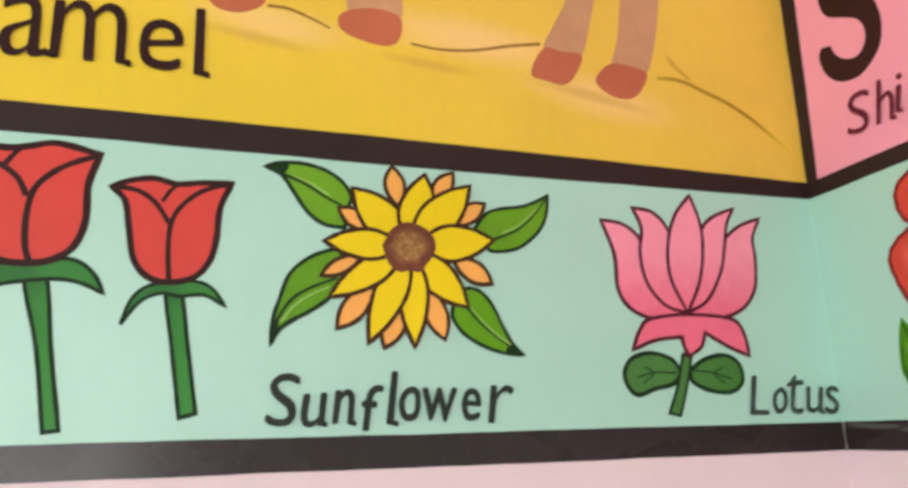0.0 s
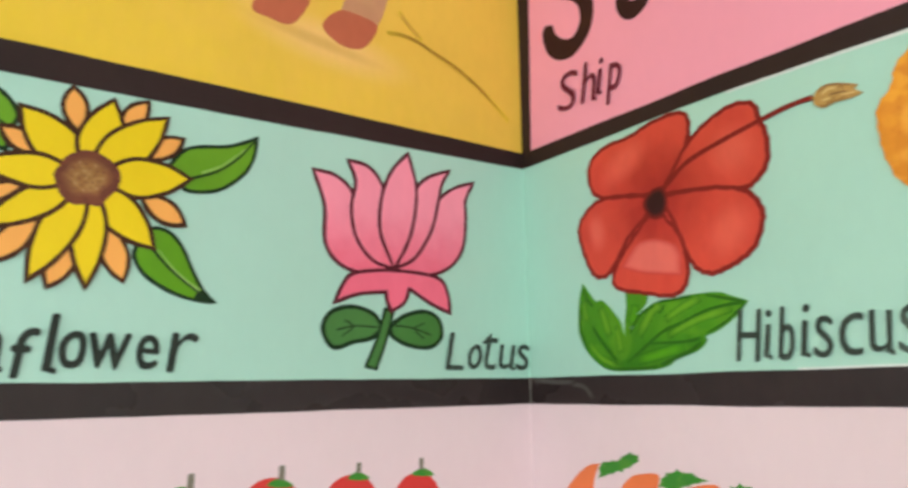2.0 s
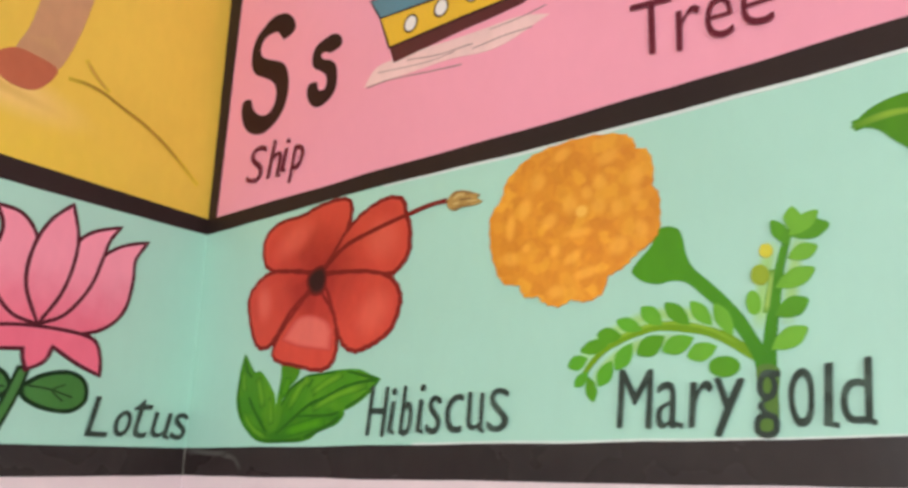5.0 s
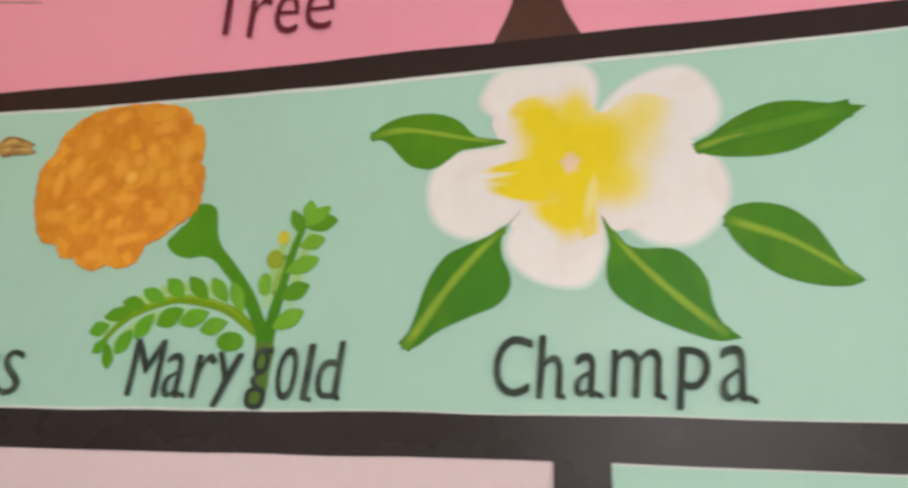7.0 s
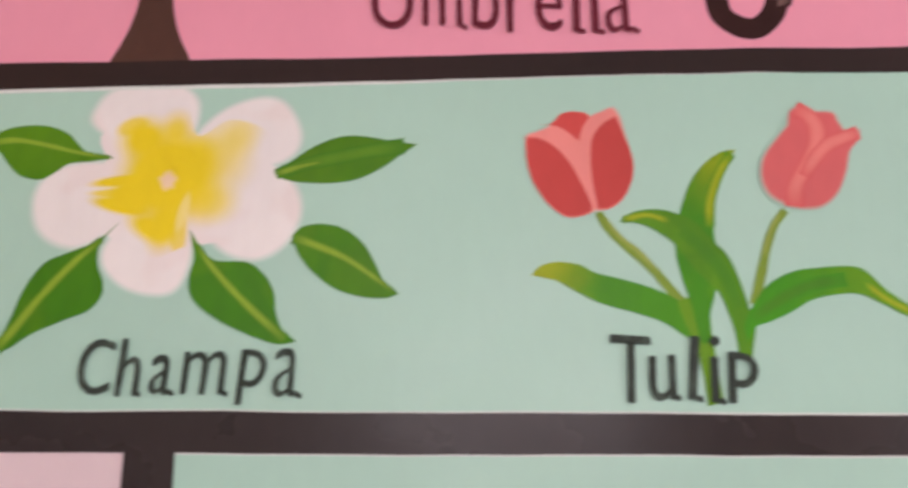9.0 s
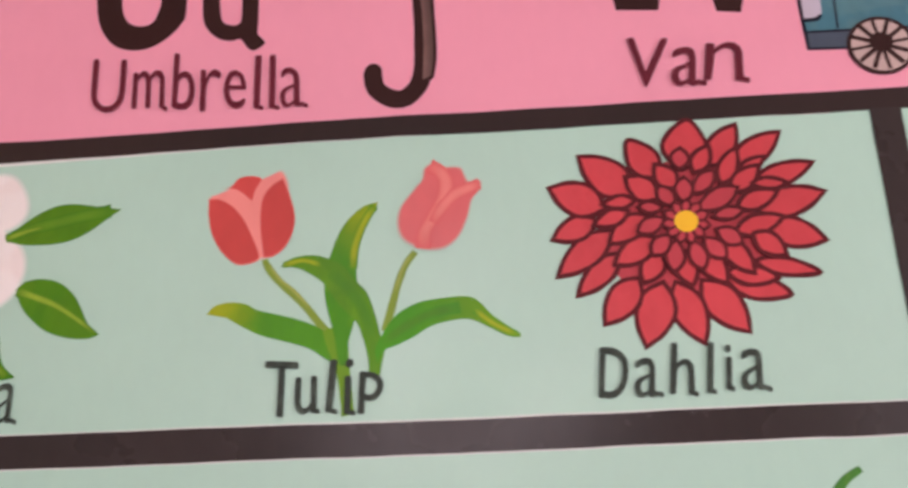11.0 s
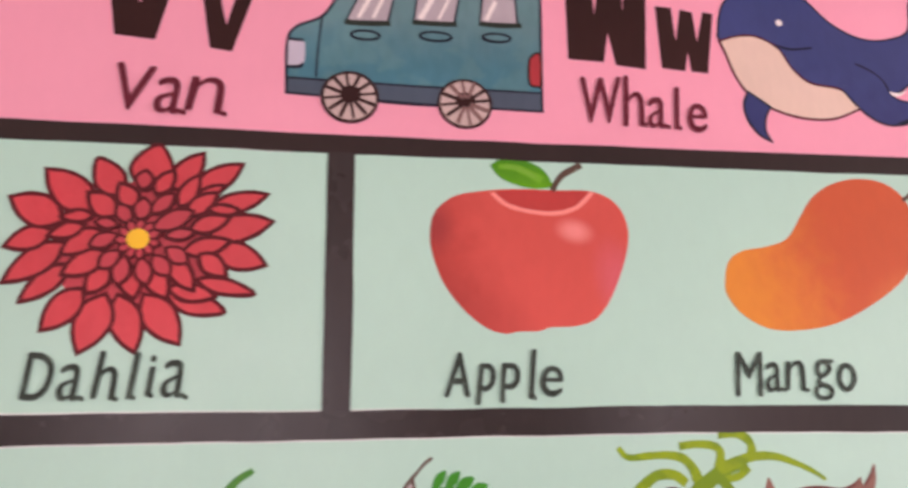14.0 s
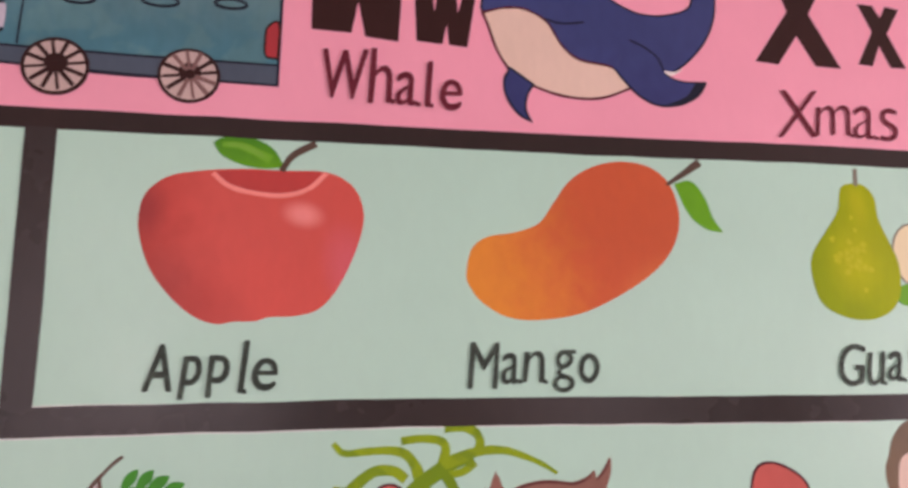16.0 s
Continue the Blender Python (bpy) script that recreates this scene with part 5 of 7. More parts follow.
soft_stroke(p, "brush_mark", HIB_LIME, [(0.1, -21.0), (3.7, -19.3), (7.6, -17.9)], 1.29, into=HIB_LEAF, taper=(0.8, 1))
soft_stroke(p, "brush_mark", HIB_LIME, [(0.5, -23.7), (5.8, -21.7), (13.6, -20.0)], 1.34, into=HIB_LEAF, taper=(0.8, 1))
soft_stroke(p, "brush_mark", HIB_LIME, [(-19.2, -15.7), (-19.2, -18.1), (-18.6, -19.7)], 1.11, into=HIB_LEAF, taper=(0.8, 1))
soft_stroke(p, "brush_mark", HIB_LIME, [(-15.0, -17.4), (-14.0, -20.0), (-13.0, -22.9)], 1.50, into=HIB_LEAF, taper=(0.8, 1))
soft_stroke(p, "brush_mark", HIB_LIME, [(-11.2, -21.2), (-10.7, -23.7), (-10.4, -26.1)], 1.11, into=HIB_LEAF, taper=(0.8, 1))
soft_stroke(p, "brush_mark", HIB_LIME, [(-18.6, -23.7), (-15.6, -26.7), (-11.5, -28.5)], 0.97, into=HIB_LEAF, taper=(0.8, 1))
soft_stroke(p, "brush_mark", HIB_BRIGHT, [(-6.5, -27.6), (-1.4, -26.7), (3.9, -25.7)], 1.80, into=HIB_LEAF, taper=(0.8, 1))
soft_stroke(p, "brush_mark", HIB_BRIGHT, [(-6.4, -17.7), (-6.7, -19.4), (-7.7, -21.1)], 1.66, into=HIB_LEAF, taper=(0.8, 1))
soft_stroke(p, "brush_mark", HIB_DARK, [(-8.9, -27.9), (-4.6, -25.3), (-0.4, -22.9), (3.4, -21.8)], 0.51, into=HIB_LEAF, taper=(0.8, 1))
soft_stroke(p, "brush_mark", HIB_DARK, [(3.4, -21.8), (8.3, -20.2), (12.4, -19.6), (15.7, -19.5)], 0.46, into=HIB_LEAF, taper=(0.8, 1))
soft_stroke(p, "brush_mark", HIB_DARK, [(-3.2, -24.8), (4.0, -24.9), (7.1, -24.5)], 0.45, into=HIB_LEAF, taper=(0.8, 1))
soft_stroke(p, "brush_mark", HIB_DARK, [(-7.9, -22.8), (-5.5, -19.8), (-2.1, -18.3)], 0.45, into=HIB_LEAF, taper=(0.8, 1))
soft_stroke(p, "brush_mark", HIB_DARK, [(-1.2, -17.8), (2.4, -17.7), (5.9, -17.5)], 0.43, into=HIB_LEAF, taper=(0.8, 1))
soft_stroke(p, "brush_mark", HIB_DARK, [(-1.0, -19.9), (0.3, -18.5)], 0.35, into=HIB_LEAF, taper=(0.8, 1))
soft_stroke(p, "brush_mark", HIB_DARK, [(8.8, -17.6), (13.2, -18.7), (15.9, -19.4)], 0.45, into=HIB_LEAF, taper=(0.8, 1))
soft_stroke(p, "brush_mark", HIB_DARK, [(15.9, -19.8), (12.3, -22.2), (8.6, -23.8)], 0.38, into=HIB_LEAF, taper=(0.8, 1))
soft_stroke(p, "brush_mark", HIB_DARK, [(7.3, -25.1), (5.2, -26.4), (1.3, -27.7), (-1.4, -28.7)], 0.61, into=HIB_LEAF, taper=(0.8, 1))
soft_stroke(p, "brush_mark", HIB_DARK, [(-17.2, -20.9), (-15.1, -23.7), (-11.5, -27.5)], 0.49, into=HIB_LEAF, taper=(0.8, 1))
soft_stroke(p, "brush_mark", HIB_DARK, [(-19.3, -13.4), (-18.3, -15.7), (-16.8, -17.1)], 0.42, into=HIB_LEAF, taper=(0.8, 1))
soft_stroke(p, "brush_mark", HIB_DARK, [(-20.3, -17.4), (-20.4, -21.1), (-18.8, -25.2)], 0.37, into=HIB_LEAF, taper=(0.8, 1))
soft_stroke(p, "brush_mark", HIB_DARK, [(-13.0, -28.9), (-7.1, -29.1), (-1.9, -28.8)], 0.41, into=HIB_LEAF, taper=(0.8, 1))
disc(p, "core", HIB_BASE, (-0.2, -2.5), 4.5, ry=5.5)
stroke(p, "core", HIB_BASE, [(-0.9, -1.9), (-4.7, -5.3), (-8.6, -9.8)], 3.2, taper=(1, 0.6))
stroke(p, "core", HIB_BASE, [(1.6, -2.4), (4.5, -7.3), (6.1, -11.8)], 3.0, taper=(1, 0.6))
fill(p, "petal", HIB_RED, [(0.5, 1, 1), (-5.9, 2.3), (-13.6, 3.6), (-16.1, 6.8), (-15.6, 10.9), (-11.6, 13), (-5.3, 13.3), (-0.9, 14.3), (4.7, 14.6), (7.5, 13.6), (7.9, 10.7), (6.6, 7.4), (4.1, 4.3)], ink=INK_RED, width=0.6, jag=0.16)
fill(p, "petal", HIB_RED, [(1.5, 0.8, 1), (5.5, 6.3), (8.9, 9.4), (12.8, 11.4), (17, 12.3), (20.3, 11.3), (21.2, 8.5), (22.1, 5.8), (21.9, 1.6), (19.9, -0.8), (17.6, -1.6), (11.4, -0.3), (5.1, 0.5)], ink=INK_RED, width=0.6, jag=0.16)
fill(p, "petal", HIB_RED, [(0.1, 0.7, 1), (-5.9, 2.1), (-12.8, 3), (-17, 1.6), (-19.5, -1.2), (-19.1, -4.8), (-17.4, -9.1), (-15.5, -11.5), (-12.7, -11.6), (-10.3, -9.5), (-7, -5.5), (-2.5, -2.2)], ink=INK_RED, width=0.6, jag=0.16)
fill(p, "petal", HIB_RED, [(1.1, 0.5, 1), (7.1, 0.2), (13.7, -0.7), (18.1, -2.4), (20.1, -5.1), (20.2, -7.5), (18.6, -11), (15.7, -12.9), (13.1, -13.8), (10.4, -14.3), (7.7, -13.2), (6, -10.6), (4.4, -6.3)], ink=INK_RED, width=0.6, jag=0.16)
fill(p, "petal", HIB_RED, [(0, -1.3, 1), (-2.6, -3), (-6.3, -6.2), (-9.5, -9.6), (-11.2, -12.7), (-9.7, -14.6), (-4, -15.9), (1.4, -17), (4.4, -16.2), (5.7, -13.6), (5.4, -10), (4.4, -6.8), (1.6, -3.2)], ink=INK_RED, width=0.55, jag=0.16)
fill(p, "highlight", HIB_GLOW, [(-7.3, -8.6, 1), (-4.9, -6.7), (-0.7, -6.6), (3.6, -8.3), (5, -10.4, 1), (4.7, -13.9, 1), (0.3, -13.2), (-4.5, -12.3), (-9.1, -10.7, 1)], feather=0.28, into=HIB_BASE)
blend_in(HIB_RED, (228, 104, 88), -14.7, -3.1, 3, 5, 10, 0.75)
blend_in(HIB_RED, (222, 96, 78), 14.3, -7.9, 6.5, 5, 40, 0.75)
blend_in(HIB_RED, (222, 96, 78), -7.1, 8.8, 8, 4.2, 25, 0.75)
blend_in(HIB_RED, (222, 96, 78), 15.9, 5, 6, 5.5, 0, 0.75)
fill(p, "eye", INK_BROWN, [(-0.3, 2.3), (1.6, 2.2), (2.6, 0.3), (2.2, -2.2), (0.9, -3.3), (-1.4, -3), (-3, -0.5), (-2.3, 1.3)], feather=0.4, into=INK_RED)
stroke(p, "stamen", INK_RED, [(2.3, 2.1), (7.2, 5.2), (14.5, 7), (21, 8.2), (26.1, 9), (30, 9.1)], 0.9, taper=(1,0.8))
fill(p, "anther", ANTHER, [(30.1, 9.0), (31.2, 10.1), (32.4, 10.3), (33.8, 10.0), (35.4, 9.2), (36.7, 8.8, 1), (36.1, 8.3), (37.2, 7.5, 1), (36.2, 7.2), (34.6, 7.2), (33.0, 7.3), (31.6, 7.0), (30.5, 7.6), (30.1, 8.4)], jag=0.12)
soft_stroke(p, "anther_hair", ANTHER_DARK, [(30.7, 9.5), (32.2, 10.1), (34.4, 9.6), (36.3, 8.8)], 0.28, into=ANTHER)
soft_stroke(p, "anther_hair", ANTHER_LIGHT, [(31.4, 9.0), (32.5, 9.5), (33.8, 9.3)], 0.45, into=ANTHER)
soft_stroke(p, "anther_hair", ANTHER_LIGHT, [(31.4, 8.1), (32.7, 8.1)], 0.38, into=ANTHER)
soft_stroke(p, "anther_hair", ANTHER_DARK, [(32.4, 8.6), (34.0, 8.5), (35.3, 8.2)], 0.31, into=ANTHER)
soft_stroke(p, "anther_hair", ANTHER_LIGHT, [(34.2, 8.1), (35.3, 7.9), (36.5, 7.8)], 0.31, into=ANTHER)
soft_stroke(p, "anther_hair", ANTHER_DARK, [(30.8, 7.5), (31.8, 7.2), (33.2, 7.4), (35.6, 7.3)], 0.28, into=ANTHER)
word("Hibiscus", "B", 50.2, 146.5, -3.2, -5.3, 0.35, [(-0.1, 0.1, 4.3, 8.1), (4.6, 0.5, 1.5, 7.4), (7.0, 0.4, 2.6, 7.9), (10.5, 0.9, 1.6, 7.6), (12.4, 0.9, 2.9, 5.9), (16.1, 1.3, 3.4, 5.8), (20.2, 1.4, 3.3, 6.0), (23.9, 1.7, 3.7, 6.3)], slant=0.06, mat=INK_THIN)

p = picture("marigold_picture", "B", 89.9, 175.6, "painted orange marigold head with feathery green leaves")
soft_stroke(p, "wash", MARI_WASH, [(19.6, -16.4), (15.6, -14.9), (11.0, -14.5), (6.6, -15.7), (2.2, -17.8), (-0.6, -21.0)], 1.9, into=MINT)
soft_stroke(p, "wash", MARI_WASH, [(14.6, -18.0), (11.0, -17.9), (7.2, -18.6), (3.8, -20.6), (1.4, -23.4)], 1.7, into=MINT)
soft_stroke(p, "wash", MARI_WASH, [(24.0, -17.6), (24.6, -14.0), (25.4, -10.4), (26.6, -7.0)], 1.8, into=MINT)
soft_stroke(p, "wash", MARI_WASH, [(27.2, -17.4), (28.0, -13.4), (28.9, -9.6), (29.8, -6.6)], 1.6, into=MINT)
stroke(p, "stem", MARI_STEM_LIGHT, [(24.5, -21.3), (22.2, -19.9), (19.7, -18.1), (17.2, -17.0), (14.5, -16.4), (11.7, -16.0), (8.9, -16.4), (6.0, -17.3), (3.6, -18.4), (1.3, -20.4), (-0.4, -22.7)], 1.19, taper=(1.3, 0.6))
soft_stroke(p, "stem_light", MARI_LIME, [(21.2, -18.9), (17.2, -16.6), (11.7, -15.6), (7.1, -16.5), (3.6, -17.9)], 0.43, into=MARI_STEM_LIGHT)
stroke(p, "stem", MARI_STEM, [(24.5, -22.4), (24.9, -19.5), (25.6, -16.2), (26.3, -13.4), (27.0, -10.5), (28.0, -7.6), (29.1, -5.4)], 1.36, taper=(1.35, 0.5))
soft_stroke(p, "stem_light", MARI_PALE, [(24.9, -15.7), (25.5, -13.3), (26.2, -10.5)], 0.54, into=MARI_STEM)
fill(p, "bulb", MARI_STEM, [(8.3, -7.9), (9.6, -6.5), (11.3, -4.9), (11.8, -3.3), (13.3, -2.7), (15.0, -3.3), (15.6, -4.9), (15.8, -6.8), (16.6, -8.8), (18.4, -10.8), (20.4, -13.1), (22.3, -15.7), (23.7, -18.5), (24.7, -20.5), (25.5, -22.4, 1), (23.1, -22.3, 1), (22.7, -20.4), (21.3, -17.6), (19.6, -15.0), (17.5, -12.6), (15.7, -10.8), (13.8, -10.2), (11.8, -10.4), (9.8, -9.8), (8.6, -8.8)])
petal(p, "leaflet", MARI_LEAF_DARK, (4.6, -17.3), (0.0, -18.3), 0.21, fat=0.58, blunt=1, n=3)
petal(p, "leaflet", MARI_LEAF, (1.1, -19.3), (-2.0, -20.3), 0.32, fat=0.58, blunt=1, n=3)
petal(p, "leaflet", MARI_LEAF, (1.1, -21.2), (-1.1, -23.1), 0.27, fat=0.58, blunt=1, n=3)
petal(p, "leaflet", MARI_LEAF_DARK, (6.3, -16.8), (2.6, -16.2), 0.29, fat=0.58, blunt=1, n=3)
petal(p, "leaflet", MARI_LEAF, (9.2, -16.2), (5.6, -14.6), 0.25, fat=0.58, blunt=1, n=3)
petal(p, "leaflet", MARI_LEAF, (12.0, -15.8), (9.2, -13.2), 0.30, fat=0.58, blunt=1, n=3)
petal(p, "leaflet", MARI_LEAF_DARK, (15.6, -16.2), (12.5, -13.0), 0.24, fat=0.58, blunt=1, n=3)
petal(p, "leaflet", MARI_LEAF, (18.4, -16.6), (15.9, -13.2), 0.24, fat=0.58, blunt=1, n=3)
petal(p, "leaflet", MARI_LEAF, (20.8, -18.1), (18.9, -13.8), 0.21, fat=0.58, blunt=1, n=3)
petal(p, "leaflet", MARI_LEAF_DARK, (1.2, -21.8), (1.6, -25.2), 0.25, fat=0.58, blunt=1, n=3)
petal(p, "leaflet", MARI_LEAF, (4.7, -19.9), (2.5, -23.2), 0.27, fat=0.58, blunt=1, n=3)
petal(p, "leaflet", MARI_LEAF, (7.7, -17.8), (5.1, -21.2), 0.26, fat=0.58, blunt=1, n=3)
petal(p, "leaflet", MARI_LEAF_DARK, (12.2, -17.3), (8.3, -19.4), 0.30, fat=0.58, blunt=1, n=3)
petal(p, "leaflet", MARI_LEAF, (16.0, -17.8), (11.7, -19.2), 0.27, fat=0.58, blunt=1, n=3)
petal(p, "leaflet", MARI_LEAF, (18.8, -19.1), (14.9, -20.2), 0.29, fat=0.58, blunt=1, n=3)
petal(p, "leaflet", MARI_LEAF_DARK, (28.3, -6.5), (33.1, -6.0), 0.26, fat=0.58, blunt=1, n=3)
petal(p, "leaflet", MARI_LEAF, (28.5, -6.7), (32.0, -4.1), 0.22, fat=0.58, blunt=1, n=3)
petal(p, "leaflet", MARI_LEAF, (29.0, -6.3), (29.2, -3.1), 0.31, fat=0.58, blunt=1, n=3)
petal(p, "leaflet", MARI_LEAF_DARK, (28.5, -7.9), (26.7, -4.4), 0.23, fat=0.58, blunt=1, n=3)
petal(p, "leaflet", MARI_LEAF, (28.0, -9.4), (31.5, -8.4), 0.28, fat=0.58, blunt=1, n=3)
petal(p, "leaflet", MARI_LEAF, (26.3, -12.8), (30.9, -11.0), 0.23, fat=0.58, blunt=1, n=3)
petal(p, "leaflet", MARI_LEAF_DARK, (25.9, -16.2), (29.8, -14.5), 0.28, fat=0.58, blunt=1, n=3)
petal(p, "leaflet", MARI_LEAF, (25.1, -20.1), (29.3, -17.8), 0.25, fat=0.58, blunt=1, n=3)
disc(p, "leaflet", MARI_LEAF_DARK, (19.4, -21.7), 1.9, ry=1.3, n=20)
disc(p, "bud", MARI_BUD, (25.7, -8.1), 0.8, ry=0.9)
disc(p, "bud", MARI_OLIVE, (24.7, -11.0), 1.1, ry=1.3)
disc(p, "bud", MARI_LEAF, (23.6, -14.3), 0.9, ry=1.5)
fill(p, "foot", MARI_FOOT, [(23.2, -22.1), (25.6, -22.2), (25.3, -25.2), (25.0, -28.3), (24.0, -29.7), (22.9, -29.2), (23.3, -26.0)])
fill(p, "head", MARI_BASE, [(-12.5, 6.6), (-11.6, 9.2), (-8.1, 11.9), (-3.8, 13.0), (2.4, 13.2), (7.6, 12.3), (9.5, 11.0), (10.0, 9.4, 1), (11.7, 8.7), (12.3, 5.9), (12.0, 3.3, 1), (12.8, 2.2), (12.8, -0.6), (12.4, -3.3), (11.1, -4.7), (8.9, -6.0), (7.1, -7.4), (4.8, -8.3, 1), (3.6, -10.7), (1.1, -11.5), (-1.0, -10.9, 1), (-3.2, -11.7), (-5.6, -10.8), (-6.4, -9.8, 1), (-8.7, -9.6), (-9.7, -7.7, 1), (-12.6, -6.9), (-14.3, -3.1), (-14.8, 0.5), (-14.6, 4.1)], jag=0.2)
dabbed(MARI_BASE, (236, 168, 54), (206, 126, 36), 1.9)
blend_in(MARI_BASE, (240, 170, 66), -10.9, 1.5, 1.2, 3.0, -6, 0.7, 0.3)
blend_in(MARI_BASE, (240, 170, 66), -8.2, -2.2, 1.1, 1.0, 0, 0.7, 0.3)
blend_in(MARI_BASE, (240, 170, 66), -3.4, -3.4, 1.2, 1.2, 0, 0.7, 0.3)
blend_in(MARI_BASE, (240, 170, 66), -0.5, -4.8, 2.2, 1.1, 29, 0.7, 0.3)
blend_in(MARI_BASE, (240, 170, 66), 2.2, 4.4, 1.3, 1.5, 23, 0.7, 0.3)
blend_in(MARI_BASE, (240, 170, 66), 0.4, -1.3, 3.0, 1.0, 0, 0.7, 0.3)
blend_in(MARI_BASE, (240, 170, 66), 4.3, 5.7, 1.4, 1.8, 29, 0.7, 0.3)
blend_in(MARI_BASE, (240, 170, 66), 5.7, 9.1, 2.4, 1.5, 17, 0.7, 0.3)
blend_in(MARI_BASE, (240, 170, 66), -1.7, 11.2, 2.3, 1.4, 23, 0.7, 0.3)
blend_in(MARI_BASE, (240, 170, 66), -5.8, 7.8, 1.8, 1.9, -23, 0.7, 0.3)
blend_in(MARI_BASE, (240, 170, 66), 9.5, 2.3, 1.3, 1.7, 0, 0.7, 0.3)
blend_in(MARI_BASE, (240, 170, 66), 6.7, 1.3, 1.2, 1.7, 0, 0.7, 0.3)
blend_in(MARI_BASE, (240, 170, 66), 3.9, 2.0, 1.5, 1.7, 17, 0.7, 0.3)
blend_in(MARI_BASE, (240, 170, 66), 1.5, -7.4, 3.1, 1.1, 11, 0.7, 0.3)
blend_in(MARI_BASE, (240, 170, 66), 6.6, -4.2, 2.3, 1.7, 29, 0.7, 0.3)
blend_in(MARI_BASE, (240, 170, 66), -4.1, 1.2, 2.0, 1.5, 29, 0.7, 0.3)
blend_in(MARI_BASE, (240, 170, 66), -8.3, 4.0, 1.4, 2.3, -17, 0.7, 0.3)
blend_in(MARI_BASE, (240, 170, 66), -0.7, 3.1, 1.8, 2.1, 11, 0.7, 0.3)
blend_in(MARI_BASE, (240, 170, 66), -11.0, -3.5, 2.4, 1.5, -17, 0.7, 0.3)
blend_in(MARI_BASE, (240, 170, 66), -3.4, -9.5, 2.1, 1.4, 0, 0.7, 0.3)
blend_in(MARI_BASE, (240, 170, 66), 9.8, 5.2, 1.7, 2.0, 0, 0.7, 0.3)
blend_in(MARI_BASE, (240, 170, 66), 10.1, -2.4, 1.4, 1.9, 23, 0.7, 0.3)
blend_in(MARI_BASE, (246, 186, 84), 1.2, 1.8, 1.3, 1.2, 0, 0.95, 0.4)
word("Marygold", "B", 95.0, 146.7, -1.6, -3.9, 0.35, [(-0.2, 0.1, 5.0, 7.6), (5.1, 0.2, 3.6, 5.8), (9.3, 0.3, 3.1, 5.7), (12.5, -0.7, 3.7, 7.0), (17.1, -0.8, 3.2, 7.8), (21.0, 0.5, 2.8, 6.6), (24.6, 0.4, 1.6, 7.2), (26.4, 0.7, 3.5, 7.4)], slant=0.06, mat=INK_THIN)

p = picture("champa_picture", "B", 153.0, 175.9, "painted white champa flower with yellow centre and green leaves")
fill(p, "petal", CHAMPA_WHITE, [(0, 0.1, 1), (-5.8, 3.6), (-11.6, 7.6), (-11.3, 10.9), (-9.1, 13.2), (-4.5, 14), (1, 13.6), (3.8, 11.1), (3.7, 6.8), (2.1, 2.9)], feather=0.15)
fill(p, "petal", CHAMPA_WHITE, [(0.4, 0.4, 1), (2.8, 6.1), (6.4, 9.8), (11, 11.7), (14.7, 11.5), (17.2, 8.9), (18.3, 5.2), (16.8, 2.4), (12.3, 0.6), (6.4, -0.2)], feather=0.15)
fill(p, "petal", CHAMPA_WHITE, [(0.4, 0.1, 1), (6.4, 0.9), (13.7, 1.2), (17.3, -0.5), (18.7, -4.1), (17.9, -7.8), (15.6, -10.6), (12.1, -11.9), (7.8, -10.6), (4.2, -6.7)], feather=0.15)
fill(p, "petal", CHAMPA_WHITE, [(0, 0.1, 1), (-4.8, 1.3), (-7.7, 2.6), (-13.6, 2.5), (-17.2, 0.6), (-18.6, -2.6), (-17.9, -6.6), (-15.4, -9.2), (-11.5, -10.1), (-7.6, -8.2), (-3.9, -4)], feather=0.15)
fill(p, "petal", CHAMPA_WHITE, [(0, -0.2, 1), (3.6, -5.8), (4.4, -9.6), (3.9, -13.3), (2.1, -16), (-1.5, -16.3), (-5.3, -15), (-8, -12.3), (-8.2, -9.3), (-5.4, -5.5)], feather=0.15)
fill(p, "heart", CHAMPA_HEART, [(-9.8, 6), (-6, 10.7), (1, 12.1), (3.5, 6), (7.9, 8.2), (13.1, 6.3), (13.7, 2), (15.9, 0.5), (13.7, -1.6), (12.1, -7.6), (6.4, -9.1), (2.8, -9.6), (-0.9, -11), (-5.7, -9), (-9.3, -7.1), (-13.2, -6.5), (-14.3, -1.2), (-8.9, 2)])
blend_in(CHAMPA_HEART, (238, 217, 88), 6.5, 2.6, 6.6, 7.4, 0, 0.8, 0.15)
blend_in(CHAMPA_HEART, (238, 217, 88), 6.5, -3.5, 4.4, 4.0, 0, 0.75, 0.15)
blend_in(CHAMPA_HEART, (238, 217, 88), 9.3, 6.0, 3.9, 4.8, -30, 0.7, 0.15)
blend_in(CHAMPA_HEART, (236, 211, 24), 0.0, 0.2, 8.4, 8.0, 0, 1.0, 0.5)
blend_in(CHAMPA_HEART, (236, 211, 24), -4.6, -2.5, 4.3, 3.0, 0, 1.0, 0.5)
blend_in(CHAMPA_HEART, (236, 211, 24), -3.7, 5.5, 4.9, 4.3, 0, 1.0, 0.3)
blend_in(CHAMPA_HEART, (236, 211, 24), 0.6, 6.8, 3.1, 3.8, 0, 0.9, 0.15)
blend_in(CHAMPA_HEART, (236, 211, 24), 3.7, 2.7, 4.5, 5.3, 0, 0.9, 0.15)
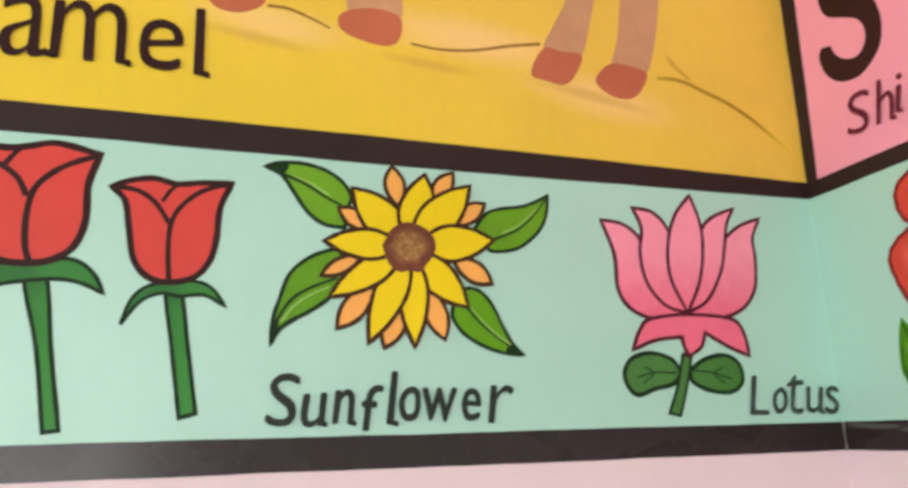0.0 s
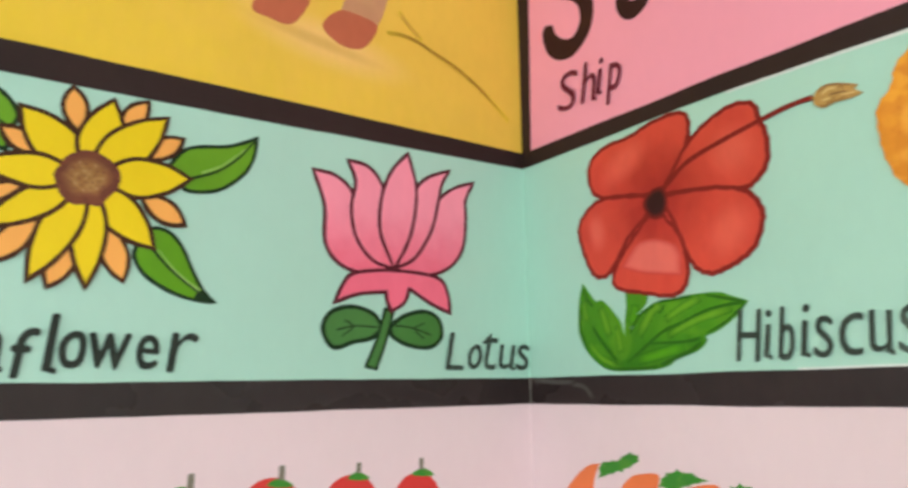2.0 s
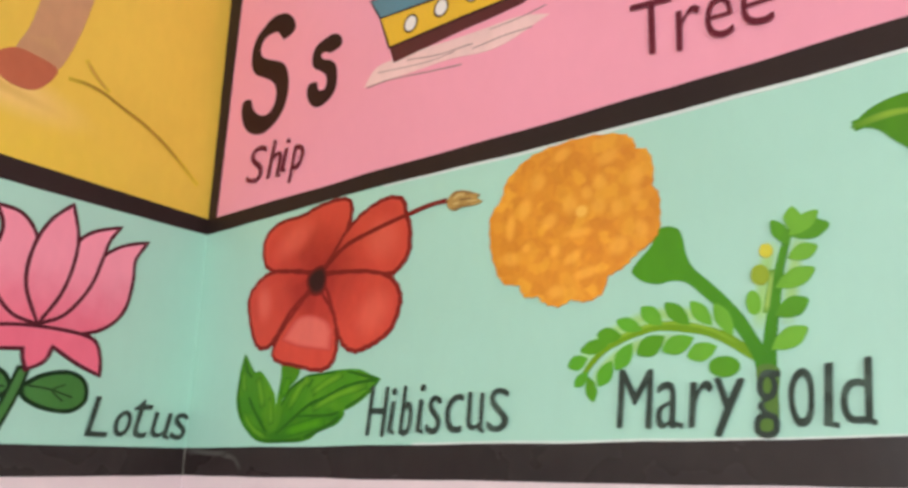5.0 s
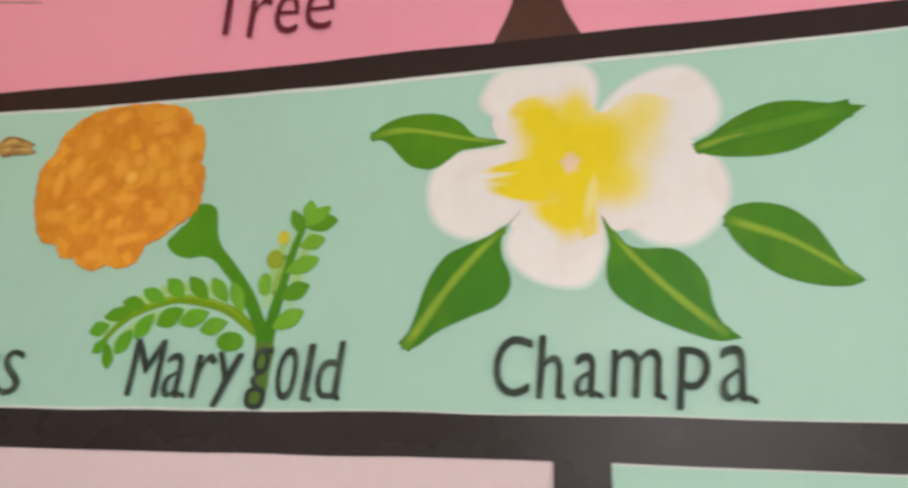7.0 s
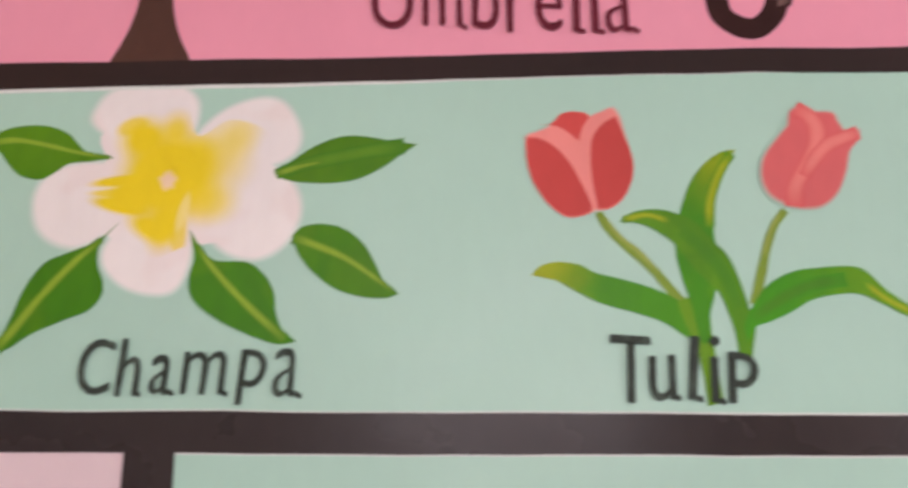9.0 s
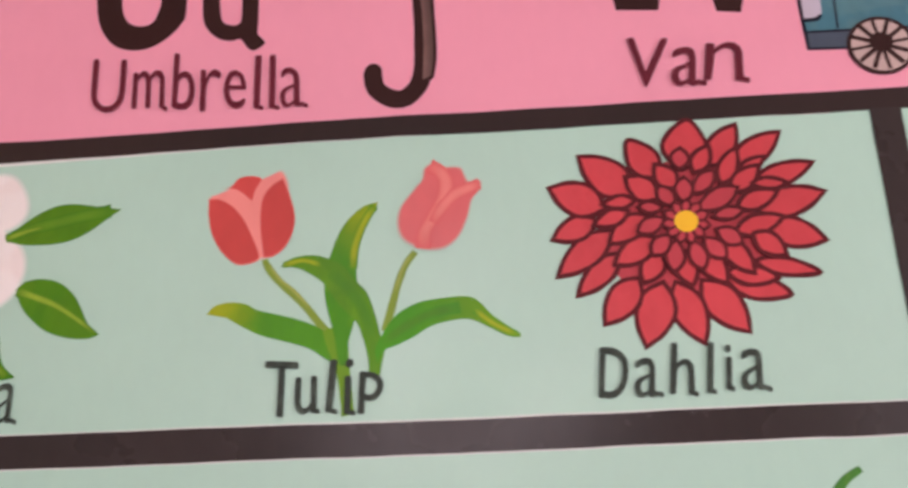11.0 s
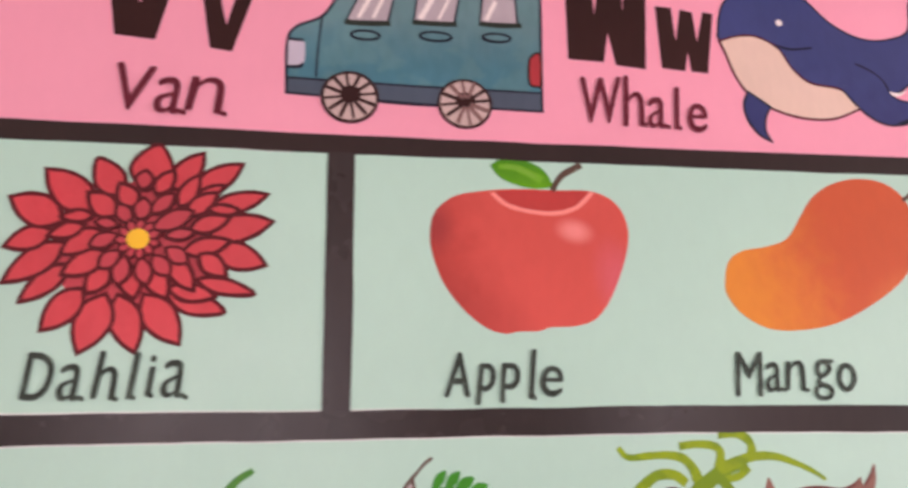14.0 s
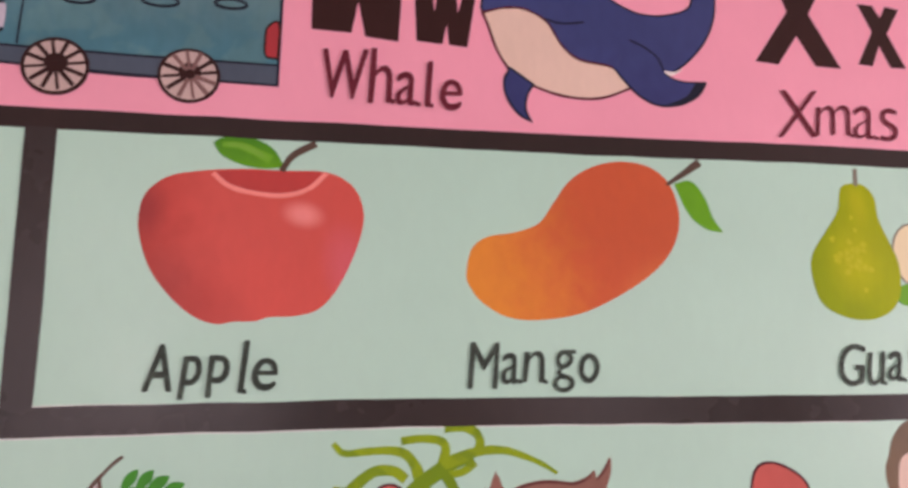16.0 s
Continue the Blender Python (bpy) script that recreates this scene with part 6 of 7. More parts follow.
blend_in(CHAMPA_HEART, (236, 211, 24), 4.6, -3.2, 4.4, 4.6, 0, 0.7, 0.15)
blend_in(CHAMPA_HEART, (236, 211, 24), -0.0, -6.4, 3.3, 5.2, -8, 1.0, 0.3)
blend_in(CHAMPA_HEART, (236, 211, 24), -2.0, -6.9, 4.5, 2.4, -30, 1.0, 0.3)
blend_in(CHAMPA_HEART, (236, 211, 24), 1.9, -7.3, 1.6, 4.5, 5, 0.8, 0.5)
blend_in(CHAMPA_HEART, (236, 211, 24), -6.4, -0.4, 5.2, 1.0, 6, 1.0, 0.5)
blend_in(CHAMPA_HEART, (236, 211, 24), -6.6, -2.1, 4.9, 0.8, 0, 0.9, 0.5)
blend_in(CHAMPA_HEART, (236, 211, 24), -6.0, -3.9, 5.4, 1.4, -12, 1.0, 0.5)
blend_in(CHAMPA_HEART, (236, 211, 24), -5.5, 7.4, 2.9, 1.6, 20, 0.8, 0.5)
blend_in(CHAMPA_HEART, (240, 226, 160), 2.4, -4.9, 0.9, 3.5, -12, 0.6, 0.5)
disc(p, "eye", CHAMPA_EYE, (0.0, -0.5), 1.5, ry=1.4, rough=0.5, n=24, feather=0.6, into=CHAMPA_GOLD)
fill(p, "leaf", CHAMPA_LEAF, [(-26.4, 4.9, 1), (-24.4, 6.6), (-21.4, 7.6), (-17.4, 7.6), (-14.3, 6.4), (-12.1, 4.2), (-10.3, 3.3), (-7.6, 2.9, 1), (-10.8, 2.4), (-13.8, 2.1), (-15.5, 0.9), (-17.5, -0.1), (-20.3, 0.5), (-22.2, 2.2), (-23.9, 4.1)])
soft_stroke(p, "vein", VEIN_YELLOW, [(-26.1, 5.0), (-21.8, 5.6), (-17.5, 4.9), (-12.7, 3.7), (-8.2, 2.9)], 0.92, into=CHAMPA_LEAF, taper=(1.2, 0.5))
fill(p, "leaf", CHAMPA_LEAF, [(14.3, 0.4, 1), (16.5, 2.1), (19.2, 4.0), (22.5, 5.4), (25.6, 5.6), (29.7, 4.9), (33.3, 4.3, 1), (31.1, 2.8), (28.4, 0.9), (25.3, -0.5), (21.7, -1.0), (17.5, -0.8), (15.4, -0.3)])
soft_stroke(p, "leaf_light", LEAF_MID, [(14.5, 0.3), (18.6, 1.7), (22.9, 2.6), (27.0, 3.4), (31.7, 4.1)], 1.86, into=CHAMPA_LEAF, taper=(0.7, 1))
soft_stroke(p, "vein", VEIN_YELLOW, [(14.5, 0.3), (17.6, 1.3), (20.8, 2.0)], 0.77, into=CHAMPA_LEAF, taper=(1.3, 0.3))
fill(p, "leaf", CHAMPA_LEAF, [(17.1, -8.2, 1), (18.4, -7.0), (20.9, -6.6), (24.0, -7.3), (26.6, -9.4), (28.2, -12.1), (29.3, -14.2), (31.2, -15.9, 1), (29.4, -16.5), (26.0, -16.2), (22.6, -15.0), (19.7, -12.7), (18.0, -10.5)])
soft_stroke(p, "vein", VEIN_YELLOW, [(17.3, -8.4), (20.3, -9.5), (23.8, -11.0), (27.1, -13.1), (30.6, -15.7)], 0.83, into=CHAMPA_LEAF, taper=(1.6, 0.6))
fill(p, "leaf", CHAMPA_LEAF, [(-6.0, -6.1, 1), (-8.1, -8.2), (-9.8, -9.2), (-12.6, -10.3), (-15.1, -11.4), (-16.8, -13.4), (-18.0, -15.9), (-19.0, -19.0), (-20.6, -23.1, 1), (-18.8, -22.8), (-16.0, -20.9), (-11.6, -19.0), (-8.9, -17.9), (-7.4, -16.0), (-7.4, -14.1), (-8.3, -12.1), (-8.5, -10.2), (-8.1, -8.7)])
soft_stroke(p, "vein", VEIN_YELLOW, [(-8.1, -8.5), (-11.4, -11.5), (-15.2, -15.9), (-18.3, -20.3), (-20.3, -22.9)], 1.02, into=CHAMPA_LEAF, taper=(0.8, 1.4))
fill(p, "leaf", CHAMPA_LEAF, [(3.5, -7.2, 1), (4.6, -8.9), (6.2, -10.8), (7.8, -11.5), (11.5, -11.7), (13.8, -13.4), (15.1, -15.6), (15.5, -18.2), (16.4, -20.3), (18.3, -22.0, 1), (15.9, -22.3), (12.9, -21.4), (8.8, -19.6), (5.7, -17.6), (4.2, -15.7), (4.0, -13.2), (4.4, -11.0)])
soft_stroke(p, "vein", VEIN_YELLOW, [(4.6, -9.4), (6.8, -12.2), (9.9, -15.5), (13.0, -18.4), (16.9, -21.7)], 0.90, into=CHAMPA_LEAF, taper=(0.8, 1.2))
word("Champa", "B", 143.9, 147.3, 0.2, 0.1, 0.35, [(-0.1, 0.0, 4.6, 7.0), (4.8, -0.3, 3.4, 7.4), (9.1, -0.2, 3.3, 5.2), (13.1, -0.3, 6.1, 5.7), (20.1, -1.3, 3.8, 6.9), (24.7, -0.6, 3.8, 6.3)], slant=0.1, mat=INK_THIN)

p = picture("tulip_picture", "B", 224.1, 165.1, "painted pair of red tulips with curling green leaves")
stroke(p, "stem", TULIP_STEM, [(-14.0, 5.5), (-13.0, 3.4), (-10.9, 1.1), (-8.9, -0.7), (-6.8, -3.0), (-5.1, -5.2), (-3.7, -6.9)], 1.12, taper=(0.9, 1.15))
soft_stroke(p, "stem_light", TULIP_STEM_LIGHT, [(-13.3, 4.7), (-11.5, 2.2), (-9.2, 0.2), (-6.6, -2.7)], 0.50, into=TULIP_STEM)
stroke(p, "stem", TULIP_STEM, [(9.9, 5.5), (8.4, 3.6), (7.2, 0.9), (6.4, -1.8), (5.6, -4.5), (4.9, -6.7)], 1.10, taper=(0.9, 1.15))
soft_stroke(p, "stem_light", TULIP_STEM_LIGHT, [(9.4, 5.3), (7.8, 2.8), (6.6, -0.7)], 0.45, into=TULIP_STEM)
fill(p, "leaf", TULIP_LEAF_Y, [(-22.9, -2.8, 1), (-21.7, -1.6), (-19.5, -1.1), (-16.7, -1.5), (-14.9, -2.5), (-11.5, -3.4), (-7.6, -4.6), (-4.8, -6.0), (-2.6, -8.3), (-1.7, -11.3, 1), (-3.9, -10.7), (-6.4, -9.0), (-9.7, -7.8), (-14.2, -6.5), (-17.6, -4.8), (-19.6, -3.6), (-20.7, -3.3)])
fill(p, "leaf", TULIP_LEAF_MID, [(-4.7, -6.4, 1), (-3.2, -5.8), (-1.0, -7.0), (-0.6, -11.3), (0.1, -18.7, 1), (-1.8, -19.2, 1), (-2.1, -15.5), (-2.8, -11.8), (-3.9, -9.1)])
fill(p, "leaf", TULIP_LEAF, [(4.2, 13.9, 1), (2.0, 13.4), (-0.2, 11.7), (-1.9, 9.5), (-3.2, 6.4), (-4.2, 3.1), (-4.4, -0.3), (-3.8, -3.6), (-2.9, -6.9), (-2.1, -11.3), (-0.9, -11.3, 1), (-0.7, -8.1), (0.1, -5.4), (0.9, -1.6), (0.6, 2.3), (0.7, 5.7), (1.5, 8.5), (2.9, 11.3)])
soft_stroke(p, "leaf_light", TULIP_LIME, [(3.6, 13.3), (1.8, 10.5), (0.4, 6.8), (0.1, 3.4)], 1.13, into=TULIP_LEAF)
fill(p, "leaf", TULIP_LEAF_DARK, [(-11.4, 4.2, 1), (-9.7, 5.4), (-6.8, 5.8), (-4.3, 5.3), (-1.7, 4.0), (0.2, 1.7), (2.2, -0.6), (3.4, -3.9), (4.2, -7.2), (4.8, -9.4), (4.4, -11.5), (4.0, -13.6, 1), (2.4, -13.5, 1), (2.3, -10.9), (1.7, -8.2), (0.7, -5.4), (-1.0, -3.5), (-2.7, -1.5), (-4.5, 1.1), (-6.8, 2.9), (-9.0, 3.9)])
soft_stroke(p, "leaf_light", TULIP_LIME, [(-10.9, 4.4), (-7.9, 5.0), (-5.1, 4.2)], 0.79, into=TULIP_LEAF_DARK)
soft_stroke(p, "leaf_shade", TULIP_SHADE, [(-3.4, 3.0), (-0.6, 0.1), (1.7, -3.3), (2.9, -7.2)], 1.65, into=TULIP_LEAF_DARK)
fill(p, "leaf", TULIP_LEAF_Y2, [(3.7, -11.5, 1), (3.4, -9.3), (4.8, -6.7), (6.7, -4.3), (9.9, -2.6), (13.2, -2.1), (17.1, -1.9), (19.2, -2.6), (21.3, -4.9), (23.5, -6.6), (25.5, -8.0, 1), (25.3, -8.5), (23.4, -8.2), (20.8, -6.8), (18.1, -5.5), (15.4, -5.5), (12.1, -6.2), (9.4, -7.7), (6.7, -8.9), (4.8, -9.6)])
soft_stroke(p, "leaf_shade", TULIP_SHADE, [(4.5, -8.6), (7.8, -6.3), (12.1, -4.3), (16.5, -3.6)], 1.42, into=TULIP_LEAF_Y2)
soft_stroke(p, "leaf_light", TULIP_LIME, [(18.7, -4.0), (21.3, -6.2), (24.8, -8.1)], 0.86, into=TULIP_LEAF_Y2)
fill(p, "bud", TULIP_PINK, [(-23.3, 16.1), (-22.2, 16.7), (-20.5, 17.4), (-19.7, 18.0), (-18.3, 19.3), (-16.5, 19.4), (-15.1, 18.9), (-13.1, 19.6), (-11.4, 20.2), (-10.4, 18.7), (-9.9, 16.0), (-9.2, 12.7), (-9.3, 10.1), (-10.6, 7.3), (-12.8, 5.8), (-15.3, 5.2), (-18.1, 4.7), (-20.5, 6.6), (-22.4, 9.6), (-23.2, 12.5)], feather=0.07)
fill(p, "petal", TULIP_RED2, [(-23.3, 16.0, 1), (-21.6, 15.9), (-19.5, 14.7), (-17.6, 12.5), (-16.1, 9.6), (-14.8, 6.3), (-15.3, 5.2), (-18.1, 4.8), (-20.5, 6.6), (-22.4, 9.6), (-23.2, 12.8)], feather=0.06, into=TULIP_PINK)
fill(p, "petal", TULIP_RED2, [(-11.2, 18.9, 1), (-13.0, 17.8), (-14.4, 15.9), (-14.8, 13.3), (-14.7, 9.8), (-14.1, 5.7, 1), (-12.5, 5.9), (-10.6, 7.4), (-9.4, 10.0), (-9.2, 12.6), (-10.0, 15.7)], feather=0.06, into=TULIP_PINK)
fill(p, "petal", TULIP_RED, [(-21.4, 17.7, 1), (-19.8, 17.8), (-18.4, 19.2), (-16.5, 19.5), (-14.7, 18.9), (-15.6, 17.2), (-16.2, 15.2, 1), (-17.6, 16.5), (-19.1, 17.4)], feather=0.06, into=TULIP_PINK)
fill(p, "bud", TULIP_PINKRED, [(11.6, 19.1), (12.5, 19.8), (14.5, 19.3), (17.4, 19.1), (18.2, 17.6), (19.0, 16.4), (20.7, 16.6), (20.6, 15.1), (19.2, 13.4), (18.4, 10.6), (16.9, 7.5), (14.7, 5.7), (12.2, 5.4), (9.7, 6.1), (7.7, 7.6), (7.0, 10.0), (7.6, 12.8), (10.0, 15.9), (11.2, 17.3)], feather=0.08)
soft_stroke(p, "petal_edge", TULIP_PINK, [(12.5, 19.4), (14.2, 18.4), (15.1, 16.3), (14.2, 13.1), (12.8, 10.8), (11.5, 8.6), (11.1, 5.9)], 1.94, into=TULIP_PINKRED)
soft_stroke(p, "petal_edge", TULIP_PINK, [(20.4, 16.0), (18.4, 15.3), (16.2, 14.3), (14.2, 12.2), (12.8, 10.0)], 1.49, into=TULIP_PINKRED)
word("Tulip", "B", 211.0, 146.3, -2.0, 1.6, 0.42, [(-0.1, 0.0, 5.1, 8.4), (4.3, 0.4, 3.8, 5.7), (8.9, 0.4, 2.1, 8.1), (11.7, 0.2, 1.8, 8.4), (13.8, 0.4, 4.0, 6.3)], slant=0.08, mat=INK_THIN)

p = picture("dahlia_picture", "B", 275.7, 173.0, "painted dark red dahlia with many outlined petals")
disc(p, "heart", DAHLIA_IN, (0.2, -1.9), 12.8, ry=12.1, n=30)
petal(p, "petal", DAHLIA, (5.2, -9.1), (14.4, -11.9), 0.21, ink=INK_WINE, width=0.55, fat=0.44, blunt=1)
petal(p, "petal", DAHLIA, (1.5, -9.1), (7.7, -17.3), 0.26, ink=INK_WINE, width=0.55, fat=0.44)
petal(p, "petal", DAHLIA, (-2.4, -9.2), (1.0, -18.7), 0.25, ink=INK_WINE, width=0.55, fat=0.44)
petal(p, "petal", DAHLIA, (-4.2, -9.1), (-7.7, -18.8), 0.28, ink=INK_WINE, width=0.55, fat=0.44)
petal(p, "petal", DAHLIA, (-7.7, -8.3), (-13.5, -15.2), 0.26, ink=INK_WINE, width=0.55, fat=0.44)
petal(p, "petal", DAHLIA, (-10.2, -4.3), (-17.2, -10.7), 0.19, ink=INK_WINE, width=0.55, fat=0.44)
petal(p, "petal", DAHLIA, (-11.2, -0.7), (-20.0, -7.6), 0.20, ink=INK_WINE, width=0.55, fat=0.44)
petal(p, "petal", DAHLIA, (-13.4, 1.2), (-20.4, -1.7), 0.25, ink=INK_WINE, width=0.55, fat=0.44)
petal(p, "petal", DAHLIA, (9.6, -6.6), (19.1, -8.8), 0.14, ink=INK_WINE, width=0.55, fat=0.44, blunt=1)
petal(p, "petal", DAHLIA, (12.0, -1.2), (20.8, -3.9), 0.25, ink=INK_WINE, width=0.55, fat=0.44)
petal(p, "petal", DAHLIA, (-11.9, 2.8), (-20.4, 6.7), 0.29, ink=INK_WINE, width=0.55, fat=0.44)
petal(p, "petal", DAHLIA, (-7.3, 4.6), (-15.4, 11.7), 0.27, ink=INK_WINE, width=0.55, fat=0.44)
petal(p, "petal", DAHLIA, (10.8, 1.3), (21.7, 3.8), 0.21, ink=INK_WINE, width=0.55, fat=0.44)
petal(p, "petal", DAHLIA, (10.7, 5.2), (20.6, 8.6), 0.17, ink=INK_WINE, width=0.55, fat=0.44)
petal(p, "petal", DAHLIA, (8.2, 8.3), (16.2, 13.9), 0.21, ink=INK_WINE, width=0.55, fat=0.44)
petal(p, "petal", DAHLIA, (4.7, 8.8), (9.6, 15.6), 0.25, ink=INK_WINE, width=0.55, fat=0.44)
petal(p, "petal", DAHLIA, (-3.5, 7.4), (-7.5, 13.9), 0.32, ink=INK_WINE, width=0.55, fat=0.44, blunt=1)
petal(p, "petal", DAHLIA, (0.6, 8.5), (2.2, 16.8), 0.41, ink=INK_WINE, width=0.55, fat=0.44, blunt=1)
petal(p, "petal", DAHLIA, (5.3, -8.1), (13.0, -9.4), 0.20, ink=INK_WINE, width=0.55, fat=0.44)
petal(p, "petal", DAHLIA, (1.9, -4.4), (5.2, -9.8), 0.29, ink=INK_WINE, width=0.55, fat=0.44)
petal(p, "petal", DAHLIA, (-1.3, -4.2), (0.1, -10.0), 0.31, ink=INK_WINE, width=0.55, fat=0.44)
petal(p, "petal", DAHLIA, (-4.1, -4.6), (-7.3, -9.2), 0.31, ink=INK_WINE, width=0.55, fat=0.44)
petal(p, "petal", DAHLIA, (-4.7, -2.2), (-11.3, -6.2), 0.25, ink=INK_WINE, width=0.55, fat=0.44)
petal(p, "petal", DAHLIA, (-5.8, 1.5), (-11.8, -2.8), 0.25, ink=INK_WINE, width=0.55, fat=0.44)
petal(p, "petal", DAHLIA, (-8.4, 2.2), (-14.0, 0.2), 0.22, ink=INK_WINE, width=0.55, fat=0.44)
petal(p, "petal", DAHLIA, (-7.3, 3.9), (-12.4, 3.5), 0.21, ink=INK_WINE, width=0.55, fat=0.44)
petal(p, "petal", DAHLIA, (-3.8, 3.9), (-8.4, 7.8), 0.32, ink=INK_WINE, width=0.55, fat=0.44)
petal(p, "petal", DAHLIA, (-0.8, 5.5), (-3.7, 9.6), 0.34, ink=INK_WINE, width=0.55, fat=0.44)
petal(p, "petal", DAHLIA, (2.2, 7.9), (5.0, 12.2), 0.28, ink=INK_WINE, width=0.55, fat=0.44)
petal(p, "petal", DAHLIA, (6.1, 5.7), (9.1, 11.6), 0.22, ink=INK_WINE, width=0.55, fat=0.44)
petal(p, "petal", DAHLIA, (8.5, 6.8), (13.3, 9.9), 0.19, ink=INK_WINE, width=0.55, fat=0.44)
petal(p, "petal", DAHLIA, (7.4, 4.4), (12.3, 8.5), 0.24, ink=INK_WINE, width=0.55, fat=0.44)
petal(p, "petal", DAHLIA, (10.8, 5.6), (16.3, 5.3), 0.17, ink=INK_WINE, width=0.55, fat=0.44)
petal(p, "petal", DAHLIA, (8.1, 1.9), (14.6, 4.2), 0.22, ink=INK_WINE, width=0.55, fat=0.44)
petal(p, "petal", DAHLIA, (7.3, -2.0), (14.9, 0.1), 0.20, ink=INK_WINE, width=0.55, fat=0.44)
petal(p, "petal", DAHLIA, (10.0, -2.3), (14.5, -6.1), 0.29, ink=INK_WINE, width=0.55, fat=0.44)
petal(p, "petal", DAHLIA, (5.3, -3.1), (9.4, -8.5), 0.25, ink=INK_WINE, width=0.55, fat=0.44)
petal(p, "petal", DAHLIA_IN, (-3.2, 2.4), (-6.9, 2.8), 0.25, ink=INK_WINE, width=0.45, fat=0.55)
petal(p, "petal", DAHLIA_IN, (-1.3, 2.6), (-3.6, 5.9), 0.31, ink=INK_WINE, width=0.45, fat=0.55)
petal(p, "petal", DAHLIA_IN, (0.2, 3.0), (0.5, 7.2), 0.33, ink=INK_WINE, width=0.45, fat=0.55)
petal(p, "petal", DAHLIA_IN, (0.0, 8.5), (0.5, 12.0), 0.39, ink=INK_WINE, width=0.45, fat=0.55)
petal(p, "petal", DAHLIA_IN, (1.7, 4.4), (5.3, 8.0), 0.25, ink=INK_WINE, width=0.45, fat=0.55)
petal(p, "petal", DAHLIA_IN, (2.0, 1.7), (8.6, 5.1), 0.21, ink=INK_WINE, width=0.45, fat=0.55)
petal(p, "petal", DAHLIA_IN, (4.2, 0.6), (9.0, 1.4), 0.20, ink=INK_WINE, width=0.45, fat=0.55)
petal(p, "petal", DAHLIA_IN, (4.5, -1.4), (8.2, -3.8), 0.31, ink=INK_WINE, width=0.45, fat=0.55)
petal(p, "petal", DAHLIA_IN, (2.5, -2.7), (5.5, -6.0), 0.31, ink=INK_WINE, width=0.45, fat=0.55)
petal(p, "petal", DAHLIA_IN, (0.7, -2.9), (1.9, -7.7), 0.27, ink=INK_WINE, width=0.45, fat=0.55)
petal(p, "petal", DAHLIA_IN, (-1.7, -2.8), (-2.5, -7.8), 0.28, ink=INK_WINE, width=0.45, fat=0.55)
petal(p, "petal", DAHLIA_IN, (-2.5, -2.0), (-5.6, -5.0), 0.31, ink=INK_WINE, width=0.45, fat=0.55)
petal(p, "petal", DAHLIA_IN, (-3.1, 0.7), (-7.4, -1.3), 0.27, ink=INK_WINE, width=0.45, fat=0.55)
petal(p, "petal", DAHLIA_IN, (1.0, -0.3), (3.6, -0.8), 0.29, ink=INK_WINE, width=0.35, fat=0.55)
petal(p, "petal", DAHLIA_IN, (0.7, -0.7), (2.6, -2.5), 0.29, ink=INK_WINE, width=0.35, fat=0.55)
petal(p, "petal", DAHLIA_IN, (0.2, -1.0), (0.7, -3.5), 0.30, ink=INK_WINE, width=0.35, fat=0.55)
petal(p, "petal", DAHLIA_IN, (-0.3, -1.0), (-1.3, -3.3), 0.30, ink=INK_WINE, width=0.35, fat=0.55)
petal(p, "petal", DAHLIA_IN, (-0.7, -0.6), (-2.9, -2.1), 0.29, ink=INK_WINE, width=0.35, fat=0.55)
petal(p, "petal", DAHLIA_IN, (-0.9, -0.1), (-3.6, -0.3), 0.28, ink=INK_WINE, width=0.35, fat=0.55)
petal(p, "petal", DAHLIA_IN, (-0.7, 0.4), (-3.1, 1.7), 0.28, ink=INK_WINE, width=0.35, fat=0.55)
petal(p, "petal", DAHLIA_IN, (-0.3, 0.8), (-1.6, 3.1), 0.29, ink=INK_WINE, width=0.35, fat=0.55)
petal(p, "petal", DAHLIA_IN, (0.2, 0.9), (0.5, 3.5), 0.30, ink=INK_WINE, width=0.35, fat=0.55)
petal(p, "petal", DAHLIA_IN, (0.7, 0.7), (2.4, 2.8), 0.29, ink=INK_WINE, width=0.35, fat=0.55)
petal(p, "petal", DAHLIA_IN, (1.0, 0.3), (3.6, 1.2), 0.28, ink=INK_WINE, width=0.35, fat=0.55)
disc(p, "centre", DAHLIA_YELLOW, (0.1, -0.0), 1.8, ry=1.7, n=22)
word("Dahlia", "B", 260.4, 147.0, -2.0, -4.4, 0.41, [(-0.1, 0.0, 4.4, 7.5), (5.1, 0.1, 4.3, 5.8), (10.2, 0.2, 4.2, 7.9), (15.5, 0.5, 1.5, 7.6), (18.3, 0.9, 1.3, 6.8), (20.5, 0.8, 4.4, 6.3)], slant=0.04, mat=INK_THIN)

# two pale grey strokes over the lower border, next to the corner
p = picture("border_smear", "B", 16.3, 142.3, "pale grey smear on the black border", "paint mark")
LAYER[p] = 0.0032
soft_stroke(p, "smear", SMEAR, [(-3.8, 1.3), (0.0, 0.7), (2.2, -1.4)], 0.95, into=BORDER)
soft_stroke(p, "smear", SMEAR, [(-15.1, 2.2), (-7.7, 1.7), (-2.5, 1.7)], 0.86, into=BORDER)

# north wall: fruits

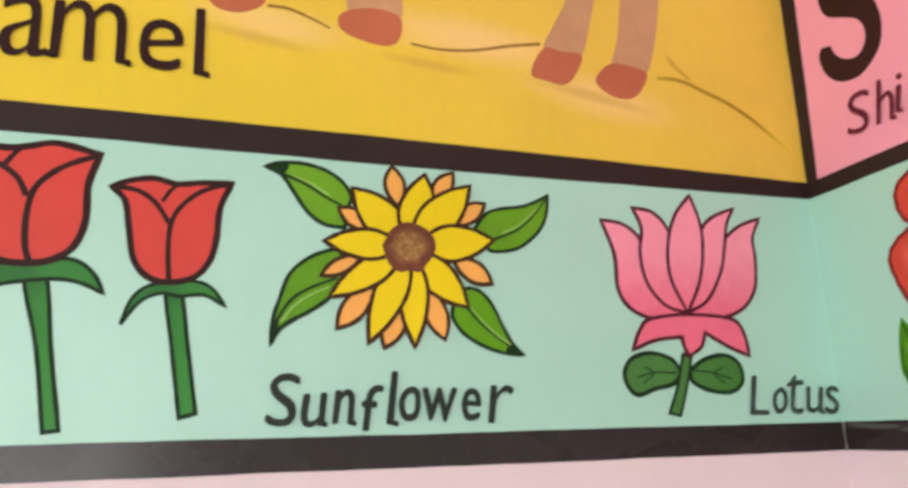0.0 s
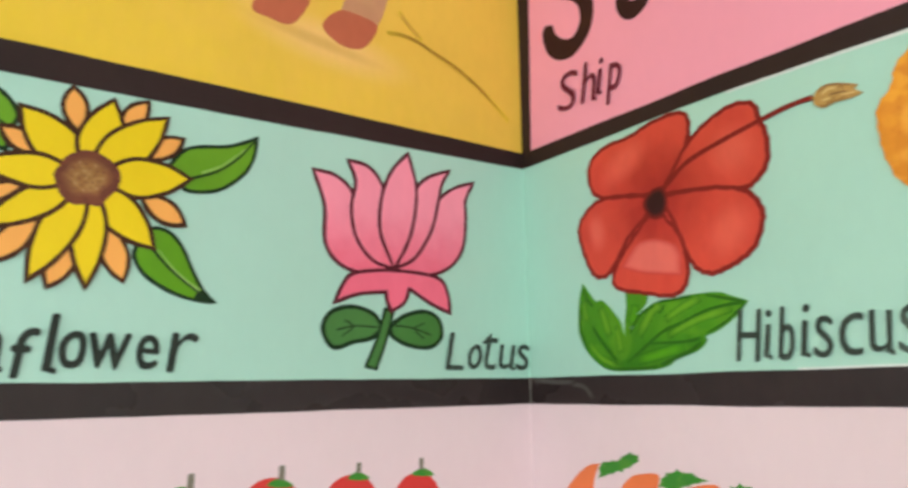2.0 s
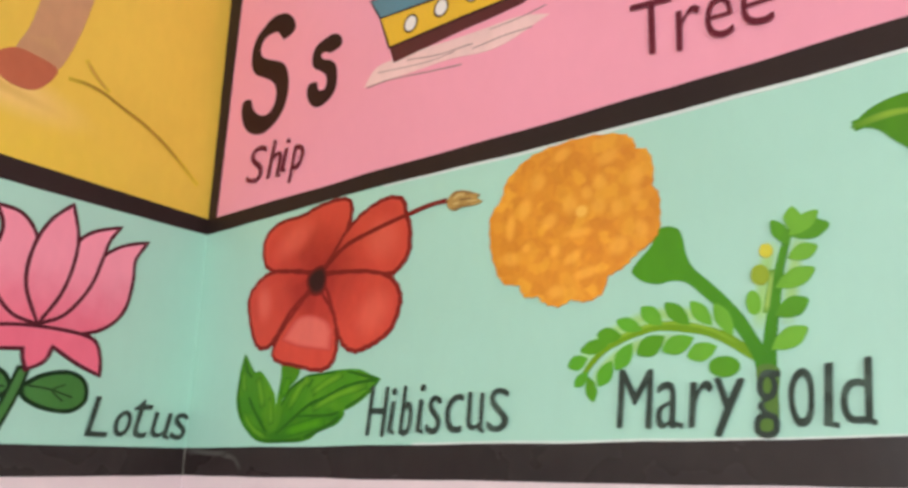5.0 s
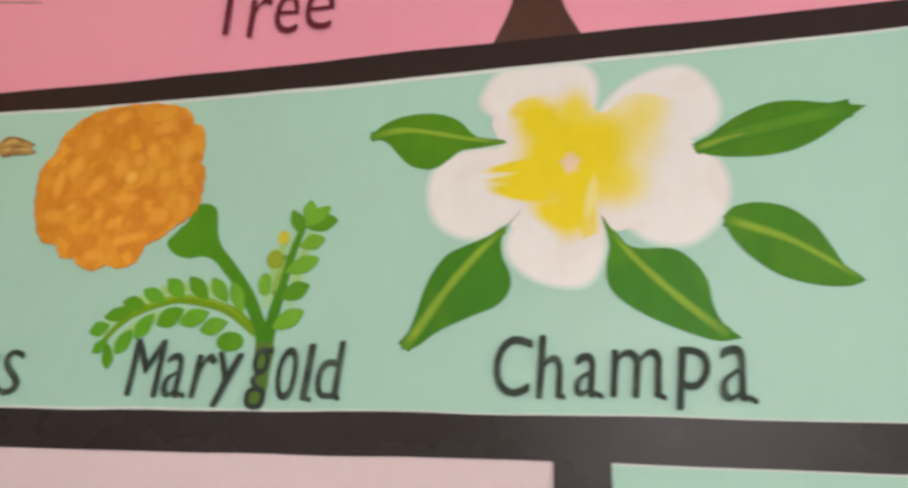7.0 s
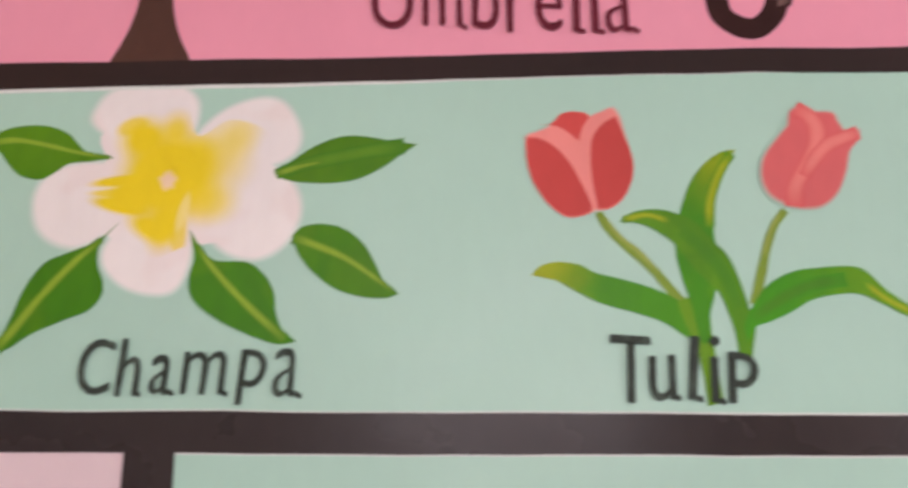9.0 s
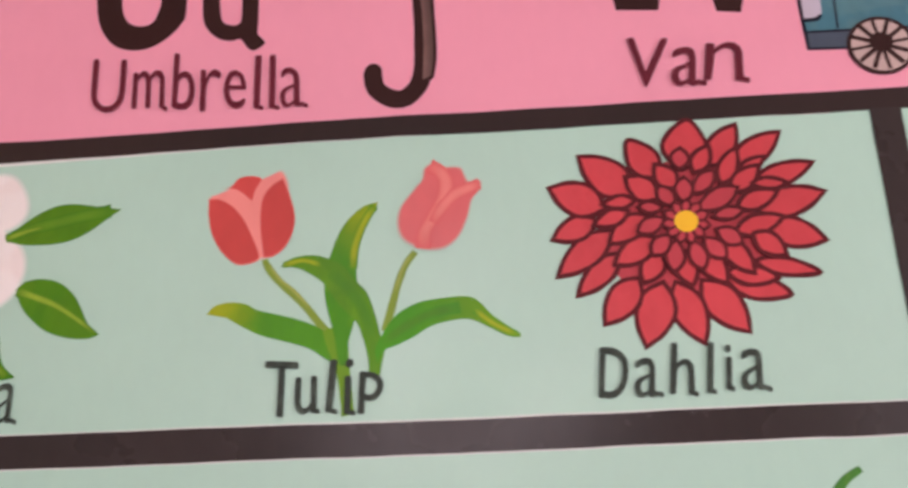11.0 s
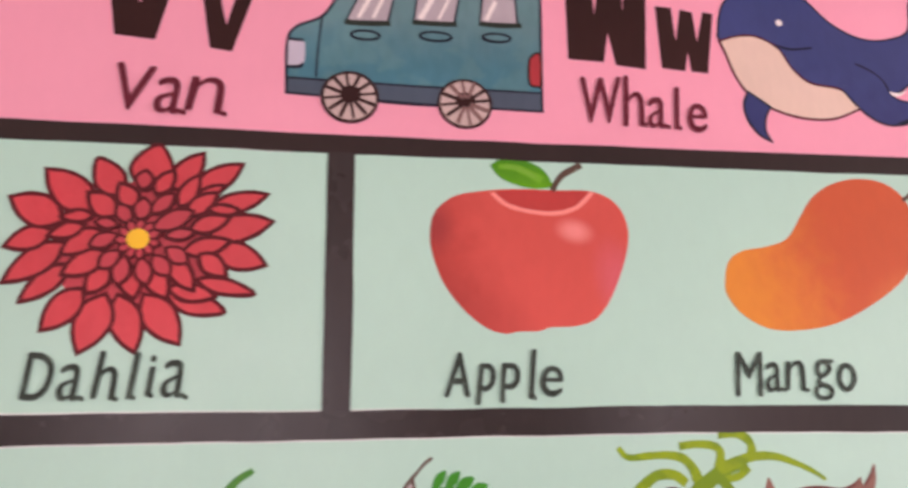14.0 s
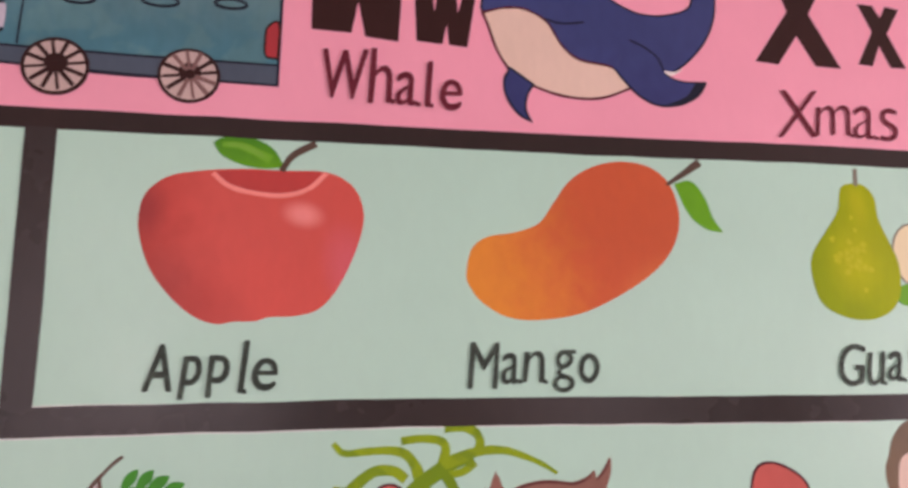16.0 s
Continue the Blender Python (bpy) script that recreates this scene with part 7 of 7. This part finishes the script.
p = picture("apple_picture", "B", 342.2, 170.5, "painted red apple with a pale rim line and green leaf")
fill(p, "fruit", APPLE, [(-17.8, 4.2), (-17, 8.7), (-13.6, 11.9), (-8.1, 13.2), (-1.5, 13.8), (5.3, 13.8), (12.2, 13.9), (16.4, 12.2), (18.6, 9.1), (19.1, 5), (17.6, -0.6), (14.7, -6.7), (11.7, -10.1), (7.9, -11.3), (3.7, -11.5), (1.3, -12.2), (-2.2, -12.3), (-4.7, -12.7), (-8, -11.7), (-11.6, -8.9), (-15, -4.7), (-16.9, -0.4)])
fill(p, "cup", APPLE_DARK, [(-6, 13), (-0.5, 13.6), (6.3, 13.7), (12, 13.8), (9.3, 10.9), (5.4, 9.7), (0.6, 9.9), (-3.5, 11.1)])
stroke(p, "rim", APPLE_PINK, [(-6.4, 12.9), (-3.7, 10.7), (0.6, 9.6), (5.4, 9.4), (9.5, 10.7), (12.6, 13.7)], 0.85)
blend_in(APPLE, (238, 140, 136), 8.8, 6.1, 4.6, 3.0, -10, 0.95)
blend_in(APPLE, (158, 54, 50), -9.5, -9, 15, 8, -25, 0.35)
blend_in(APPLE, (214, 100, 116), 17, -3.6, 6, 11, 15, 0.6)
blend_in(APPLE, (140, 48, 50), -16.9, 6.4, 5, 7, 0, 0.6)
fill(p, "leaf", APPLE_LEAF, [(-6.6, 18.2, 1), (-4.8, 19.3), (-0.6, 19.5), (3.4, 17.7), (5.4, 14.4, 1), (1.4, 14), (-2.5, 14.8), (-5.2, 16.2)])
soft_stroke(p, "leaf_light", LEAF_PALE, [(-5.1, 18), (-1.6, 17.8), (3.1, 15.6)], 1.4, into=APPLE_LEAF, taper=(0.6, 1))
stroke(p, "stalk", STALK_DARK, [(4.9, 13.7), (6.8, 16.6), (10.7, 19)], 1.3, taper=(0.8, 1.0))
word("Apple", "B", 326.7, 147.0, -0.1, -1.7, 0.42, [(-0.1, -0.0, 4.5, 7.6), (5.3, -1.3, 3.5, 7.0), (9.5, -1.0, 3.6, 6.8), (14.5, -0.5, 1.5, 8.7), (16.6, 0.0, 4.1, 5.3)], slant=0.08, mat=INK_THIN)

p = picture("mango_picture", "B", 399.9, 171.9, "painted orange and red mango with a green leaf")
fill(p, "fruit", MANGO, [(-20.3, -4.7), (-19.2, -0.4), (-16.2, 1.8), (-11, 2.8), (-6.5, 4.6), (-3.4, 8.7), (-0.3, 12.8), (4.3, 15.8), (10.2, 17.2), (16.2, 16.4), (20.2, 13.1), (21.8, 7.4), (20.6, 1.7), (16.6, -3.4), (9.9, -7.9), (1.7, -11.7), (-6.1, -13.1), (-12.5, -12.8), (-17.3, -10.3), (-19.8, -7.2)])
blend_in(MANGO, (212, 112, 62), 15, -6.5, 11, 5.5, 35, 0.6)
stroke(p, "stalk", STALK_DARK, [(19.6, 13), (23.2, 15.3), (26.9, 17.9)], 1.4, taper=(0.5, 1.2))
fill(p, "leaf", APPLE_LEAF, [(21.2, 13.3, 1), (24.8, 14), (27.5, 10.8), (28.9, 6.9), (30.9, 3.9, 1), (27.2, 4.6), (23.8, 7.4)])
word("Mango", "B", 379.5, 146.7, 0.2, -2.4, 0.39, [(-0.1, -0.0, 5.6, 8.1), (5.8, 0.8, 3.9, 5.4), (9.7, 0.7, 4.7, 5.8), (15.4, -0.8, 4.3, 7.5), (20.2, 0.7, 4.0, 5.3)], slant=0.06, mat=INK_THIN)

p = picture("guava_picture", "B", 460.1, 172.2, "painted yellow-green guava with a cut half behind it")
disc(p, "half", CREAM_GUAVA, (13.7, 0.1), 5.2, ry=6.6, ink=STALK, width=0.4)
fill(p, "leaf", APPLE_LEAF, [(8, -8.1, 1), (9.8, -6.1), (13.1, -5.9), (17.1, -6.8), (15.3, -9.7), (9.7, -10.1)])
fill(p, "fruit", GUAVA, [(-2, 13.7), (0.9, 14.8), (3.6, 14.4), (5.7, 12), (6.1, 7.4), (8.1, 2.6), (9.7, -2.1), (9.1, -8), (6.1, -11.6), (1.2, -13.1), (-4, -12.6), (-8.9, -10), (-10.6, -4.8), (-10.1, -0.2), (-6.5, 4.6), (-3.3, 8.9)])
stroke(p, "stalk", STALK, [(1.6, 14.3), (1.9, 18)], 0.9)
blend_in(GUAVA, (174, 180, 8), -0.6, -1.5, 8.5, 11, 0, 0.8, 0.2)
blend_in(GUAVA, (182, 184, 8), 1.6, 10, 3, 6, 8, 0.6, 0.2)
rnd = random.Random(8)
for k in range(26):
    disc(p, "dab", GUAVA_LIGHT, (rnd.gauss(-1.2, 2.3), rnd.gauss(-1.0, 3.4)), rnd.uniform(0.5, 1.1), n=10, rough=0.6, feather=0.9, into=GUAVA_MID)
    LAYER[p] -= STEP * 0.65
word("Guava", "B", 452.7, 146.3, -0.4, -8.2, 0.40, [(-0.1, -0.0, 5.8, 8.2), (6.2, 0.1, 4.5, 6.7), (10.9, 0.7, 4.4, 6.1), (15.8, 0.7, 4.6, 6.2), (21.0, 0.7, 4.9, 6.2)], slant=0.04, mat=INK_THIN)

# north wall: tops of the vegetables below the border

p = picture("brinjal_picture", "B", 218.6, 131.6, "painted dark green and purple vegetable top")
fill(p, "fruit", BRINJAL, [(-6.4, 0.9), (-4.3, 2.5), (-0.5, 3.1), (3, 2.5), (5.4, 1.2), (5.3, -3.5), (0, -5.1), (-5.1, -3.4)])

p = picture("pumpkin_picture", "B", 286.0, 129.2, "painted orange pumpkin with a green stalk")
disc(p, "fruit", PUMPKIN, (0.1, -2.2), 6.6, ry=5.6, n=28)
fill(p, "cap", VEG_GREEN, [(5.4, 1.4), (6.7, 3.2), (8.9, 3.7), (10.4, 2.3), (10.3, -1.1), (6.8, -1)])
stroke(p, "stalk", VEG_GREEN, [(6.2, 3.6), (7.7, 5.3), (10, 6.7)], 1.5, taper=(1,0.6))

p = picture("turnip_picture", "B", 321.5, 129.4, "painted turnip with a bent grey stalk and ferny leaves")
fill(p, "root", TURNIP, [(-2.6, 0.8), (-1.3, 3.1), (-0.0, 4.3, 1), (0.3, 2.7), (1.2, 0.7)])
disc(p, "bulb", BERRY, (-3.5, 0.4), 1.6, ry=1.5)
stroke(p, "stalk", STALK_BROWN, [(3.0, 7.9), (1.7, 6.9), (0.5, 5.6), (-1.3, 3.5), (-2.5, 1.0)], 0.65, taper=(0.8, 1))
stroke(p, "stalk", STALK_BROWN, [(-0.2, 4.6), (0.1, 2.9), (0.9, 0.7)], 0.57)
stroke(p, "rib", FERN, [(0.6, 2.3), (2.9, 2.9), (6.4, 3.0), (9.5, 2.4), (13.0, 1.6), (16.3, 0.3)], 0.47)
petal(p, "leaflet", FERN, (3.0, 2.8), (5.3, 5.9), 0.22, fat=0.55, blunt=1, n=3)
petal(p, "leaflet", FERN, (5.2, 2.9), (7.6, 5.7), 0.24, fat=0.55, blunt=1, n=3)
petal(p, "leaflet", FERN, (6.8, 2.7), (10.0, 4.7), 0.25, fat=0.55, blunt=1, n=3)
petal(p, "leaflet", FERN, (8.9, 2.1), (12.3, 3.5), 0.26, fat=0.55, blunt=1, n=3)
petal(p, "leaflet", FERN, (10.3, 1.1), (14.7, 2.1), 0.22, fat=0.55, blunt=1, n=3)
petal(p, "leaflet", FERN, (13.1, 0.3), (16.4, 0.3), 0.24, fat=0.55, blunt=1, n=3)
petal(p, "leaflet", FERN, (2.9, 3.0), (3.8, 0.5), 0.44, fat=0.55, blunt=1, n=3)
petal(p, "leaflet", FERN, (6.1, 3.0), (6.4, 0.5), 0.46, fat=0.55, blunt=1, n=3)
petal(p, "leaflet", FERN, (9.1, 2.6), (8.9, 0.2), 0.61, fat=0.55, blunt=1, n=3)
petal(p, "leaflet", FERN, (12.4, 1.7), (11.5, -0.3), 0.52, fat=0.55, blunt=1, n=3)

p = picture("radish_picture", "B", 369.5, 129.6, "painted radish with long yellow-green leaves")
disc(p, "root", TOMATO_DULL, (-3.6, -0.5), 2.7, ry=2.4, ink=INK_PLUM, width=0.45)
stroke(p, "leaf", RADISH_LEAF, [(-12.8, 8.7), (-11.0, 7.1), (-7.1, 7.3), (-3.2, 7.3), (-0.8, 6.6), (0.8, 4.7), (1.5, 2.6)], 1.81, taper=(0.5, 1.1))
stroke(p, "leaf", RADISH_LEAF, [(-12.8, 1.0), (-10.5, 0.9), (-8.2, 2.7), (-5.8, 4.1), (-2.8, 4.0), (-0.8, 2.6)], 1.90, taper=(1, 0.9))
stroke(p, "leaf", RADISH_LEAF, [(-1.6, 8.8), (1.7, 9.1), (5.0, 8.7), (6.0, 7.3), (5.2, 4.6)], 1.64, taper=(0.8, 1))
stroke(p, "leaf", RADISH_LEAF_DARK, [(-1.1, -1.1), (1.6, 1.5), (3.8, 3.1), (6.5, 4.7), (10.6, 6.2)], 3.00, taper=(1, 0.7))
stroke(p, "leaf", RADISH_LEAF, [(5.8, 10.7), (8.9, 10.8), (11.1, 10.0), (12.0, 8.3), (11.3, 6.5)], 1.55)
stroke(p, "leaf", RADISH_LEAF, [(5.2, 4.7), (8.8, 5.9), (12.0, 6.8), (16.1, 6.8), (19.8, 5.7), (23.0, 4.3), (25.6, 2.7)], 1.77, taper=(1.2, 0.35))
stroke(p, "leaf", RADISH_LEAF, [(5.6, 3.0), (8.8, 3.5), (11.1, 5.0)], 1.30)
stroke(p, "leaf", RADISH_LEAF_DARK, [(4.8, 3.9), (6.5, 2.2), (7.4, 0.5), (8.4, -1.4)], 1.82)

p = picture("root_picture", "B", 394.5, 128.3, "painted brown root with two pointed shoots")
fill(p, "root", ROOT_BROWN, [(-12.4, 2.3, 1), (-11.7, 1.6), (-10.9, 3.6), (-10.4, 4.6, 1), (-9.8, 3.6), (-9.3, 2.3), (-8.2, 0.9), (-6.8, 1.7), (-4.5, 2.4), (-1.7, 2.7), (1.1, 2.5), (3.5, 2.2), (5.9, 2.9), (7.5, 4.2, 1), (7.8, 2.6, 1), (9.4, 4.4), (10.6, 6.5, 1), (10.6, 4.1), (9.9, 2.0), (8.8, -0.6, 1), (-11.9, 0.0, 1)])
soft_stroke(p, "root_shade", KEEL, [(-8.2, 0.8), (-6.8, 1.6), (-4.5, 2.3), (-1.7, 2.6), (1.1, 2.4), (3.5, 2.1), (5.9, 2.8), (7.5, 4.0)], 0.54, into=ROOT_BROWN)
soft_stroke(p, "root_shade", KEEL, [(7.8, 2.5), (9.4, 4.3), (10.5, 6.1)], 0.46, into=ROOT_BROWN)

p = picture("berry_picture", "B", 436.7, 127.5, "painted red berry top")
fill(p, "fruit", BERRY, [(-4.5, 0.1), (-3.3, 4), (-0.8, 5.2), (2.5, 4.5), (6.2, 2.2), (7.5, -1), (5.8, -7.4), (-3.7, -6.9)], ink=INK_PLUM, width=0.4)

p = picture("brown_picture", "B", 467.3, 131.6, "plain brown painted shape with a beige middle")
fill(p, "shape", SHAPE_BROWN, [(-0.6, 7.8), (-3.9, 4.8), (-5.1, 1.8), (-6.3, -1.1), (-5.8, -5.2), (-3.5, -10.5), (6.8, -11), (9.7, 6.2), (4.6, 8.1)])
fill(p, "middle", CREAM, [(-3, 0.1), (1, 2.1), (4.6, -0.2), (3.2, -8.7), (-3.2, -8.4)])
